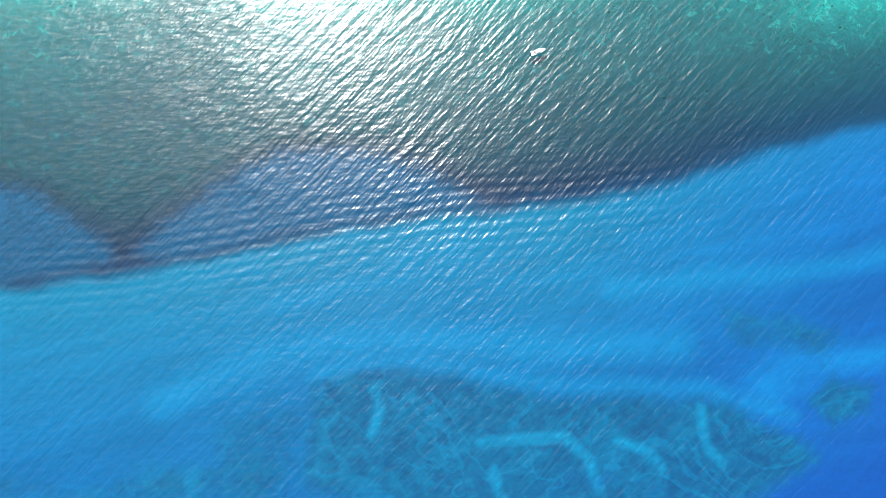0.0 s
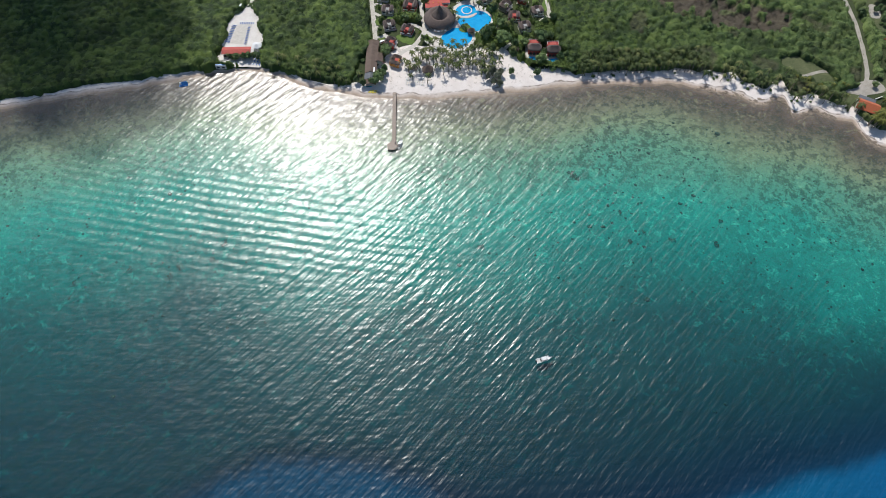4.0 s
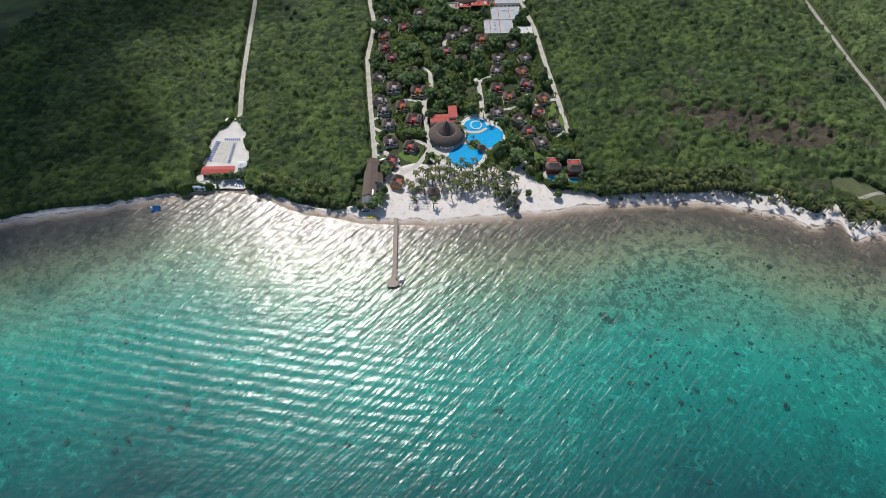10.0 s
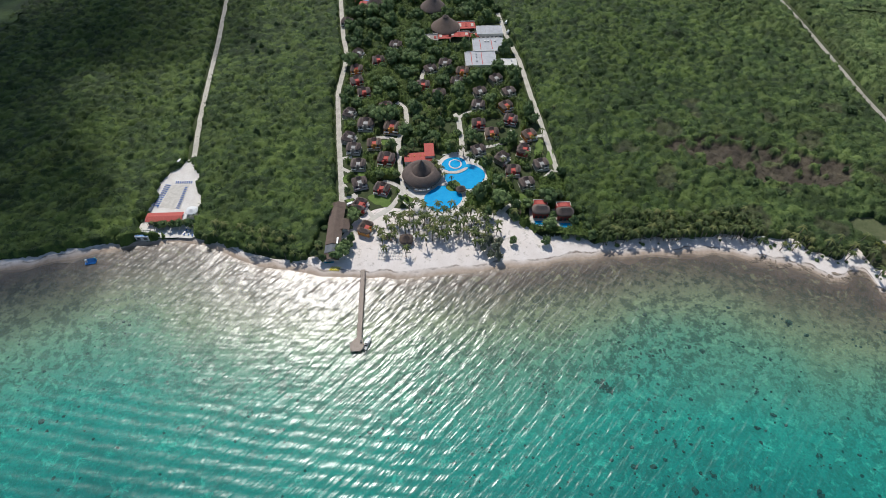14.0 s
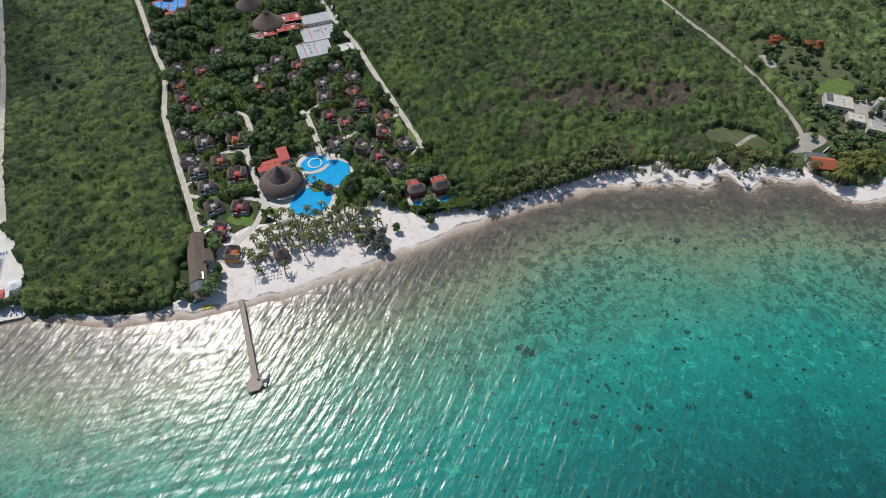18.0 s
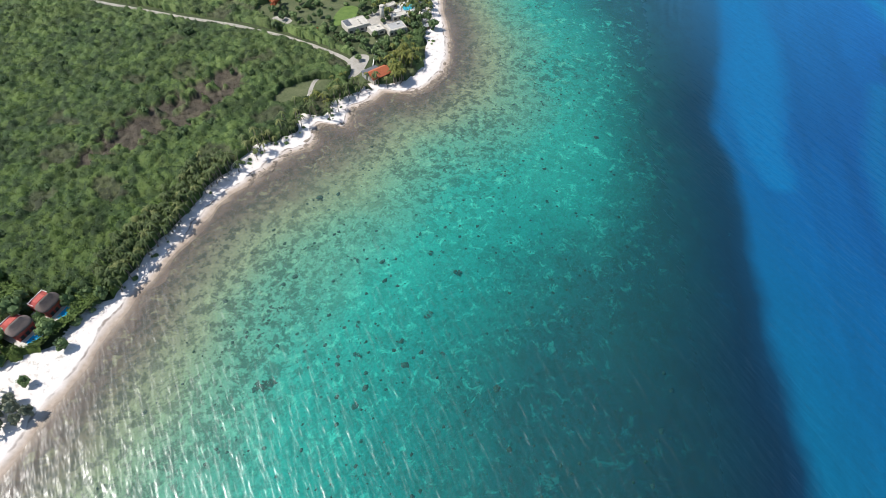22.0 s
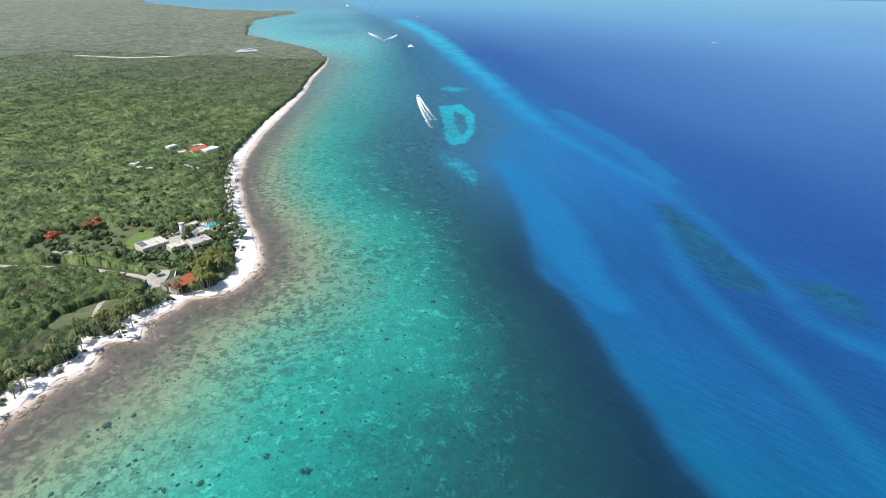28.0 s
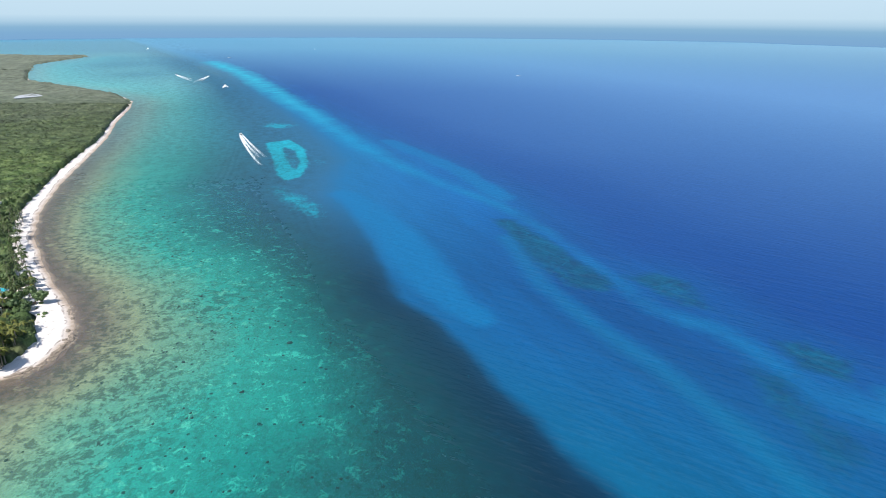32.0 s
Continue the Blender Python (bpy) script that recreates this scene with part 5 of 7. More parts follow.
def build_pool():
    p = thing("swimming_pool", at(0, 0, GZ), "large freeform resort pool of bright blue water", "pool")
    shapes = [
        plan((-5.4, 47), (-2, 41), (6, 39.4), (13, 45), (14.8, 52), (9, 58), (2, 58.5), (-3.6, 52)),
        plan((2.6, 68), (5.5, 60.4), (11, 57.6), (19, 58.4), (24.4, 66), (24.2, 72), (18.6, 76.4), (12, 76)),
        plan((0.4, 71.5), (0.6, 77.5), (5.3, 81), (11, 80.6), (13.5, 75), (8.3, 70)),
    ]
    for n, s in enumerate(shapes):
        loop = smooth_loop(s, 5)
        part("rim", slab(grown(loop, 0.7), 0.0, 0.16 - 0.02 * n), "plaster_white", p, "pale stone rim")
        part("water", slab(loop, 0.02, 0.21 + 0.015 * n), "pool", p, "bright blue rippled water")
    j = part("hot_tub_rim", rod(4.4, 0.3, (7.2 * K, 75.6 * K, 0.2), 32), "plaster_white", p, "white ring wall of the hot tub")
    part("water", rod(3.5, 0.06, (7.2 * K, 75.6 * K, 0.5), 32), "pool", j, "pale blue hot tub water")
    b = part("bridge", slab(smooth_loop([(x * K, y * K) for x, y in ((2.5, 69), (9, 70.5), (13.5, 74), (14.5, 73), (10, 68.6), (3, 67.6))], 4), 0.1, 0.5), "paving", p, "curved pale footbridge")
    part("islet", slab(smooth_loop([(x * K, y * K) for x, y in ((5, 57), (7, 62), (11, 62), (13, 58), (10, 55), (7, 55))], 4), 0.05, 0.42), "lawn", p, "planted green islet")
    part("weir", slab(smooth_loop([(x * K, y * K) for x, y in ((0.5, 59.2), (4.8, 60.2), (5.6, 58.8), (1.5, 57.6))], 3), 0.05, 0.36), "paving", p)
    return p


build_pool()
hut = thing("pool_bar", at(13.4, 55.2, GZ, 20), "thatched swim-up bar at the pool's edge", "bar")
part("counter", box((3.6, 2.6, 1.1)), "plaster_white", hut)
for sx in (-1, 1):
    for sy in (-1, 1):
        part("post", rod(0.12, 2.6, (2.1 * sx, 1.6 * sy, 0)), "wood", hut)
part("roof", hip_thatch(6.4, 5.4, 2.7, 2.4, ridge=0.3), "thatch", hut, "dark thatched hip roof", True)

# ---------------------------------------------------------------- seafront buildings by the jetty
sh = thing("dive_shop", at(-45.5, 15, GZ - 0.2, 10), "long low dive shop with weathered brown gabled roofs", "shop")
part("wall", box((7.2, 36, 3.2), (0, 0, 0)), "plaster_white", sh)
part("roof", gable(27, 8.2, 3.2, 2.0, 0, 3.5, turn=90), "thatch_brown", sh, "weathered brown shingle roof")
part("roof", gable(7.5, 6.8, 3.1, 1.6, 4.8, 5.0, turn=90), "thatch_brown", sh, "weathered brown side roof")
part("side_wall", box((5.2, 6.6, 3.1), (5.2, 5.0, 0)), "plaster_white", sh)
part("roof", gable(5.2, 8.6, 2.9, 1.4, 0, 20, turn=90), "thatch_brown", sh, "brown porch roof")
g = part("glass_roof", gable(6.5, 8.0, 3.0, 1.7, 0, -12.8, turn=90), "roof_dark", sh, "dark panelled roof")
part("skylight", box((1.0, 4.6, 0.1), (2.6, -8.0, 4.6)), "white_paint", g)
part("roof", gable(4.4, 8.4, 2.7, 1.4, 0, -18.6, turn=90), "thatch_brown", sh, "brown porch roof")
for y in (-13, -9, -5, -1, 3, 7, 11):
    part("door", box((0.1, 1.8, 2.1), (3.63, y, 0.1)), "dark_trim", sh)

for x, y, turn, lx, ly, h in ((-8.7, 16.5, 12, 8.2, 7.6, 3.8), (45.8, 46.5, 30, 4.6, 10.0, 2.2)):
    b = thing("beach_bar", at(x, y, GZ - 0.2, turn), "thatched beach bar standing on the sand", "bar", "beach bars")
    part("counter", box((lx * 0.6, ly * 0.5, 1.1)), "wood", b)
    for sx in (-1, 1):
        for sy in (-1, 1):
            part("post", rod(0.14, 2.6, (lx * 0.4 * sx, ly * 0.4 * sy, 0)), "wood", b)
    part("roof", hip_thatch(lx, ly, 2.6, h, ridge=0.22, seed=7), "thatch_brown", b, "peaked brown thatched roof", True)


def build_umbrella(m):
    u = thing("beach_umbrella", m, "round thatched sunshade on a wooden post", "sunshade", "thatched sunshades on the beach")
    part("pole", rod(0.08, 2.3), "wood", u)
    part("canopy", cone_thatch(1.5, 2.1, 1.0, n=14, sag=0.0), "thatch", u, "", True)
    return u


def build_lounger(m, cloth, label):
    u = thing("sun_lounger", m, label, "sun lounger", "sun loungers")
    part("frame", box((0.65, 1.9, 0.12), (0, 0, 0.22)), "white_paint", u)
    for sx in (-1, 1):
        for sy in (-1, 1):
            part("leg", box((0.07, 0.07, 0.24), (0.26 * sx, 0.8 * sy, 0)), "white_paint", u)
    bm = box((0.6, 1.3, 0.09), (0, -0.25, 0.34))
    part("mattress", bm, cloth, u)
    bm = box((0.6, 0.7, 0.09))
    bmesh.ops.transform(bm, matrix=Matrix.Translation((0, 0.62, 0.5)) @ Matrix.Rotation(radians(35), 4, "X"), verts=bm.verts)
    part("backrest", bm, cloth, u)
    return u


def sand_z(x, y):
    v = y * K - float(np.interp(x * K, SX, SY))
    return float(land_height(np.array([v]))[0])


shade = None
for cx, cy, n, sx, sy in ((-19, 15, 4, 4, 3), (-6, 29, 6, 7, 3), (5, 16, 6, 7, 4), (19, 18.5, 8, 6, 3.5), (30, 20, 7, 7, 4), (-14, 21, 3, 4, 3)):
    for i in range(n):
        x, y = cx + RNG.uniform(-sx, sx), cy + RNG.uniform(-sy, sy)
        m = at(x, y, sand_z(x, y) - 0.02, RNG.uniform(0, 360), RNG.uniform(0.65, 0.95))
        shade = copy_thing(shade, m) if shade else build_umbrella(m)
for x, y in ((-7.5, 44), (-8.5, 48), (-7, 52), (-4, 56.5), (-5, 40), (-1, 37.5), (4, 36.5), (10, 38), (15, 42), (17.5, 47), (18, 52), (20, 56), (25.5, 61), (27.5, 66), (27, 72), (23, 78), (17.5, 80), (-2.5, 74), (-3, 79), (1.5, 83.5), (7, 84)):
    x, y = x + RNG.uniform(-0.5, 0.5), y + RNG.uniform(-0.5, 0.5)
    copy_thing(shade, at(x, y, GZ + 0.02, RNG.uniform(0, 360), RNG.uniform(0.85, 1.1)))
white_bed = build_lounger(at(-21, 8, sand_z(-21, 8), 200), "plaster_white", "white sun lounger standing on pale sand")
for row in range(3):
    for i in range(9):
        x, y = -20.5 + i * 1.35 + RNG.uniform(-0.2, 0.2), 4.2 + row * 1.9 + i * 0.22 + RNG.uniform(-0.2, 0.2)
        copy_thing(white_bed, at(x, y, sand_z(x, y), 200 + RNG.uniform(-8, 8)))
for x, y, turn in ((-9.5, 46, 80), (-9, 50, 85), (-6, 54, 120), (-3, 38.5, 20), (2, 35.6, 5), (7.5, 36, -10), (13, 39.5, -35), (17, 44.5, -60), (19.5, 50, -80), (22.5, 58.5, -45), (27, 63.5, -75), (28, 69.5, -90), (25.5, 76, -120), (20, 79.8, -160), (-4, 76.5, 90), (-0.5, 82, 130)):
    copy_thing(white_bed, at(x, y, GZ + 0.02, turn))
    copy_thing(white_bed, at(x + 1.1, y + 0.5, GZ + 0.02, turn))
for i in range(14):
    x, y = 60 + i * 1.35, 31.0 + i * 0.28 + RNG.uniform(-0.8, 0.8)
    copy_thing(white_bed, at(x, y, sand_z(x, y), 195 + RNG.uniform(-8, 8)))
bench = thing("notice_bench", at(-6.5, 9.8, 1.0, 15), "long dark bench on the beach", "bench")
part("seat", box((3.6, 0.5, 0.1), (0, 0, 0.45)), "dark_trim", bench)
for x in (-1.5, 1.5):
    part("leg", box((0.12, 0.45, 0.45), (x, 0, 0)), "dark_trim", bench)

# ---------------------------------------------------------------- jetty and boats
jx0, jy0, jx1, jy1 = -26.2 * K, -4.0 * K, -18.4 * K, -42.0 * K
jlen = math.hypot(jx1 - jx0, jy1 - jy0)
jetty = thing("jetty", Matrix.Translation((jx0, jy0, 0)) @ Matrix.Rotation(math.atan2(jy1 - jy0, jx1 - jx0), 4, "Z"), "long narrow wooden jetty with weathered grey-brown deck on piles", "jetty")
plank = None
count = int(jlen / 0.32)
for i in range(count):
    if plank is None:
        plank = part("plank", box((0.29, 2.6, 0.07), (0, 0, 1.15)), "deck", jetty)
        p = plank
    else:
        p = plank.copy()
        scene.collection.objects.link(p)
        p.parent = jetty
    p.location = (i * 0.32, RNG.uniform(-0.05, 0.05), RNG.uniform(-0.01, 0.01))
for y in (-1.0, 1.0):
    part("beam", box((jlen, 0.16, 0.22), (jlen / 2, y, 0.92)), "wood", jetty)
for i in range(15):
    for y in (-1.25, 1.25):
        part("pile", rod(0.13, 4.2, (1.5 + i * (jlen - 2) / 14, y, -2.2)), "wood", jetty)
for i in range(18):
    part("rail_post", box((0.09, 0.09, 0.9), (1.0 + i * (jlen - 1.5) / 17, 1.28, 1.15)), "dark_trim", jetty)
part("rail", box((jlen, 0.06, 0.07), (jlen / 2, 1.28, 2.0)), "dark_trim", jetty)
head = part("head_deck", slab([(jlen - 1.5, -1.3), (jlen + 2.0, -4.6), (jlen + 6.2, -4.2), (jlen + 6.8, 1.0), (jlen + 3.4, 3.0), (jlen - 1.5, 1.3)], 1.0, 1.22), "deck", jetty, "angular deck at the jetty's head")
for x, y in ((2, -4.2), (6, -3.8), (6.4, 0.8), (3.2, 2.6)):
    part("pile", rod(0.16, 5.4, (jlen + x, y, -3.2)), "wood", head)
part("ladder", box((0.5, 0.12, 1.8), (jlen + 6.7, -1.2, -0.3)), "dark_trim", head)
part("bumper", box((5.2, 0.3, 0.5), (jlen + 6.6, -1.6, 0.6), 96), "dark_trim", head)
part("locker", box((1.3, 0.9, 0.9), (jlen + 1.2, 1.2, 1.22)), "dark_trim", head)


def hull(l, w, h, n=9):
    loops = []
    for i in range(n + 1):
        t = i / n
        x = l * (t - 0.5)
        b = w / 2 * (1.0 if t < 0.55 else max(0.04, math.cos((t - 0.55) / 0.45 * math.pi / 2) ** 0.75))
        s = h * (0.9 + 0.35 * t * t)
        loops.append([(x, -b, s), (x, -b * 0.92, s * 0.45), (x, -b * 0.4, -0.12 + 0.25 * max(0, t - 0.7)), (x, b * 0.4, -0.12 + 0.25 * max(0, t - 0.7)), (x, b * 0.92, s * 0.45), (x, b, s), (x, b * 0.82, s * 0.98), (x, b * 0.7, h * 0.45), (x, -b * 0.7, h * 0.45), (x, -b * 0.82, s * 0.98)])
    bm = rings(loops)
    bmesh.ops.recalc_face_normals(bm, faces=bm.faces)
    return bm


def build_boat(name, m, l, w, label, top=True, group=""):
    b = thing(name, m, label, "boat", group)
    hl = part("hull", hull(l, w, 0.9), "white_paint", b, "white hull", True)
    part("deck", box((l * 0.8, w * 0.66, 0.06), (-l * 0.05, 0, 0.45)), "roof_pale", hl)
    part("foredeck", box((l * 0.2, w * 0.55, 0.1), (l * 0.2, 0, 0.85), bevel=0.03), "white_paint", hl)
    for x in (-0.22, -0.06):
        part("seat", box((l * 0.06, w * 0.6, 0.4), (l * x, 0, 0.5), bevel=0.04), "dark_trim", b)
    c = part("console", box((l * 0.08, w * 0.3, 1.0), (l * 0.06, 0, 0.5), bevel=0.05), "white_paint", b)
    part("windscreen", box((0.06, w * 0.3, 0.4), (l * 0.1, 0, 1.5)), "dark_trim", c)
    for y in (-0.3, 0.3):
        o = part("outboard", box((0.6, 0.4, 0.9), (-l * 0.51, y, 0.5), bevel=0.08), "dark_trim", b)
        part("leg", box((0.16, 0.12, 0.9), (-l * 0.52, y, -0.4)), "dark_trim", o)
    if top:
        t = part("sunroof", box((l * 0.26, w * 0.72, 0.09), (-l * 0.02, 0, 2.25), bevel=0.03), "white_paint", b, "white canvas sunroof")
        for sx in (-1, 1):
            for sy in (-1, 1):
                part("strut", rod(0.035, 1.5, (l * (-0.02 + 0.11 * sx), w * 0.3 * sy, 0.75), 6), "roof_grey", t)
    return b


build_boat("motorboat", at(84.8, -159.6, 0, 28), 9.6, 2.9, "white open motorboat moored on dark teal water")
build_boat("dive_boat", at(-14.6, -42.5, 0, 80), 8.6, 2.9, "white dive boat tied up at the jetty head", True)
sb = build_boat("speedboat", at(770, 55, 0, 22), 15.0, 4.2, "white speedboat with a long foaming wake")
for x, y, turn, l in ((1530, 400, 30, 14), (1490, 313, 4, 14), (1300, 222, 15, 15), (2700, 930, 20, 17), (2650, 238, 10, 15), (1500, -410, 40, 15), (2120, 440, 140, 14)):
    copy_thing(sb, at(x, y, 0, turn, l / 15.0))
for bx, by, turn, length in ((770, 55, 20, 190), (1530, 400, 30, 190), (1490, 313, 4, 150), (1300, 222, 15, 45), (2700, 930, 20, 130)):
    bm = bmesh.new()
    for i in range(2600):
        t = RNG.random() ** 1.5
        streak = RNG.choice((-1.0, 0.15, 0.9, 1.0))
        x = -3 - length * t * (1.0 if streak > 0.5 else 0.8)
        o = streak * (1.3 + 4.2 * t ** 0.6) + RNG.gauss(0, 0.3 + 0.9 * t) - 0.035 * length * t * t
        l, w = RNG.uniform(1.6, 4.2) * (1.3 - t), RNG.uniform(0.16, 0.42) * (1.25 - t)
        v = [bm.verts.new((x + sx * l, o + sy * w, 0.1 + RNG.uniform(0, 0.08))) for sx, sy in ((-1, 0), (0, -1), (1, 0), (0, 1))]
        bm.faces.new(v)
    wk = thing("wake", at(bx, by, 0, turn), "white foam wake trailing behind a speedboat", "wake", "boat wakes", "stuff")
    part("foam", bm, "foam", wk)

# ---------------------------------------------------------------- beach club
club = thing("beach_club", at(-133.5, 9.5, GZ - 0.15, 12), "beach club with long salmon-red tiled roof and shaded terrace", "club building")
part("wall", box((23, 5.0, 3.4)), "plaster_white", club)
part("roof", gable(21, 6.4, 3.4, 0.9, -1.6, 0.4), "terracotta", club, "weathered salmon-red tiled roof")
for i in range(7):
    part("post", rod(0.12, 3.2, (-11.4 + i * 3.8, -3.9, 0)), "wood", club)
    part("door", box((2.2, 0.1, 2.2), (-10.5 + i * 3.4, -2.53, 0.1)), "dark_trim", club)
cabin = build_flat("boat_cabin", at(-141.5, -2.2, 1.0, 8), (8, 5.5, 3.2), "roof_pale", "small pale cabin with blue roof edge by the water", extras=[("blue_edge", (7.6, 0.8, 0.2), (0, -2.0, 3.35), "blue_vinyl")])
tent = thing("marquee", at(-123.5, 16.5, GZ, 8), "white peaked tent on the sandy clearing", "tent")
part("roof", hip_thatch(7.5, 7.0, 2.6, 1.8, ridge=0.1), "white_paint", tent, "white canvas", True)
for sx in (-1, 1):
    for sy in (-1, 1):
        part("post", rod(0.07, 2.6, (3.2 * sx, 3.0 * sy, 0)), "roof_grey", tent)
shed = thing("storage_tank", at(-148.5, 20, GZ, 8), "pale grey curved shed at the clearing's edge", "shed")
part("body", rings([[(4.5 * math.cos(a) * 0.5, y, 2.4 * math.sin(a)) for a in np.linspace(0, math.pi, 9)] for y in (-8, 8)]), "roof_grey", shed)
court = patch(plan((-143, 17.5), (-144, 34), (-134, 36), (-131.5, 18.5)), GZ + 0.06, "paving", "sand_court", "pale swept court between rows of loungers", "court", 1, 0.08)
blue_bed = build_lounger(at(-143.8, 18, GZ), "blue_fabric", "blue sun lounger beside the sandy court")
for i in range(11):
    for x0, dx in ((-144.3, -0.05), (-132.8, -0.22), (-145.7, -0.05)):
        copy_thing(blue_bed, at(x0 + dx * i, 18.5 + i * 1.5, GZ, 95 + RNG.uniform(-6, 6)))
for i in range(8):
    copy_thing(blue_bed, at(-142 + i * 1.2, 36.2 + i * 0.2, GZ, 10 + RNG.uniform(-6, 6)))
for i in range(12):
    copy_thing(blue_bed, at(-122 + (i % 4) * 2.2, 2.5 + (i // 4) * 2.4, GZ - 0.1, 190 + RNG.uniform(-8, 8)))


def build_car(m, label, paint):
    c = thing("van", m, label, "van", "parked vehicles")
    part("body", box((4.8, 1.9, 1.0), (0, 0, 0.45), bevel=0.15), paint, c)
    part("cabin", box((3.4, 1.75, 0.85), (-0.5, 0, 1.4), bevel=0.2), paint, c)
    part("windscreen", box((0.08, 1.5, 0.55), (1.22, 0, 1.55)), "dark_trim", c)
    for y in (-0.89, 0.89):
        part("side_window", box((2.6, 0.05, 0.45), (-0.5, y, 1.6)), "dark_trim", c)
    for x in (-1.5, 1.5):
        for y in (-0.9, 0.9):
            w = part("wheel", bmesh.new(), "dark_trim", c)
            bm = bmesh.new()
            bmesh.ops.create_cone(bm, cap_ends=True, segments=12, radius1=0.34, radius2=0.34, depth=0.24, matrix=Matrix.Translation((x, y, 0.34)) @ Matrix.Rotation(radians(90), 4, "X"))
            bm.to_mesh(w.data)
            bm.free()
    return c


van = build_car(at(-146.8, 52, GZ, 80), "white van parked on pale ground", "white_paint")
for x, y, turn in ((21.6, 224, 70), (24, 212, 72), (17, 215, 60), (19.5, 206, 75), (20.5, 201, 74), (-43, 36, 40)):
    copy_thing(van, at(x, y, GZ, turn))

raft = thing("inflatable_park", at(-161, -21, 0, 20), "blue and white inflatable water park afloat near shore", "inflatable")
part("base", box((6.2, 3.4, 0.6), (0, 0, 0), bevel=0.2), "blue_vinyl", raft)
part("slide", gable(3.4, 1.6, 0.5, 2.2, 0.6, 0.4), "blue_vinyl", raft, "blue slide")
part("tower", box((1.4, 1.4, 2.2), (-1.8, 0, 0.5), bevel=0.2), "white_paint", raft, "white climbing tower")
for x in (-2.6, 2.6):
    part("tube", rod(0.35, 1.6, (x, 1.2, 0.3), 10), "cyan_vinyl", raft)
kayak = None
for i in range(5):
    m = at(-42 + i * 1.0, -5.6 + i * 0.12, sand_z(-42, -5.6) + 0.05, 70 + RNG.uniform(-8, 8))
    if kayak is None:
        kayak = thing("kayak", m, "yellow plastic kayak lying on the sand", "kayak", "kayaks")
        part("hull", hull(3.2, 0.75, 0.3), "yellow_plastic", kayak, "", True)
        part("seat", box((0.6, 0.4, 0.1), (0, 0, 0.16)), "dark_trim", kayak)
    else:
        copy_thing(kayak, m)
for i in range(3):
    m = at(-45 + i * 1.1, -2.6 + i * 0.3, sand_z(-44, -2.6) + 0.05, 20 + RNG.uniform(-8, 8))
    b = thing("paddle_board", m, "turquoise paddle board lying on the sand", "paddle board", "paddle boards")
    part("board", slab(smooth_loop([(-1.6, 0), (-1.3, 0.4), (0, 0.45), (1.3, 0.36), (1.7, 0), (1.3, -0.36), (0, -0.45), (-1.3, -0.4)], 3), 0.0, 0.14), "cyan_vinyl", b)

# ---------------------------------------------------------------- houses on the eastern shore
h = thing("shore_house", at(264.5, 33.5, 1.2, -18, 1.3), "small white shore house with orange tiled roof", "house")
part("wall", box((9.5, 6.0, 3.2)), "plaster_cream", h)
part("roof", gable(10.6, 7.4, 3.4, 2.3), "orange_tile", h, "bright orange tiled roof")
part("porch_roof", box((9.0, 4.0, 0.2), (-1.0, 5.2, 3.0)), "roof_dark", h, "flat grey porch roof")
part("porch_wall", box((8.4, 3.6, 3.0), (-1.0, 5.0, 0)), "concrete", h)
for x in (-3, 0, 3):
    part("window", box((1.2, 0.1, 1.2), (x, -3.02, 1.1)), "dark_trim", h)
part("door", box((1.0, 0.1, 2.1), (1.5, -3.03, 0.05)), "wood", h)

build_flat("villa", at(301, 78.5, GZ, -28), (17, 13, 4.2), "roof_cream", "long cream villa with flat roof and dark solar panels", "villa",
           [("solar_panel", (4.2, 1.9, 0.12), (-5.5, 5.0 - 2.2 * i, 4.4), "roof_dark") for i in range(4)] + [("skylight", (1.2, 1.0, 0.5), (3.0, 2.5 - 3 * i, 4.3), "plaster_cream") for i in range(3)], plaster="plaster_cream")
build_flat("villa", at(311.5, 55.5, GZ, -30), (14, 11, 3.6), "concrete", "cream villa with sunken flat roof court", "villa", [("roof_edge", (13, 1.4, 0.5), (0, -4.4, 3.75), "roof_cream"), ("roof_edge", (1.6, 8, 0.5), (-5.6, 0.5, 3.75), "roof_cream"), ("hatch", (2.0, 1.4, 0.8), (3, 2, 3.75), "plaster_cream")], plaster="plaster_cream")
build_flat("villa", at(303.5, 64.5, GZ, -28), (10, 9, 3.4), "roof_cream", "small cream villa wing with flat roof", "villa", [("hatch", (1.6, 1.4, 0.7), (2, 1, 3.55), "plaster_cream")], plaster="plaster_cream")
build_flat("villa", at(325, 63, GZ, -30), (11, 6, 3.0), "roof_cream", "low cream pavilion beside the tower", "villa", plaster="plaster_cream")
build_flat("villa", at(333, 75, GZ, -20), (9, 5, 2.8), "roof_cream", "low cream bath house by the pool", "villa", plaster="plaster_cream")
tw = thing("water_tower", at(317.5, 70, GZ), "tall round cream water tower", "tower")
part("shaft", rod(1.7, 11.0, n=24, top=1.6), "plaster_cream", tw, "", True)
part("cap", rod(1.8, 0.5, (0, 0, 11.0), 24), "plaster_cream", tw)
part("hatch", box((0.9, 0.1, 2.0), (0, -1.68, 0)), "dark_trim", tw)
vp = thing("villa_pool", at(340, 66, GZ, -15), "pale turquoise pool on a white terrace", "pool")
part("terrace", slab(smooth_loop([(-13, -4), (-6, -8), (5, -7), (12, -1), (10, 7), (0, 8), (-10, 5)], 4), 0.0, 0.2), "roof_pale", vp)
part("water", slab(smooth_loop([(-5, -2), (-1, -4), (4, -3), (5, 1), (2, 4), (-3, 3)], 4), 0.1, 0.26), "cyan_vinyl", vp, "pale turquoise water")
wl = thing("garden_wall", at(283, 50, GZ, 32), "low grey garden wall in dry grass", "wall")
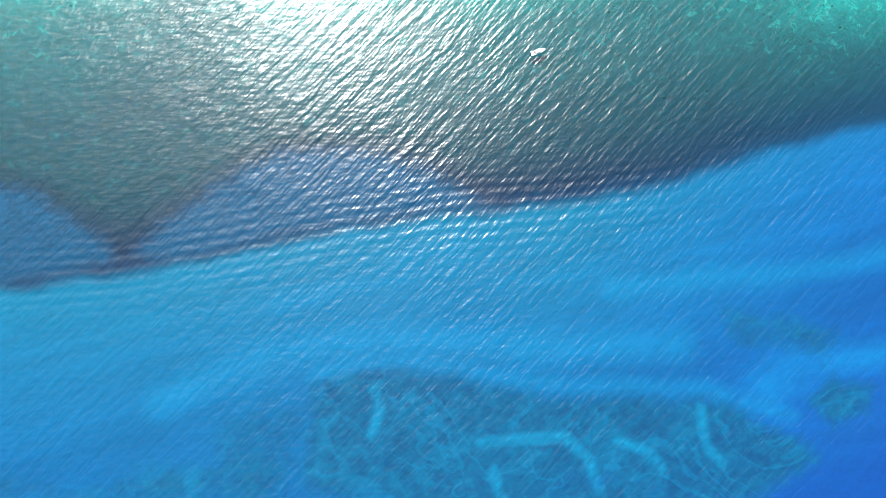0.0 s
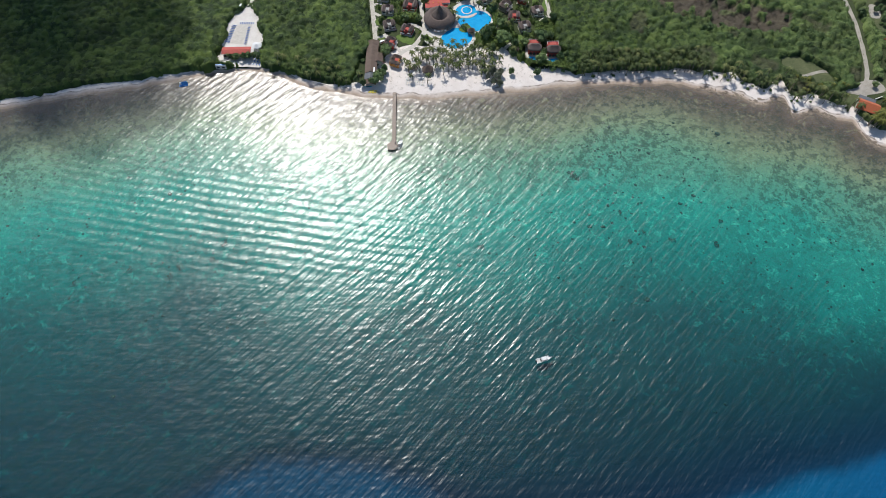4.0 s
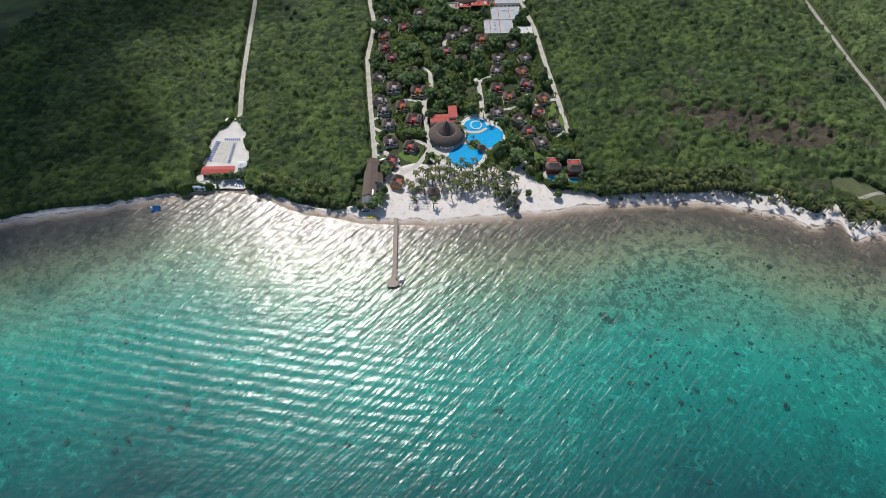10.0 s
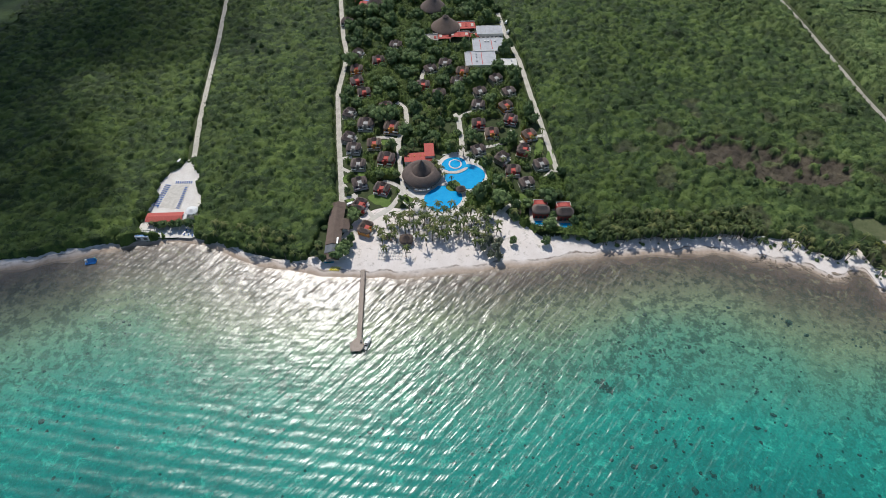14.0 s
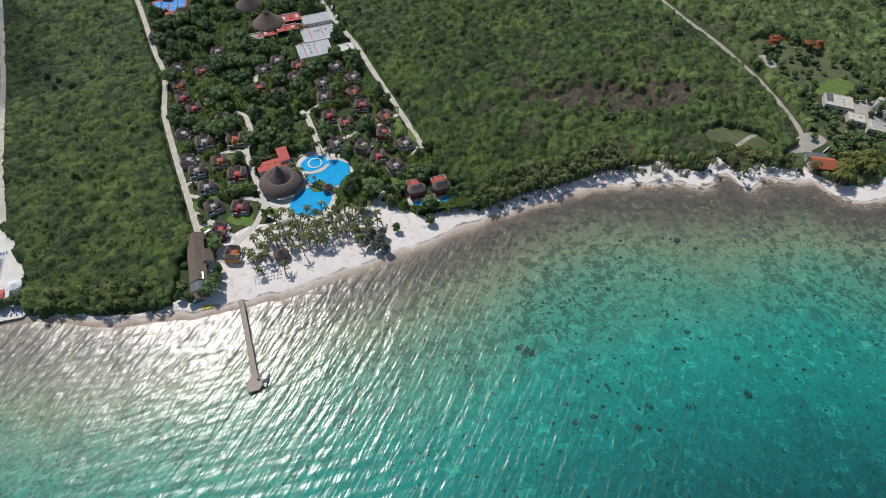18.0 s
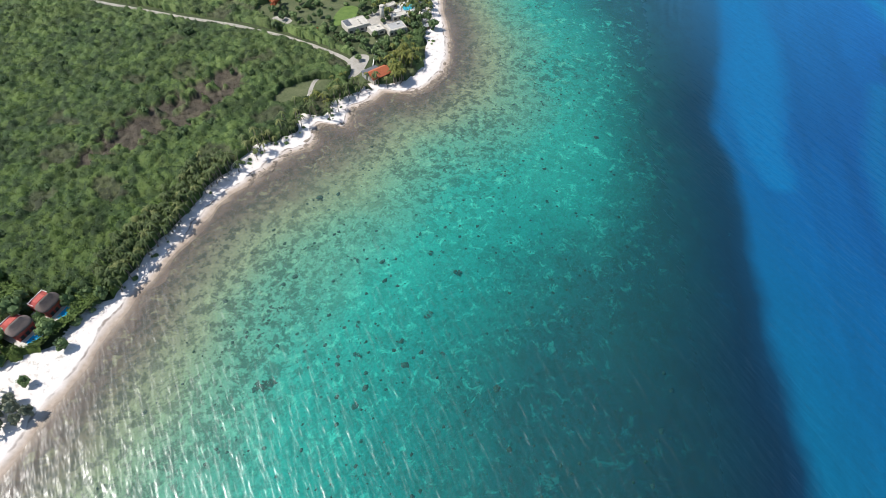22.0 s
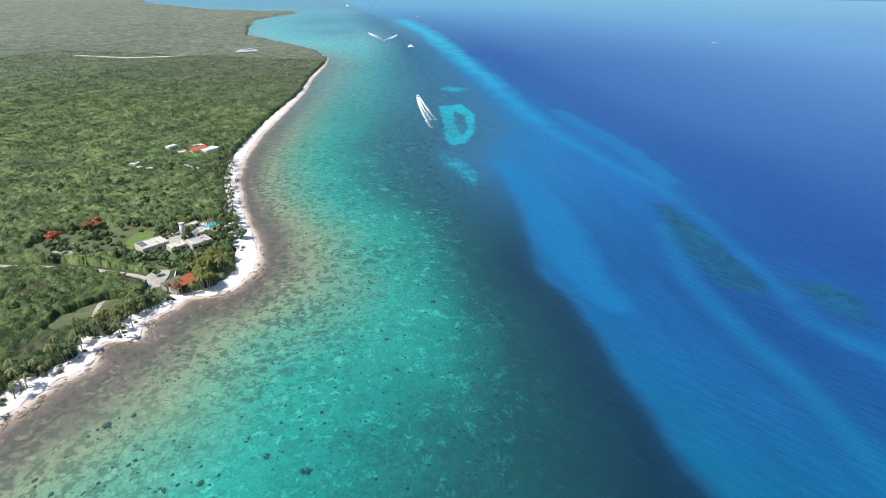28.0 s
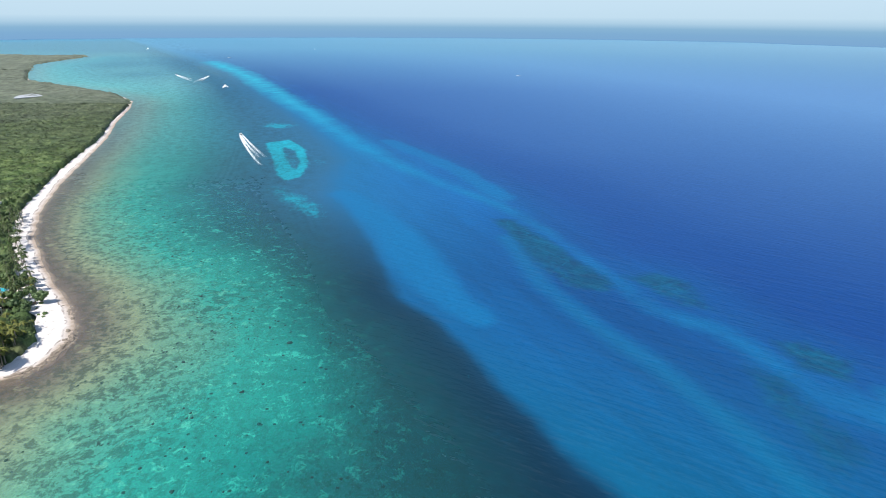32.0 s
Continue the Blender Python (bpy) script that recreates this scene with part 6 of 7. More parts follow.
part("run", box((30, 0.4, 1.0)), "concrete", wl)
part("coping", box((30.2, 0.6, 0.12), (0, 0, 1.0)), "roof_pale", wl)
rm = thing("boat_ramp", at(323, 42, 1.3, -25), "weathered grey boat shed on the sand", "shed")
part("wall", box((8, 2.6, 1.8)), "wood", rm)
part("roof", gable(8, 2.8, 1.8, 0.8), "roof_grey", rm)

for x, y, turn, l, w, hh, roof, lab in ((478, 158, -20, 16, 11, 6.5, "roof_pale", "white two-storey seaside house with flat roof"), (475, 168, -20, 18, 12, 5.0, "orange_tile", "white seaside house with orange tiled roof"), (469, 178, -20, 8, 6, 4.5, "roof_pale", "low white annex of a seaside house"), (488, 176, -20, 10, 7, 5.0, "roof_pale", "white garage block behind a seaside house"), (478, 196, -15, 10, 6, 6.0, "roof_pale", "pale house half hidden in the woods"), (426, 191, 10, 8, 6, 6.5, "roof_pale", "small pale hut in the woods")):
    if roof == "orange_tile":
        b = thing("seaside_house", at(x, y, GZ, turn), lab, "house")
        part("wall", box((l, w, hh)), "plaster_white", b)
        part("roof", gable(l, w, hh, 2.2), "orange_tile", b, "orange tiled roof")
        for i in (-1, 0, 1):
            part("window", box((1.4, 0.1, 1.3), (i * 5, -w / 2 - 0.02, 2.0)), "dark_trim", b)
    else:
        build_flat("seaside_house", at(x, y, GZ, turn), (l, w, hh * 0.8), roof, lab, "house")

# ---------------------------------------------------------------- trees


def palm_meshes(seed, mat):
    r = random.Random(seed)
    h = r.uniform(7.0, 9.5)
    lean, ang = r.uniform(0.4, 1.8), r.uniform(0, 6.28)
    loops = []
    for i in range(7):
        t = i / 6
        cx, cy = lean * t * t * math.cos(ang), lean * t * t * math.sin(ang)
        rad = 0.26 - 0.13 * t + (0.14 if i == 0 else 0)
        loops.append([(cx + rad * math.cos(a), cy + rad * math.sin(a), h * t) for a in np.linspace(0, 2 * math.pi, 7)[:-1]])
    trunk = rings(loops)
    tx, ty = lean * math.cos(ang), lean * math.sin(ang)
    bm = bmesh.new()
    n = r.randint(13, 16)
    for f in range(n):
        a = 2 * math.pi * f / n * 1.618 * 2 + r.uniform(-0.2, 0.2)
        rise = r.uniform(-0.35, 0.9)
        length = r.uniform(2.7, 3.6)
        prev = None
        for i in range(8):
            t = i / 7
            d = length * t
            z = h + 0.05 + d * rise * (1 - t) - 1.9 * t * t - (0.5 if rise < 0 else 0) * t
            w = 0.34 * math.sin(math.pi * min(1, t * 0.9 + 0.12)) * (0.7 + 0.6 * (i % 2))
            px, py = tx + d * math.cos(a), ty + d * math.sin(a)
            q = (-math.sin(a), math.cos(a))
            row = [bm.verts.new((px + q[0] * w, py + q[1] * w, z - 0.45 * w)), bm.verts.new((px, py, z)), bm.verts.new((px - q[0] * w, py - q[1] * w, z - 0.45 * w))]
            if prev:
                bm.faces.new((prev[0], prev[1], row[1], row[0]))
                bm.faces.new((prev[1], prev[2], row[2], row[1]))
            prev = row
    return trunk, bm


def build_palm(seed, m, gold=False):
    tree = thing("palm_tree", m, "coconut palm with golden-green drooping fronds" if gold else "tall coconut palm with a slender grey trunk", "palm tree", "coconut palms")
    trunk, crown = palm_meshes(seed, None)
    part("trunk", trunk, "bark", tree, "", True)
    part("crown", crown, "palm_leaf_gold" if gold else "palm_leaf", tree)
    return tree


def leafy_crown(seed, rx, rz, z0, leaves):
    """Lumpy clumps of foliage with gaps between, and sprays of leaves over them."""
    r = np.random.default_rng(seed)
    verts, faces = [], []
    ico = bmesh.new()
    bmesh.ops.create_icosphere(ico, subdivisions=1, radius=1.0)
    iv = np.array([v.co[:] for v in ico.verts])
    jf = [[v.index for v in f.verts] for f in ico.faces]
    ico.free()
    centres = []
    for i in range(8):
        a, d = 2.4 * i + r.uniform(-0.3, 0.3), rx * (0.0 if i == 0 else r.uniform(0.35, 0.68))
        c = np.array([d * math.cos(a), d * math.sin(a), z0 + rz * (0.75 if i == 0 else r.uniform(0.15, 0.6))])
        s = np.array([rx, rx, rz]) * r.uniform(0.36, 0.52)
        centres.append((c, s))
        base = len(verts) * 0 + sum(len(v) for v in verts)
        verts.append(iv * s * r.uniform(0.72, 1.15, (len(iv), 1)) + c)
        faces += [[k + base for k in f] for f in jf]
    me_v = np.concatenate(verts)
    q = []
    for _ in range(leaves):
        c, s = centres[r.integers(len(centres))]
        n = r.normal(0, 1, 3)
        n /= np.linalg.norm(n)
        n[2] = abs(n[2]) * 0.9 + n[2] * 0.1
        p = c + n * s * r.uniform(0.85, 1.2)
        a = r.normal(0, 1, 3)
        a /= np.linalg.norm(a)
        b = np.cross(a, n + r.normal(0, 0.5, 3))
        b /= np.linalg.norm(b) + 1e-6
        w = r.uniform(0.22, 0.5)
        q += [p - a * w, p + b * w * 0.6, p + a * w, p - b * w * 0.6]
    base = len(me_v)
    me_v = np.concatenate([me_v, np.array(q)])
    bm = bmesh.new()
    vs = [bm.verts.new(v) for v in me_v]
    for f in faces:
        bm.faces.new([vs[k] for k in f])
    for i in range(leaves):
        bm.faces.new(vs[base + 4 * i : base + 4 * i + 4])
    return bm


def build_tree(seed, m, rx, rz, z0, mat="leaf", name="tree", label="broadleaf tree with a dense dark green crown", category="tree", group="broadleaf trees of the resort", leaves=260):
    t = thing(name, m, label, category, group)
    r = random.Random(seed)
    trunk = rings([[(rad * math.cos(a), rad * math.sin(a), z) for a in np.linspace(0, 2 * math.pi, 7)[:-1]] for rad, z in ((0.34, -0.2), (0.22, 0.8), (0.18, z0 + rz * 0.3))])
    for i in range(4):
        a = i * 1.57 + r.uniform(-0.4, 0.4)
        end = (rx * 0.5 * math.cos(a), rx * 0.5 * math.sin(a), z0 + rz * 0.45)
        start = (0, 0, z0 * 0.6)
        loops = []
        for f, rad in ((0, 0.13), (1, 0.05)):
            c = [start[k] + (end[k] - start[k]) * f for k in range(3)]
            loops.append([(c[0] + rad * math.cos(b), c[1] + rad * math.sin(b), c[2]) for b in np.linspace(0, 2 * math.pi, 6)[:-1]])
        rings(loops, True, trunk)
    part("trunk", trunk, "bark", t)
    part("crown", leafy_crown(seed, rx, rz, z0, leaves), mat, t)
    return t


BUILT = [(x * K, y * K, 8.2) for x, y, _, _ in SPOTS] + [(x * K, y * K, 7.0) for x, y, _, _ in FAR_SPOTS]
BUILT += [(-9.3 * K, 60.5 * K, 14.5), (-12 * K, 76 * K, 10), (-4 * K, 80 * K, 8), (5 * K, 49 * K, 14), (14 * K, 67 * K, 14.5), (7 * K, 76 * K, 11), (-20 * K, 207 * K, 11), (-33 * K, 231 * K, 10), (11 * K, 207 * K, 13), (12 * K, 190 * K, 13), (9 * K, 174 * K, 13), (28 * K, 173 * K, 8), (-3 * K, 207 * K, 8), (-7 * K, 195 * K, 8), (-20 * K, 193 * K, 5)]
BUILT += [(-8 * K, 212 * K, 10), (-11 * K, 200 * K, 9), (-25 * K, 194 * K, 8), (12 * K, 216 * K, 8), (-14 * K, 196 * K, 8)]
BUILT += [(-75 * K, 227 * K, 9), (-86 * K, 228 * K, 6), (-80 * K, 243 * K, 12), (-97 * K, 243 * K, 12), (-45.5 * K, 26 * K, 7), (-45.5 * K, 14 * K, 7), (-44 * K, 2 * K, 7), (57 * K, 45 * K, 9), (69.5 * K, 45.5 * K, 9), (-98 * K, 266 * K, 9), (-8.7 * K, 16.5 * K, 5)]
BX, BY, BR = (np.array(c) for c in zip(*BUILT))


def clear_of(x, y, r):
    if (np.hypot(BX - x, BY - y) < BR + r * 0.3).any():
        return False
    px, py = np.array([x]), np.array([y])
    for line, width in PATHS + list(ROADS.values()):
        if to_line(px, py, line)[0][0] < width / 2 + r * 0.5:
            return False
    return True


kinds = [build_tree(100 + i, at(-55 + 3.0 * i, 108 + 1.3 * i, GZ), rx, rz, z0) for i, (rx, rz, z0) in enumerate(((3.4, 3.6, 2.4), (2.8, 3.0, 2.0), (4.0, 4.2, 2.8), (2.3, 3.4, 1.8), (3.0, 4.6, 2.6)))]
made, tries = [], 0
LAWNS = [(-29, 43, 8), (53, 96, 6), (13, 112, 5), (60, 90, 4), (-35, 87, 4), (36, 55, 4)]
while len(made) < 205 and tries < 14000:
    tries += 1
    x, y = RNG.uniform(-108, 66) * K, RNG.uniform(36, 262) * K
    r = RNG.uniform(3.0, 5.4)
    if y / K < 36 + 8 * RNG.random() and -38 < x / K < 48:
        continue
    if not inside(np.array([x]), np.array([y]), RESORT)[0] or not clear_of(x, y, r):
        continue
    if any(math.hypot(x - a, y - b) < (r + c) * 0.58 for a, b, c in made) or any(math.hypot(x / K - a, y / K - b) < c for a, b, c in LAWNS):
        continue
    made.append((x, y, r))
    copy_thing(kinds[len(made) % 5], Matrix.Translation((x, y, GZ)) @ Matrix.Rotation(RNG.uniform(0, 6.28), 4, "Z") @ Matrix.Scale(r / 3.1, 4))


def build_grove():
    """Closed foliage in the gaps between the bungalows."""
    step = 1.3
    gx, gy = np.meshgrid(np.arange(-128, 100, step), np.arange(38, 310, step), indexing="ij")
    jx, jy = gx + (hashed(gx, gy, 1) - 0.5) * step * 0.7, gy + (hashed(gx, gy, 2) - 0.5) * step * 0.7
    w = inside(jx, jy, RESORT) & (wobble(jx, jy, 9, 91) + 0.35 * wobble(jx, jy, 3, 92) > 0.56 - 0.24 * (jy > 140))
    w &= (jy > 52) | (jx > 55)
    for x, y, r in BUILT:
        w &= np.hypot(jx - x, jy - y) > r + 0.6
    for x, y, r in LAWNS:
        w &= np.hypot(jx / K - x, jy / K - y) > r
    for line, width in PATHS + list(ROADS.values()):
        w &= to_line(jx, jy, line)[0] > width / 2 + 2.4
    z, tint, dry = canopy_at(jx, jy, 0.9)
    z = np.where(w, 0.85 * z + 1.2, 0.9)
    faces = lattice(*gx.shape)
    faces = faces[w.ravel()[faces].any(1)]
    used, back = np.unique(faces, return_inverse=True)
    verts = np.stack([jx, jy, z], -1).reshape(-1, 3)[used]
    me = mesh_from("grove", verts, back.reshape(-1, 4), M["canopy"])
    field(me, "tint", 0.5 + 0.75 * tint.ravel()[used])
    field(me, "dry", 0 * dry.ravel()[used])
    tagged(new("garden_grove", me), "dense dark green garden trees between bungalows", "trees", kind="stuff")
    # sprays of leaves over the clipped and wild crowns
    rng = np.random.default_rng(15)
    ok = np.flatnonzero(verts[:, 2] > 2.0)
    pick = rng.choice(ok, 90000)
    c = verts[pick] + rng.normal(0, 0.7, (len(pick), 3)) * (1, 1, 0.6) + (0, 0, 0.15)
    a = rng.normal(0, 1, (len(pick), 3)) * (1, 1, 0.6)
    a /= np.linalg.norm(a, axis=1)[:, None]
    b = np.cross(a, rng.normal(0, 1, (len(pick), 3)) * (0.5, 0.5, 1.0) + (0, 0, 0.5))
    b /= np.linalg.norm(b, axis=1)[:, None]
    size = rng.uniform(0.25, 0.6, (len(pick), 1))
    q = np.stack([c - a * size, c + b * size * 0.6, c + a * size, c - b * size * 0.6], 1).reshape(-1, 3)
    me = mesh_from("leaves", q, np.arange(len(q)).reshape(-1, 4), M["canopy"])
    field(me, "tint", np.repeat(rng.uniform(0.3, 1.25, len(pick)), 4))
    field(me, "dry", np.zeros(len(q)))
    tagged(new("garden_leaves", me), "loose leaf sprays of the garden trees", "foliage", kind="stuff")


build_grove()
# lower thickets close the gaps between the trees and along the shop
bush = build_tree(200, at(-50, 30, GZ - 0.5), 2.4, 2.2, 0.3, name="shrub", label="round dark green shrub", category="shrub", group="shrubs", leaves=160)
n = tries = 0
while n < 200 and tries < 9000:
    tries += 1
    x, y = RNG.uniform(-106, 88) * K, RNG.uniform(-2, 258) * K
    if not inside(np.array([x]), np.array([y]), RESORT)[0] or not clear_of(x, y, 1.6) or any(math.hypot(x / K - a, y / K - b) < c for a, b, c in LAWNS):
        continue
    if y / K < 40 and -40 < x / K < 46 and not (-34 > x / K):
        continue
    if y / K < 40 and 34 < x / K < 62 or sand_z(x / K, y / K) < 1.28:
        continue
    n += 1
    copy_thing(bush, Matrix.Translation((x, y, GZ - 0.4)) @ Matrix.Rotation(RNG.uniform(0, 6.28), 4, "Z") @ Matrix.Scale(RNG.uniform(0.6, 1.35), 4))
for x, y, s in ((-42, 0, 1.6), (-38.5, 2, 1.7), (-36, 7, 1.3), (-47, -2, 1.5), (-52, 0, 1.5), (-38, 26, 1.5), (-36, 12, 1.2), (-40, 30, 1.3), (47.5, 33, 0.0), (44.8, 24.5, 1.1), (62, 38, 1.4), (61, 26.5, 1.5), (63.5, 44, 1.6), (50, 50, 1.5), (74, 41, 1.5), (78, 44, 1.7), (84, 34, 1.4), (81, 39, 1.6)):
    if s:
        copy_thing(kinds[int(x) % 5], at(x, y, sand_z(x, y) - 0.1, RNG.uniform(0, 360), s * 0.75))

palms = [build_palm(300 + i, at(-14 + 5 * i, 24 - 0.4 * i, sand_z(-14 + 5 * i, 24))) for i in range(5)]
spots, fringe = [], []
tries = 0
GROVES = [((-22, 40), (13, 40), 84, 2.4), ((88, 168), (0, 0), 190, 1.7), ((-9, 20), (60, 90), 12, 2.5), ((170, 262), (0, 0), 55, 2.2), ((-110, -48), (0, 0), 26, 2.2), ((-38, 60), (60, 130), 26, 4.0), ((330, 470), (0, 0), 85, 2.6)]
for (xa, xb), (ya, yb), n, gap in GROVES:
    k = tries = 0
    while k < n and tries < 3000:
        tries += 1
        x = RNG.uniform(xa, xb)
        w = float(np.interp(x * K, [p[0] for p in SANDW], [p[1] for p in SANDW])) / K
        s = float(np.interp(x * K, SX, SY)) / K
        if yb:
            y = RNG.uniform(ya, yb)
        else:
            y = s + w * RNG.uniform(0.75 if x < 165 else 0.5, 1.0) + RNG.random() ** 1.6 * (14 if x < 170 or x > 330 else 7)
        if xa == -22 and (y < 12 + 0.28 * (x + 10) + 3 * RNG.random() or y > 41 + 0.1 * x or math.hypot(x - 41, y - 36) < 9 or (x < -12 and y > 30)):
            continue
        if any(math.hypot(x - a, y - b) < gap for a, b in spots) or (np.hypot(BX - x * K, BY - y * K) < BR * 0.8).any():
            continue
        spots.append((x, y))
        k += 1
        m = at(x, y, sand_z(x, y) - 0.1, RNG.uniform(0, 360), RNG.uniform(0.75, 1.15))
        if xa > 80 and k > 70 or xa == 330:
            fringe.append((k % 5, m))
        else:
            copy_thing(palms[k % 5], m)


def joined(name, model, items, label, category):
    """Many copies of the parts of some models, in one object."""
    holder = thing(name, Matrix.Identity(4), label, category, "", "stuff")
    for which in ("trunk", "crown"):
        vs, fs, base = [], [], 0
        for k, m in items:
            me = [c for c in model[k].children if c.name.startswith(which)][0].data
            co = np.empty(len(me.vertices) * 3, np.float32)
            me.vertices.foreach_get("co", co)
            mat = np.array(m)
            vs.append(co.reshape(-1, 3) @ mat[:3, :3].T + mat[:3, 3])
            fs += [[v + base for v in p.vertices] for p in me.polygons]
            base += len(me.vertices)
        me2 = bpy.data.meshes.new(which)
        me2.from_pydata(np.concatenate(vs).tolist(), [], fs)
        me2.materials.append(me.materials[0])
        ob = new(which, me2)
        ob.parent = holder


joined("palm_belt", palms, fringe, "dense belt of coconut palms behind the beach", "palm trees")
for x, y in ((-14, 26), (-20, 12), (-17, 8.5), (-7, 7), (-24, 20), (33, 38), (36, 33), (44, 40), (26, 40), (28, 24), (30, 18), (33, 22), (26, 19)):
    copy_thing(palms[int(x) % 5], at(x, y, sand_z(x, y) - 0.1, RNG.uniform(0, 360), RNG.uniform(0.85, 1.15)))
feathery = [build_tree(600 + i, at(x, y, sand_z(x, y) - 0.1), 3.0, 6.0, 2.6, "needle_leaf", "casuarina_tree", "tall feathery grey-green casuarina tree on the sand", "tree", "casuarinas on the beach", 420) for i, (x, y) in enumerate(((36.5, 17.5), (33, 21)))]
for k, (x, y, size) in enumerate(((38.5, 13, 0.85), (34.5, 14, 0.75), (30.5, 17, 0.7), (37.5, 22, 0.8), (31, 24, 0.75))):
    copy_thing(feathery[k % 2], at(x, y, sand_z(x, y) - 0.1, RNG.uniform(0, 360), size))
for x, y in ((8.2, 58.5), (9.6, 57.2), (7.0, 60.0)):
    copy_thing(bush, at(x, y, GZ + 0.2, 0, 0.7))
    copy_thing(palms[int(x) % 5], at(x + 0.6, y + 0.4, GZ + 0.2, 40 * x, 0.6))
for i in range(85):
    x = RNG.choice((RNG.uniform(90, 262), RNG.uniform(165, 245), RNG.uniform(305, 420)))
    w = float(np.interp(x * K, [p[0] for p in SANDW], [p[1] for p in SANDW])) / K
    y = float(np.interp(x * K, SX, SY)) / K + w * RNG.uniform(0.55, 1.02)
    copy_thing(bush, at(x, y, sand_z(x, y) - 0.25, RNG.uniform(0, 360), RNG.uniform(0.25, 0.6)))
grove = []
golds = [build_palm(400 + i, at(284 + 4 * i, 36 - i, 1.5), True) for i in range(3)]
k = tries = 0
spots = []
while k < 60 and tries < 3000:
    tries += 1
    x, y = RNG.choice(((RNG.uniform(272, 306), RNG.uniform(22, 46)), (RNG.uniform(222, 258), RNG.uniform(38, 52)), (RNG.uniform(318, 346), RNG.uniform(46, 82))))
    if sand_z(x, y) < 1.2 or any(math.hypot(x - a, y - b) < 2.2 for a, b in spots) or math.hypot(x - 264, y - 33) < 12:
        continue
    spots.append((x, y))
    k += 1
    grove.append((k % 3, at(x, y, sand_z(x, y) - 0.1, RNG.uniform(0, 360), RNG.uniform(0.6, 0.95))))
for i in range(46):
    x = RNG.uniform(264, 292)
    y = RNG.uniform(19, 31) + (x - 264) * 0.18
    if sand_z(x, y) > 0.9 and math.hypot(x - 262, y - 33) > 8:
        grove.append((i % 3, at(x, y, sand_z(x, y) + 0.6, RNG.uniform(0, 360), RNG.uniform(0.9, 1.25))))
joined("golden_palm_grove", golds, grove, "yellow-green coconut palms growing along the beach", "palms")
for i in range(40):
    x, y = RNG.choice(((RNG.uniform(306, 334), RNG.uniform(36, 56)), (RNG.uniform(334, 352), RNG.uniform(48, 70))))
    if sand_z(x, y) > 1.2 and all(math.hypot(x - a, y - b) > c * 0.9 for a, b, c in ((311.5, 55.5, 9), (325, 63, 6), (333, 75, 5), (340, 66, 9), (323, 42, 5))):
        copy_thing((kinds + [bush])[i % 6], at(x, y, sand_z(x, y), RNG.uniform(0, 360), RNG.uniform(0.7, 1.05)))
for i in range(9):
    x, y = -139 + i * 2.6, 4.2 + i * 0.5 + RNG.uniform(-0.6, 0.6)
    copy_thing((kinds[i % 5] if i % 3 else palms[i % 5]), at(x, y, sand_z(x, y) + 0.2, RNG.uniform(0, 360), RNG.uniform(0.6, 0.95)))
for i in range(34):
    (ax, ay), (bx, by) = RNG.choice(list(zip(CLUB, CLUB[1:] + CLUB[:1]))[:9])
    f = RNG.random()
    x, y = (ax + (bx - ax) * f) / K + RNG.uniform(-1.2, 1.2), (ay + (by - ay) * f) / K + RNG.uniform(-1.2, 1.2)
    if sand_z(x, y) > 1.25:
        copy_thing(bush, at(x, y, GZ - 0.4, RNG.uniform(0, 360), RNG.uniform(0.4, 1.1)))
table = None
for i in range(26):
    x, y = -136 + (i % 13) * 1.5, 1.0 + (i % 13) * 0.22 + (i // 13) * 1.7 + RNG.uniform(-0.4, 0.4)
    m = at(x, y, sand_z(x, y) + 0.25, RNG.uniform(0, 90))
    if table is None:
        table = thing("cafe_table", m, "white plastic table on the club's shaded sand", "table", "white tables of the beach club")
        part("tabletop", box((1.1, 1.1, 0.06), (0, 0, 0.7), bevel=0.02), "white_paint", table)
        for sx in (-1, 1):
            for sy in (-1, 1):
                part("leg", box((0.06, 0.06, 0.7), (0.45 * sx, 0.45 * sy, 0)), "white_paint", table)
    else:
        copy_thing(table, m)
# trees round the white villas and the shore houses
k = tries = 0
spots = []
VB = ((301, 78.5, 10), (311.5, 55.5, 9), (303.5, 64.5, 6), (325, 63, 6), (333, 75, 5), (317.5, 70, 3), (340, 66, 11), (264.5, 32, 13), (308, 94, 9), (478, 160, 7), (475, 168, 8), (469, 178, 6), (488, 176, 5))
while k < 95 and tries < 7000:
    tries += 1
    if k < 80:
        x, y = RNG.uniform(252, 350), RNG.uniform(34, 106)
    else:
        x, y = RNG.uniform(462, 502), RNG.uniform(146, 182)
    px, py = np.array([x * K]), np.array([y * K])
    if not (inside(px, py, VILLAS)[0] or inside(px, py, HOUSES)[0]) or sand_z(x, y) < 1.35 or any(math.hypot(x - a, y - b) < c for a, b, c in VB) or any(math.hypot(x - a, y - b) < 2.6 for a, b in spots) or to_line(px, py, ROADS["villa"][0])[0][0] < 4:
        continue
    spots.append((x, y))
    k += 1
    copy_thing((kinds + [bush, bush])[k % 7], at(x, y, GZ - 0.2, RNG.uniform(0, 360), RNG.uniform(0.55, 1.0)))
k = 0
while k < 48:
    x, y = RNG.uniform(270, 350), RNG.uniform(80, 170)
    if inside(np.array([x * K]), np.array([y * K]), GARDEN)[0] and not inside(np.array([x * K]), np.array([y * K]), VILLAS)[0]:
        k += 1
        copy_thing((kinds + [bush, bush, bush])[k % 8], at(x, y, GZ - 0.2, RNG.uniform(0, 360), RNG.uniform(0.5, 1.0)))
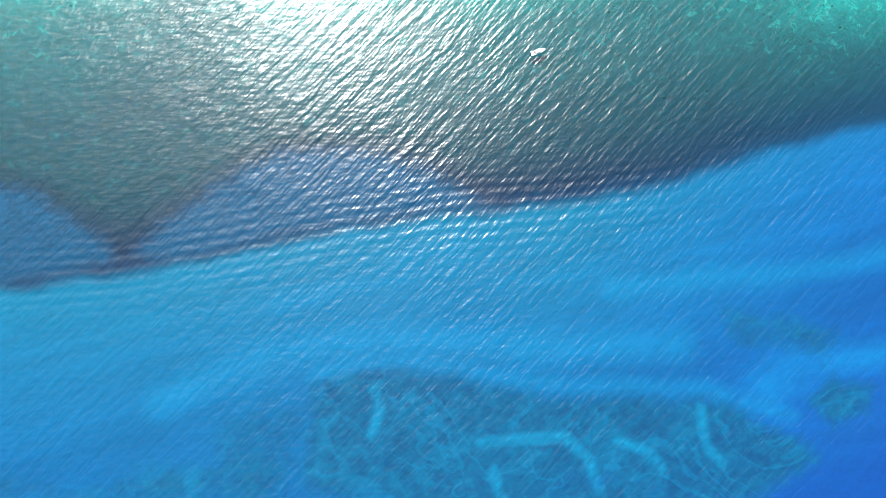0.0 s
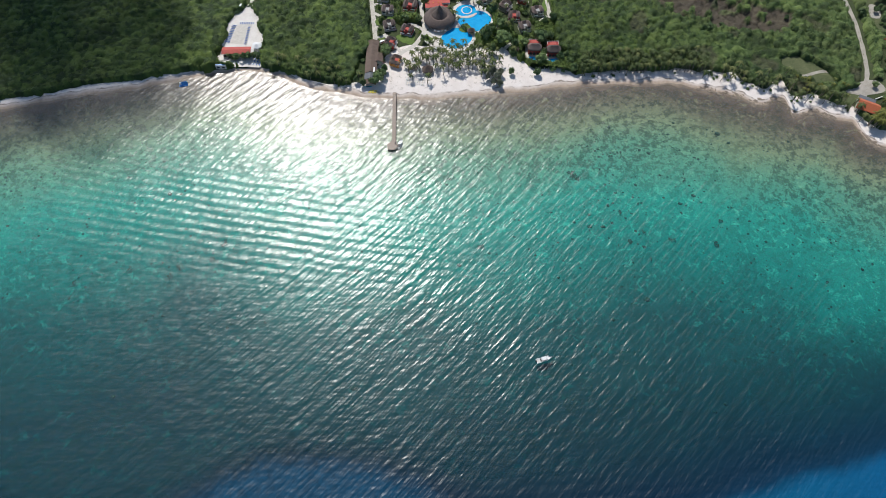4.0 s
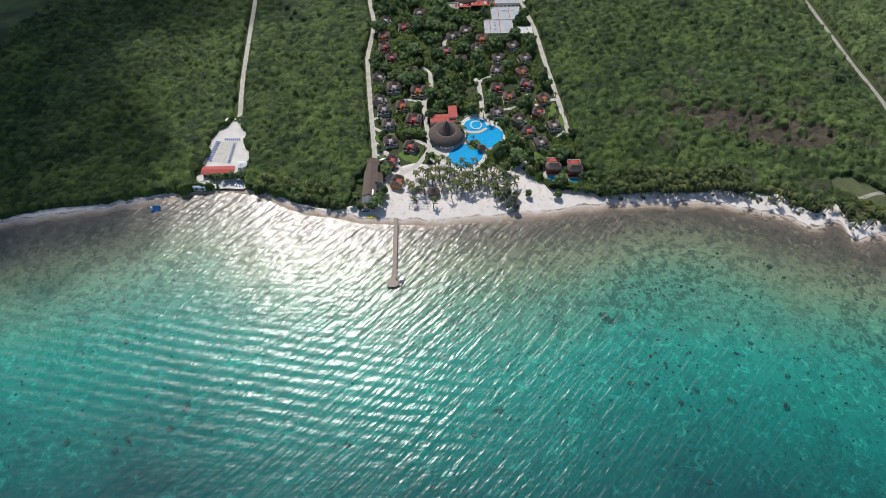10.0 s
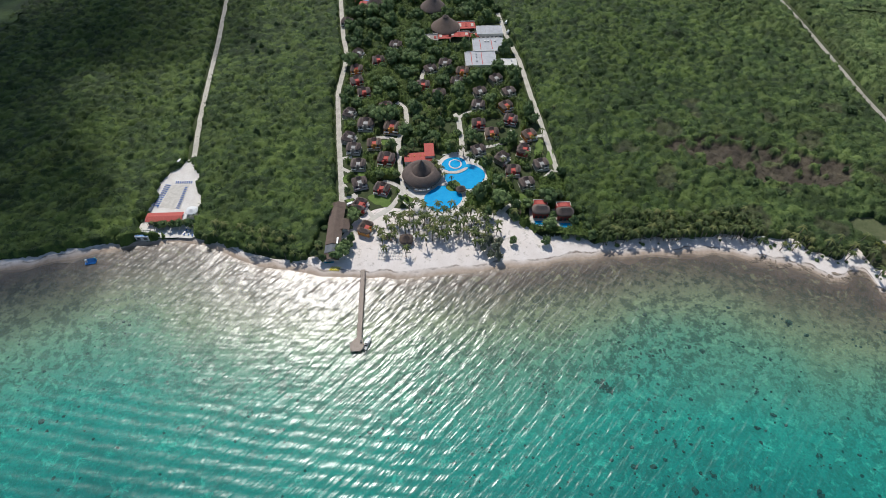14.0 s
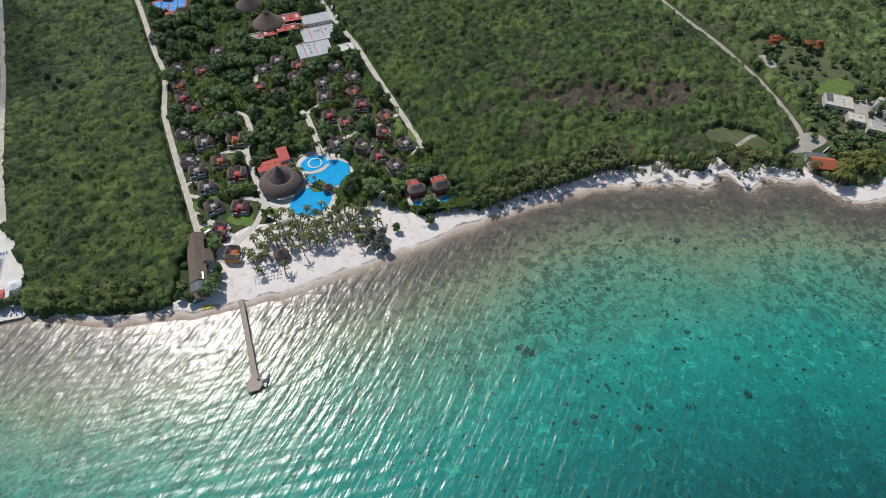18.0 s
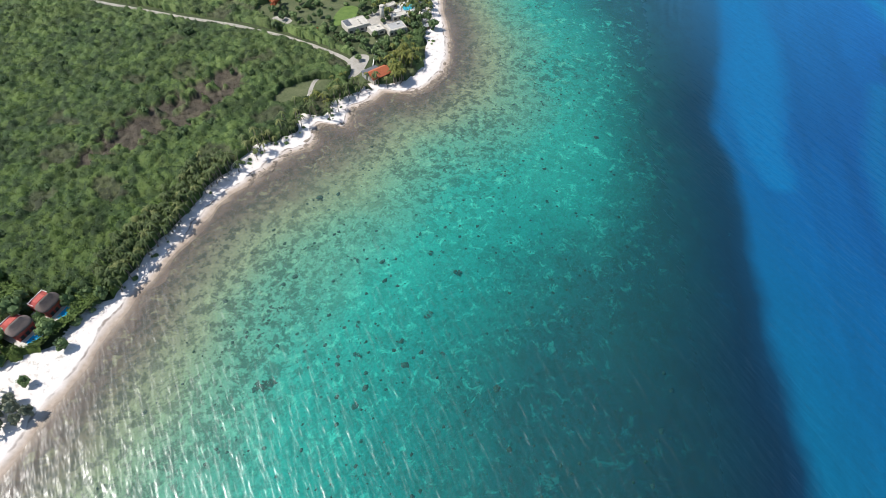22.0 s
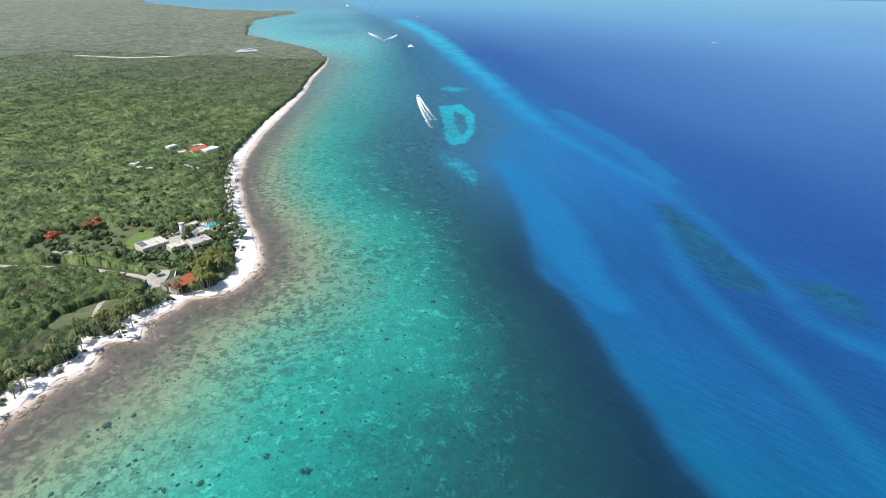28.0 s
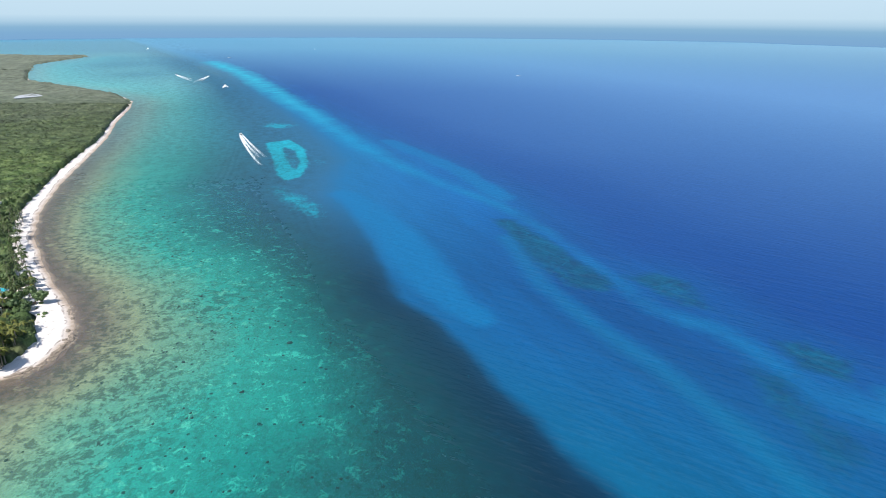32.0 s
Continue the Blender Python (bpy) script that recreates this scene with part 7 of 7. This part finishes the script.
# taller crowns that stand out of the woods
wild = []
tries = 0
while len(wild) < 430 and tries < 9000:
    tries += 1
    x, y = RNG.choice(((RNG.uniform(80, 400), RNG.uniform(30, 300)), (RNG.uniform(200, 480), RNG.uniform(45, 210)), (RNG.uniform(-300, 80), RNG.uniform(0, 290))))
    px, py = np.array([x * K]), np.array([y * K])
    if wooded(px, py)[0] < 0.5 or inside(px, py, SCRUB)[0] and RNG.random() < 0.6 or wobble(px, py, 40, 95)[0] + 0.3 * RNG.random() < 0.62:
        continue
    wild.append((RNG.randrange(5), at(x, y, RNG.uniform(1.0, 2.4), RNG.uniform(0, 360), RNG.uniform(0.5, 0.9))))
joined("woodland_trees", kinds, wild, "taller dark green trees rising from the jungle", "trees")
flame = build_tree(500, at(292.6, 138, 6.0), 4.2, 3.2, 1.2, "flame_leaf", "flame_tree", "flame tree in orange-red bloom", "tree", "flame trees")
for x, y in ((290, 137), (297, 140), (316, 128), (313, 133), (319, 131), (284, 96)):
    copy_thing(flame, at(x, y, 5.0 if x > 288 else GZ, RNG.uniform(0, 360), RNG.uniform(0.6, 1.1)))

# ---------------------------------------------------------------- shore rocks, seaweed and coral heads


def lump(seed, flat):
    r = random.Random(seed)
    bm = bmesh.new()
    bmesh.ops.create_icosphere(bm, subdivisions=2, radius=1.0)
    for v in bm.verts:
        k = 1 + 0.5 * (noise.noise(v.co * 1.4 + Vector((seed, 0, 0))) + 0.5 * noise.noise(v.co * 3.1 + Vector((0, seed, 0))))
        v.co = Vector((v.co.x * k, v.co.y * k, v.co.z * k * flat))
    return bm


rocks = []
for i in range(3):
    b = thing("shore_rock", at(172 + 9 * i, 36 + i, 0.1), "low weathered limestone rock at the waterline", "rock", "shore rocks")
    part("stone", lump(20 + i, 0.35), "rock", b)
    rocks.append(b)
for i in range(230):
    x = RNG.choice((RNG.uniform(162, 200), RNG.uniform(198, 224), RNG.uniform(222, 250), RNG.uniform(260, 300), RNG.uniform(262, 326)))
    slope = math.degrees(math.atan2(float(np.interp(x * K + 3, SX, SY) - np.interp(x * K - 3, SX, SY)), 6.0))
    y = float(np.interp(x * K, SX, SY)) / K + RNG.gauss(0.3, 1.3)
    copy_thing(rocks[i % 3], Matrix.Translation((x * K, y * K, sand_z(x, y) - 0.12)) @ Matrix.Rotation(radians(slope) + RNG.gauss(0, 0.45), 4, "Z") @ Matrix.Diagonal((RNG.uniform(0.5, 3.4), RNG.uniform(0.3, 1.4), RNG.uniform(0.5, 1.5), 1)))
heads = []


def coral_cluster(seed):
    r = random.Random(seed)
    bm = bmesh.new()
    for i in range(20):
        d, a = r.random() ** 0.6, r.uniform(0, 6.28)
        s = r.uniform(0.1, 0.34) * (1.1 - 0.5 * d)
        part_bm = lump(seed * 7 + i, 0.35)
        me = bpy.data.meshes.new("lump")
        bmesh.ops.transform(part_bm, matrix=Matrix.Translation((1.25 * d * math.cos(a), 0.8 * d * math.sin(a), 0)) @ Matrix.Rotation(a * 2, 4, "Z") @ Matrix.Diagonal((s * r.uniform(1, 1.7), s, s, 1)), verts=part_bm.verts)
        part_bm.to_mesh(me)
        part_bm.free()
        bm.from_mesh(me)
        bpy.data.meshes.remove(me)
    return bm


for i in range(4):
    b = thing("coral_head", at(88.5 + i * 1.5, -43.6 - 1.0 * i, -1.7, 40 * i), "dark coral head on the shallow seabed", "coral", "large coral heads")
    part("coral_mass", coral_cluster(40 + i), "coral", b)
    b.matrix_basis = b.matrix_basis @ Matrix.Scale(2.4, 4)
    heads.append(b)
HEADS = ((-97, -124, 2.6), (-101, -135, 2.4), (-117, -143, 2.4), (-120, -149, 2.0), (-61, -135, 1.5), (-20, -128, 1.6), (-143, -149, 2.0), (43.5, -101, 1.7), (172.5, -76, 2.8), (133, -76, 1.6), (116, -24, 2.6), (112, -27, 2.0), (131, 14, 3.4), (126, 10, 2.4), (176, -61, 1.7), (223, -38, 1.6),
         (182, -51, 1.4), (148, -78, 1.4), (137, -92, 1.5), (129, -58, 1.3), (93, -47, 2.2), (177, -21, 1.7), (102, -24, 2.2), (150, -78, 1.4), (137, -21, 2.6), (155, -37, 1.8), (119, -66, 1.6), (119, -27, 2.0), (105, -29, 2.0), (-169, -162, 2.2))
for x, y, size in HEADS:
    m = Matrix.Translation((x * K, y * K, -1.7)) @ Matrix.Rotation(RNG.uniform(0, 6.28), 4, "Z") @ Matrix.Diagonal((RNG.uniform(0.8, 1.3), RNG.uniform(0.6, 0.9), 0.9 / size, 1)) @ Matrix.Scale(size / 2.4, 4)
    copy_thing(heads[int(abs(x)) % 4], m)


def build_coral_field():
    rng = np.random.default_rng(9)
    n = 9000
    x = rng.uniform(-330, 620, n)
    off = rng.uniform(35, 250, n)
    y = np.interp(x, SX, SY) - off
    ok = wobble(x, y, 45, 71) * 0.6 + wobble(x, y, 17, 72) * 0.4 > rng.uniform(0.35, 0.85, n)
    x, y, off = x[ok], y[ok], off[ok]
    s = rng.lognormal(-0.25, 0.55, len(x)) * 0.4
    z = -np.interp(off, [0, 20, 100, 220, 400], [0.35, 0.9, 2.2, 4.0, 7.0])
    k = 8
    ang = np.linspace(0, 2 * np.pi, k, endpoint=False)
    verts, faces = [], []
    for level, (rad, up) in enumerate(((1.0, 0.0), (0.75, 0.45), (0.05, 0.6))):
        jit = rng.uniform(0.6, 1.4, (len(x), k))
        st = rng.uniform(0.7, 1.6, (len(x), 1))
        verts.append(np.stack([x[:, None] + s[:, None] * rad * jit * st * np.cos(ang), y[:, None] + s[:, None] * rad * jit * np.sin(ang), np.repeat((z + up * np.minimum(s, 1.2))[:, None], k, 1)], -1))
    v = np.stack(verts, 1).reshape(-1, 3)
    base = (np.arange(len(x)) * 3 * k)[:, None]
    i = np.arange(k)
    j = (i + 1) % k
    for level in (0, 1):
        a, b = level * k, (level + 1) * k
        f = np.stack([a + i, a + j, b + j, b + i], -1)
        faces.append((base[:, :, None] + f[None]).reshape(-1, 4))
    tagged(new("coral_patches", mesh_from("coral_patches", v, np.concatenate(faces), M["coral"])), "scattered small dark coral patches on the seabed", "coral", kind="stuff")


build_coral_field()


def build_cloud():
    """One fair-weather cloud, added out of sight overhead to cast shade on the western woods."""
    m = Nodes("cloud")
    clear = m.n("BsdfTransparent", inp={0: (1, 1, 1, 1)})
    white = m.n("BsdfDiffuse", inp={0: (0.85, 0.87, 0.9, 1)})
    mixed = m.n("MixShader", inp={0: 0.3, 1: clear.outputs[0], 2: white.outputs[0]})
    m.t.links.new(mixed.outputs[0], m.out.inputs[0])
    M["cloud"] = m.mat
    up = 1300.0
    ox, oy = (up / math.tan(radians(SUN_EL)) * f(radians(SUN_AZ)) for f in (math.sin, math.cos))
    r = random.Random(77)
    bm = bmesh.new()
    for i in range(75):
        sx, sy = r.uniform(-760, -235), r.uniform(-70, 640)
        size = r.uniform(38, 85)
        me = bpy.data.meshes.new("puff")
        puff = lump(300 + i, 0.45)
        bmesh.ops.transform(puff, matrix=Matrix.Translation((sx + ox, sy + oy, up + r.uniform(-15, 25))) @ Matrix.Scale(size, 4), verts=puff.verts)
        puff.to_mesh(me)
        puff.free()
        bm.from_mesh(me)
        bpy.data.meshes.remove(me)
    cl = thing("cloud", Matrix.Identity(4), "white cloud added out of view overhead to shade the western woods", "cloud", kind="stuff")
    part("vapour", bm, "cloud", cl, "", True)


build_cloud()
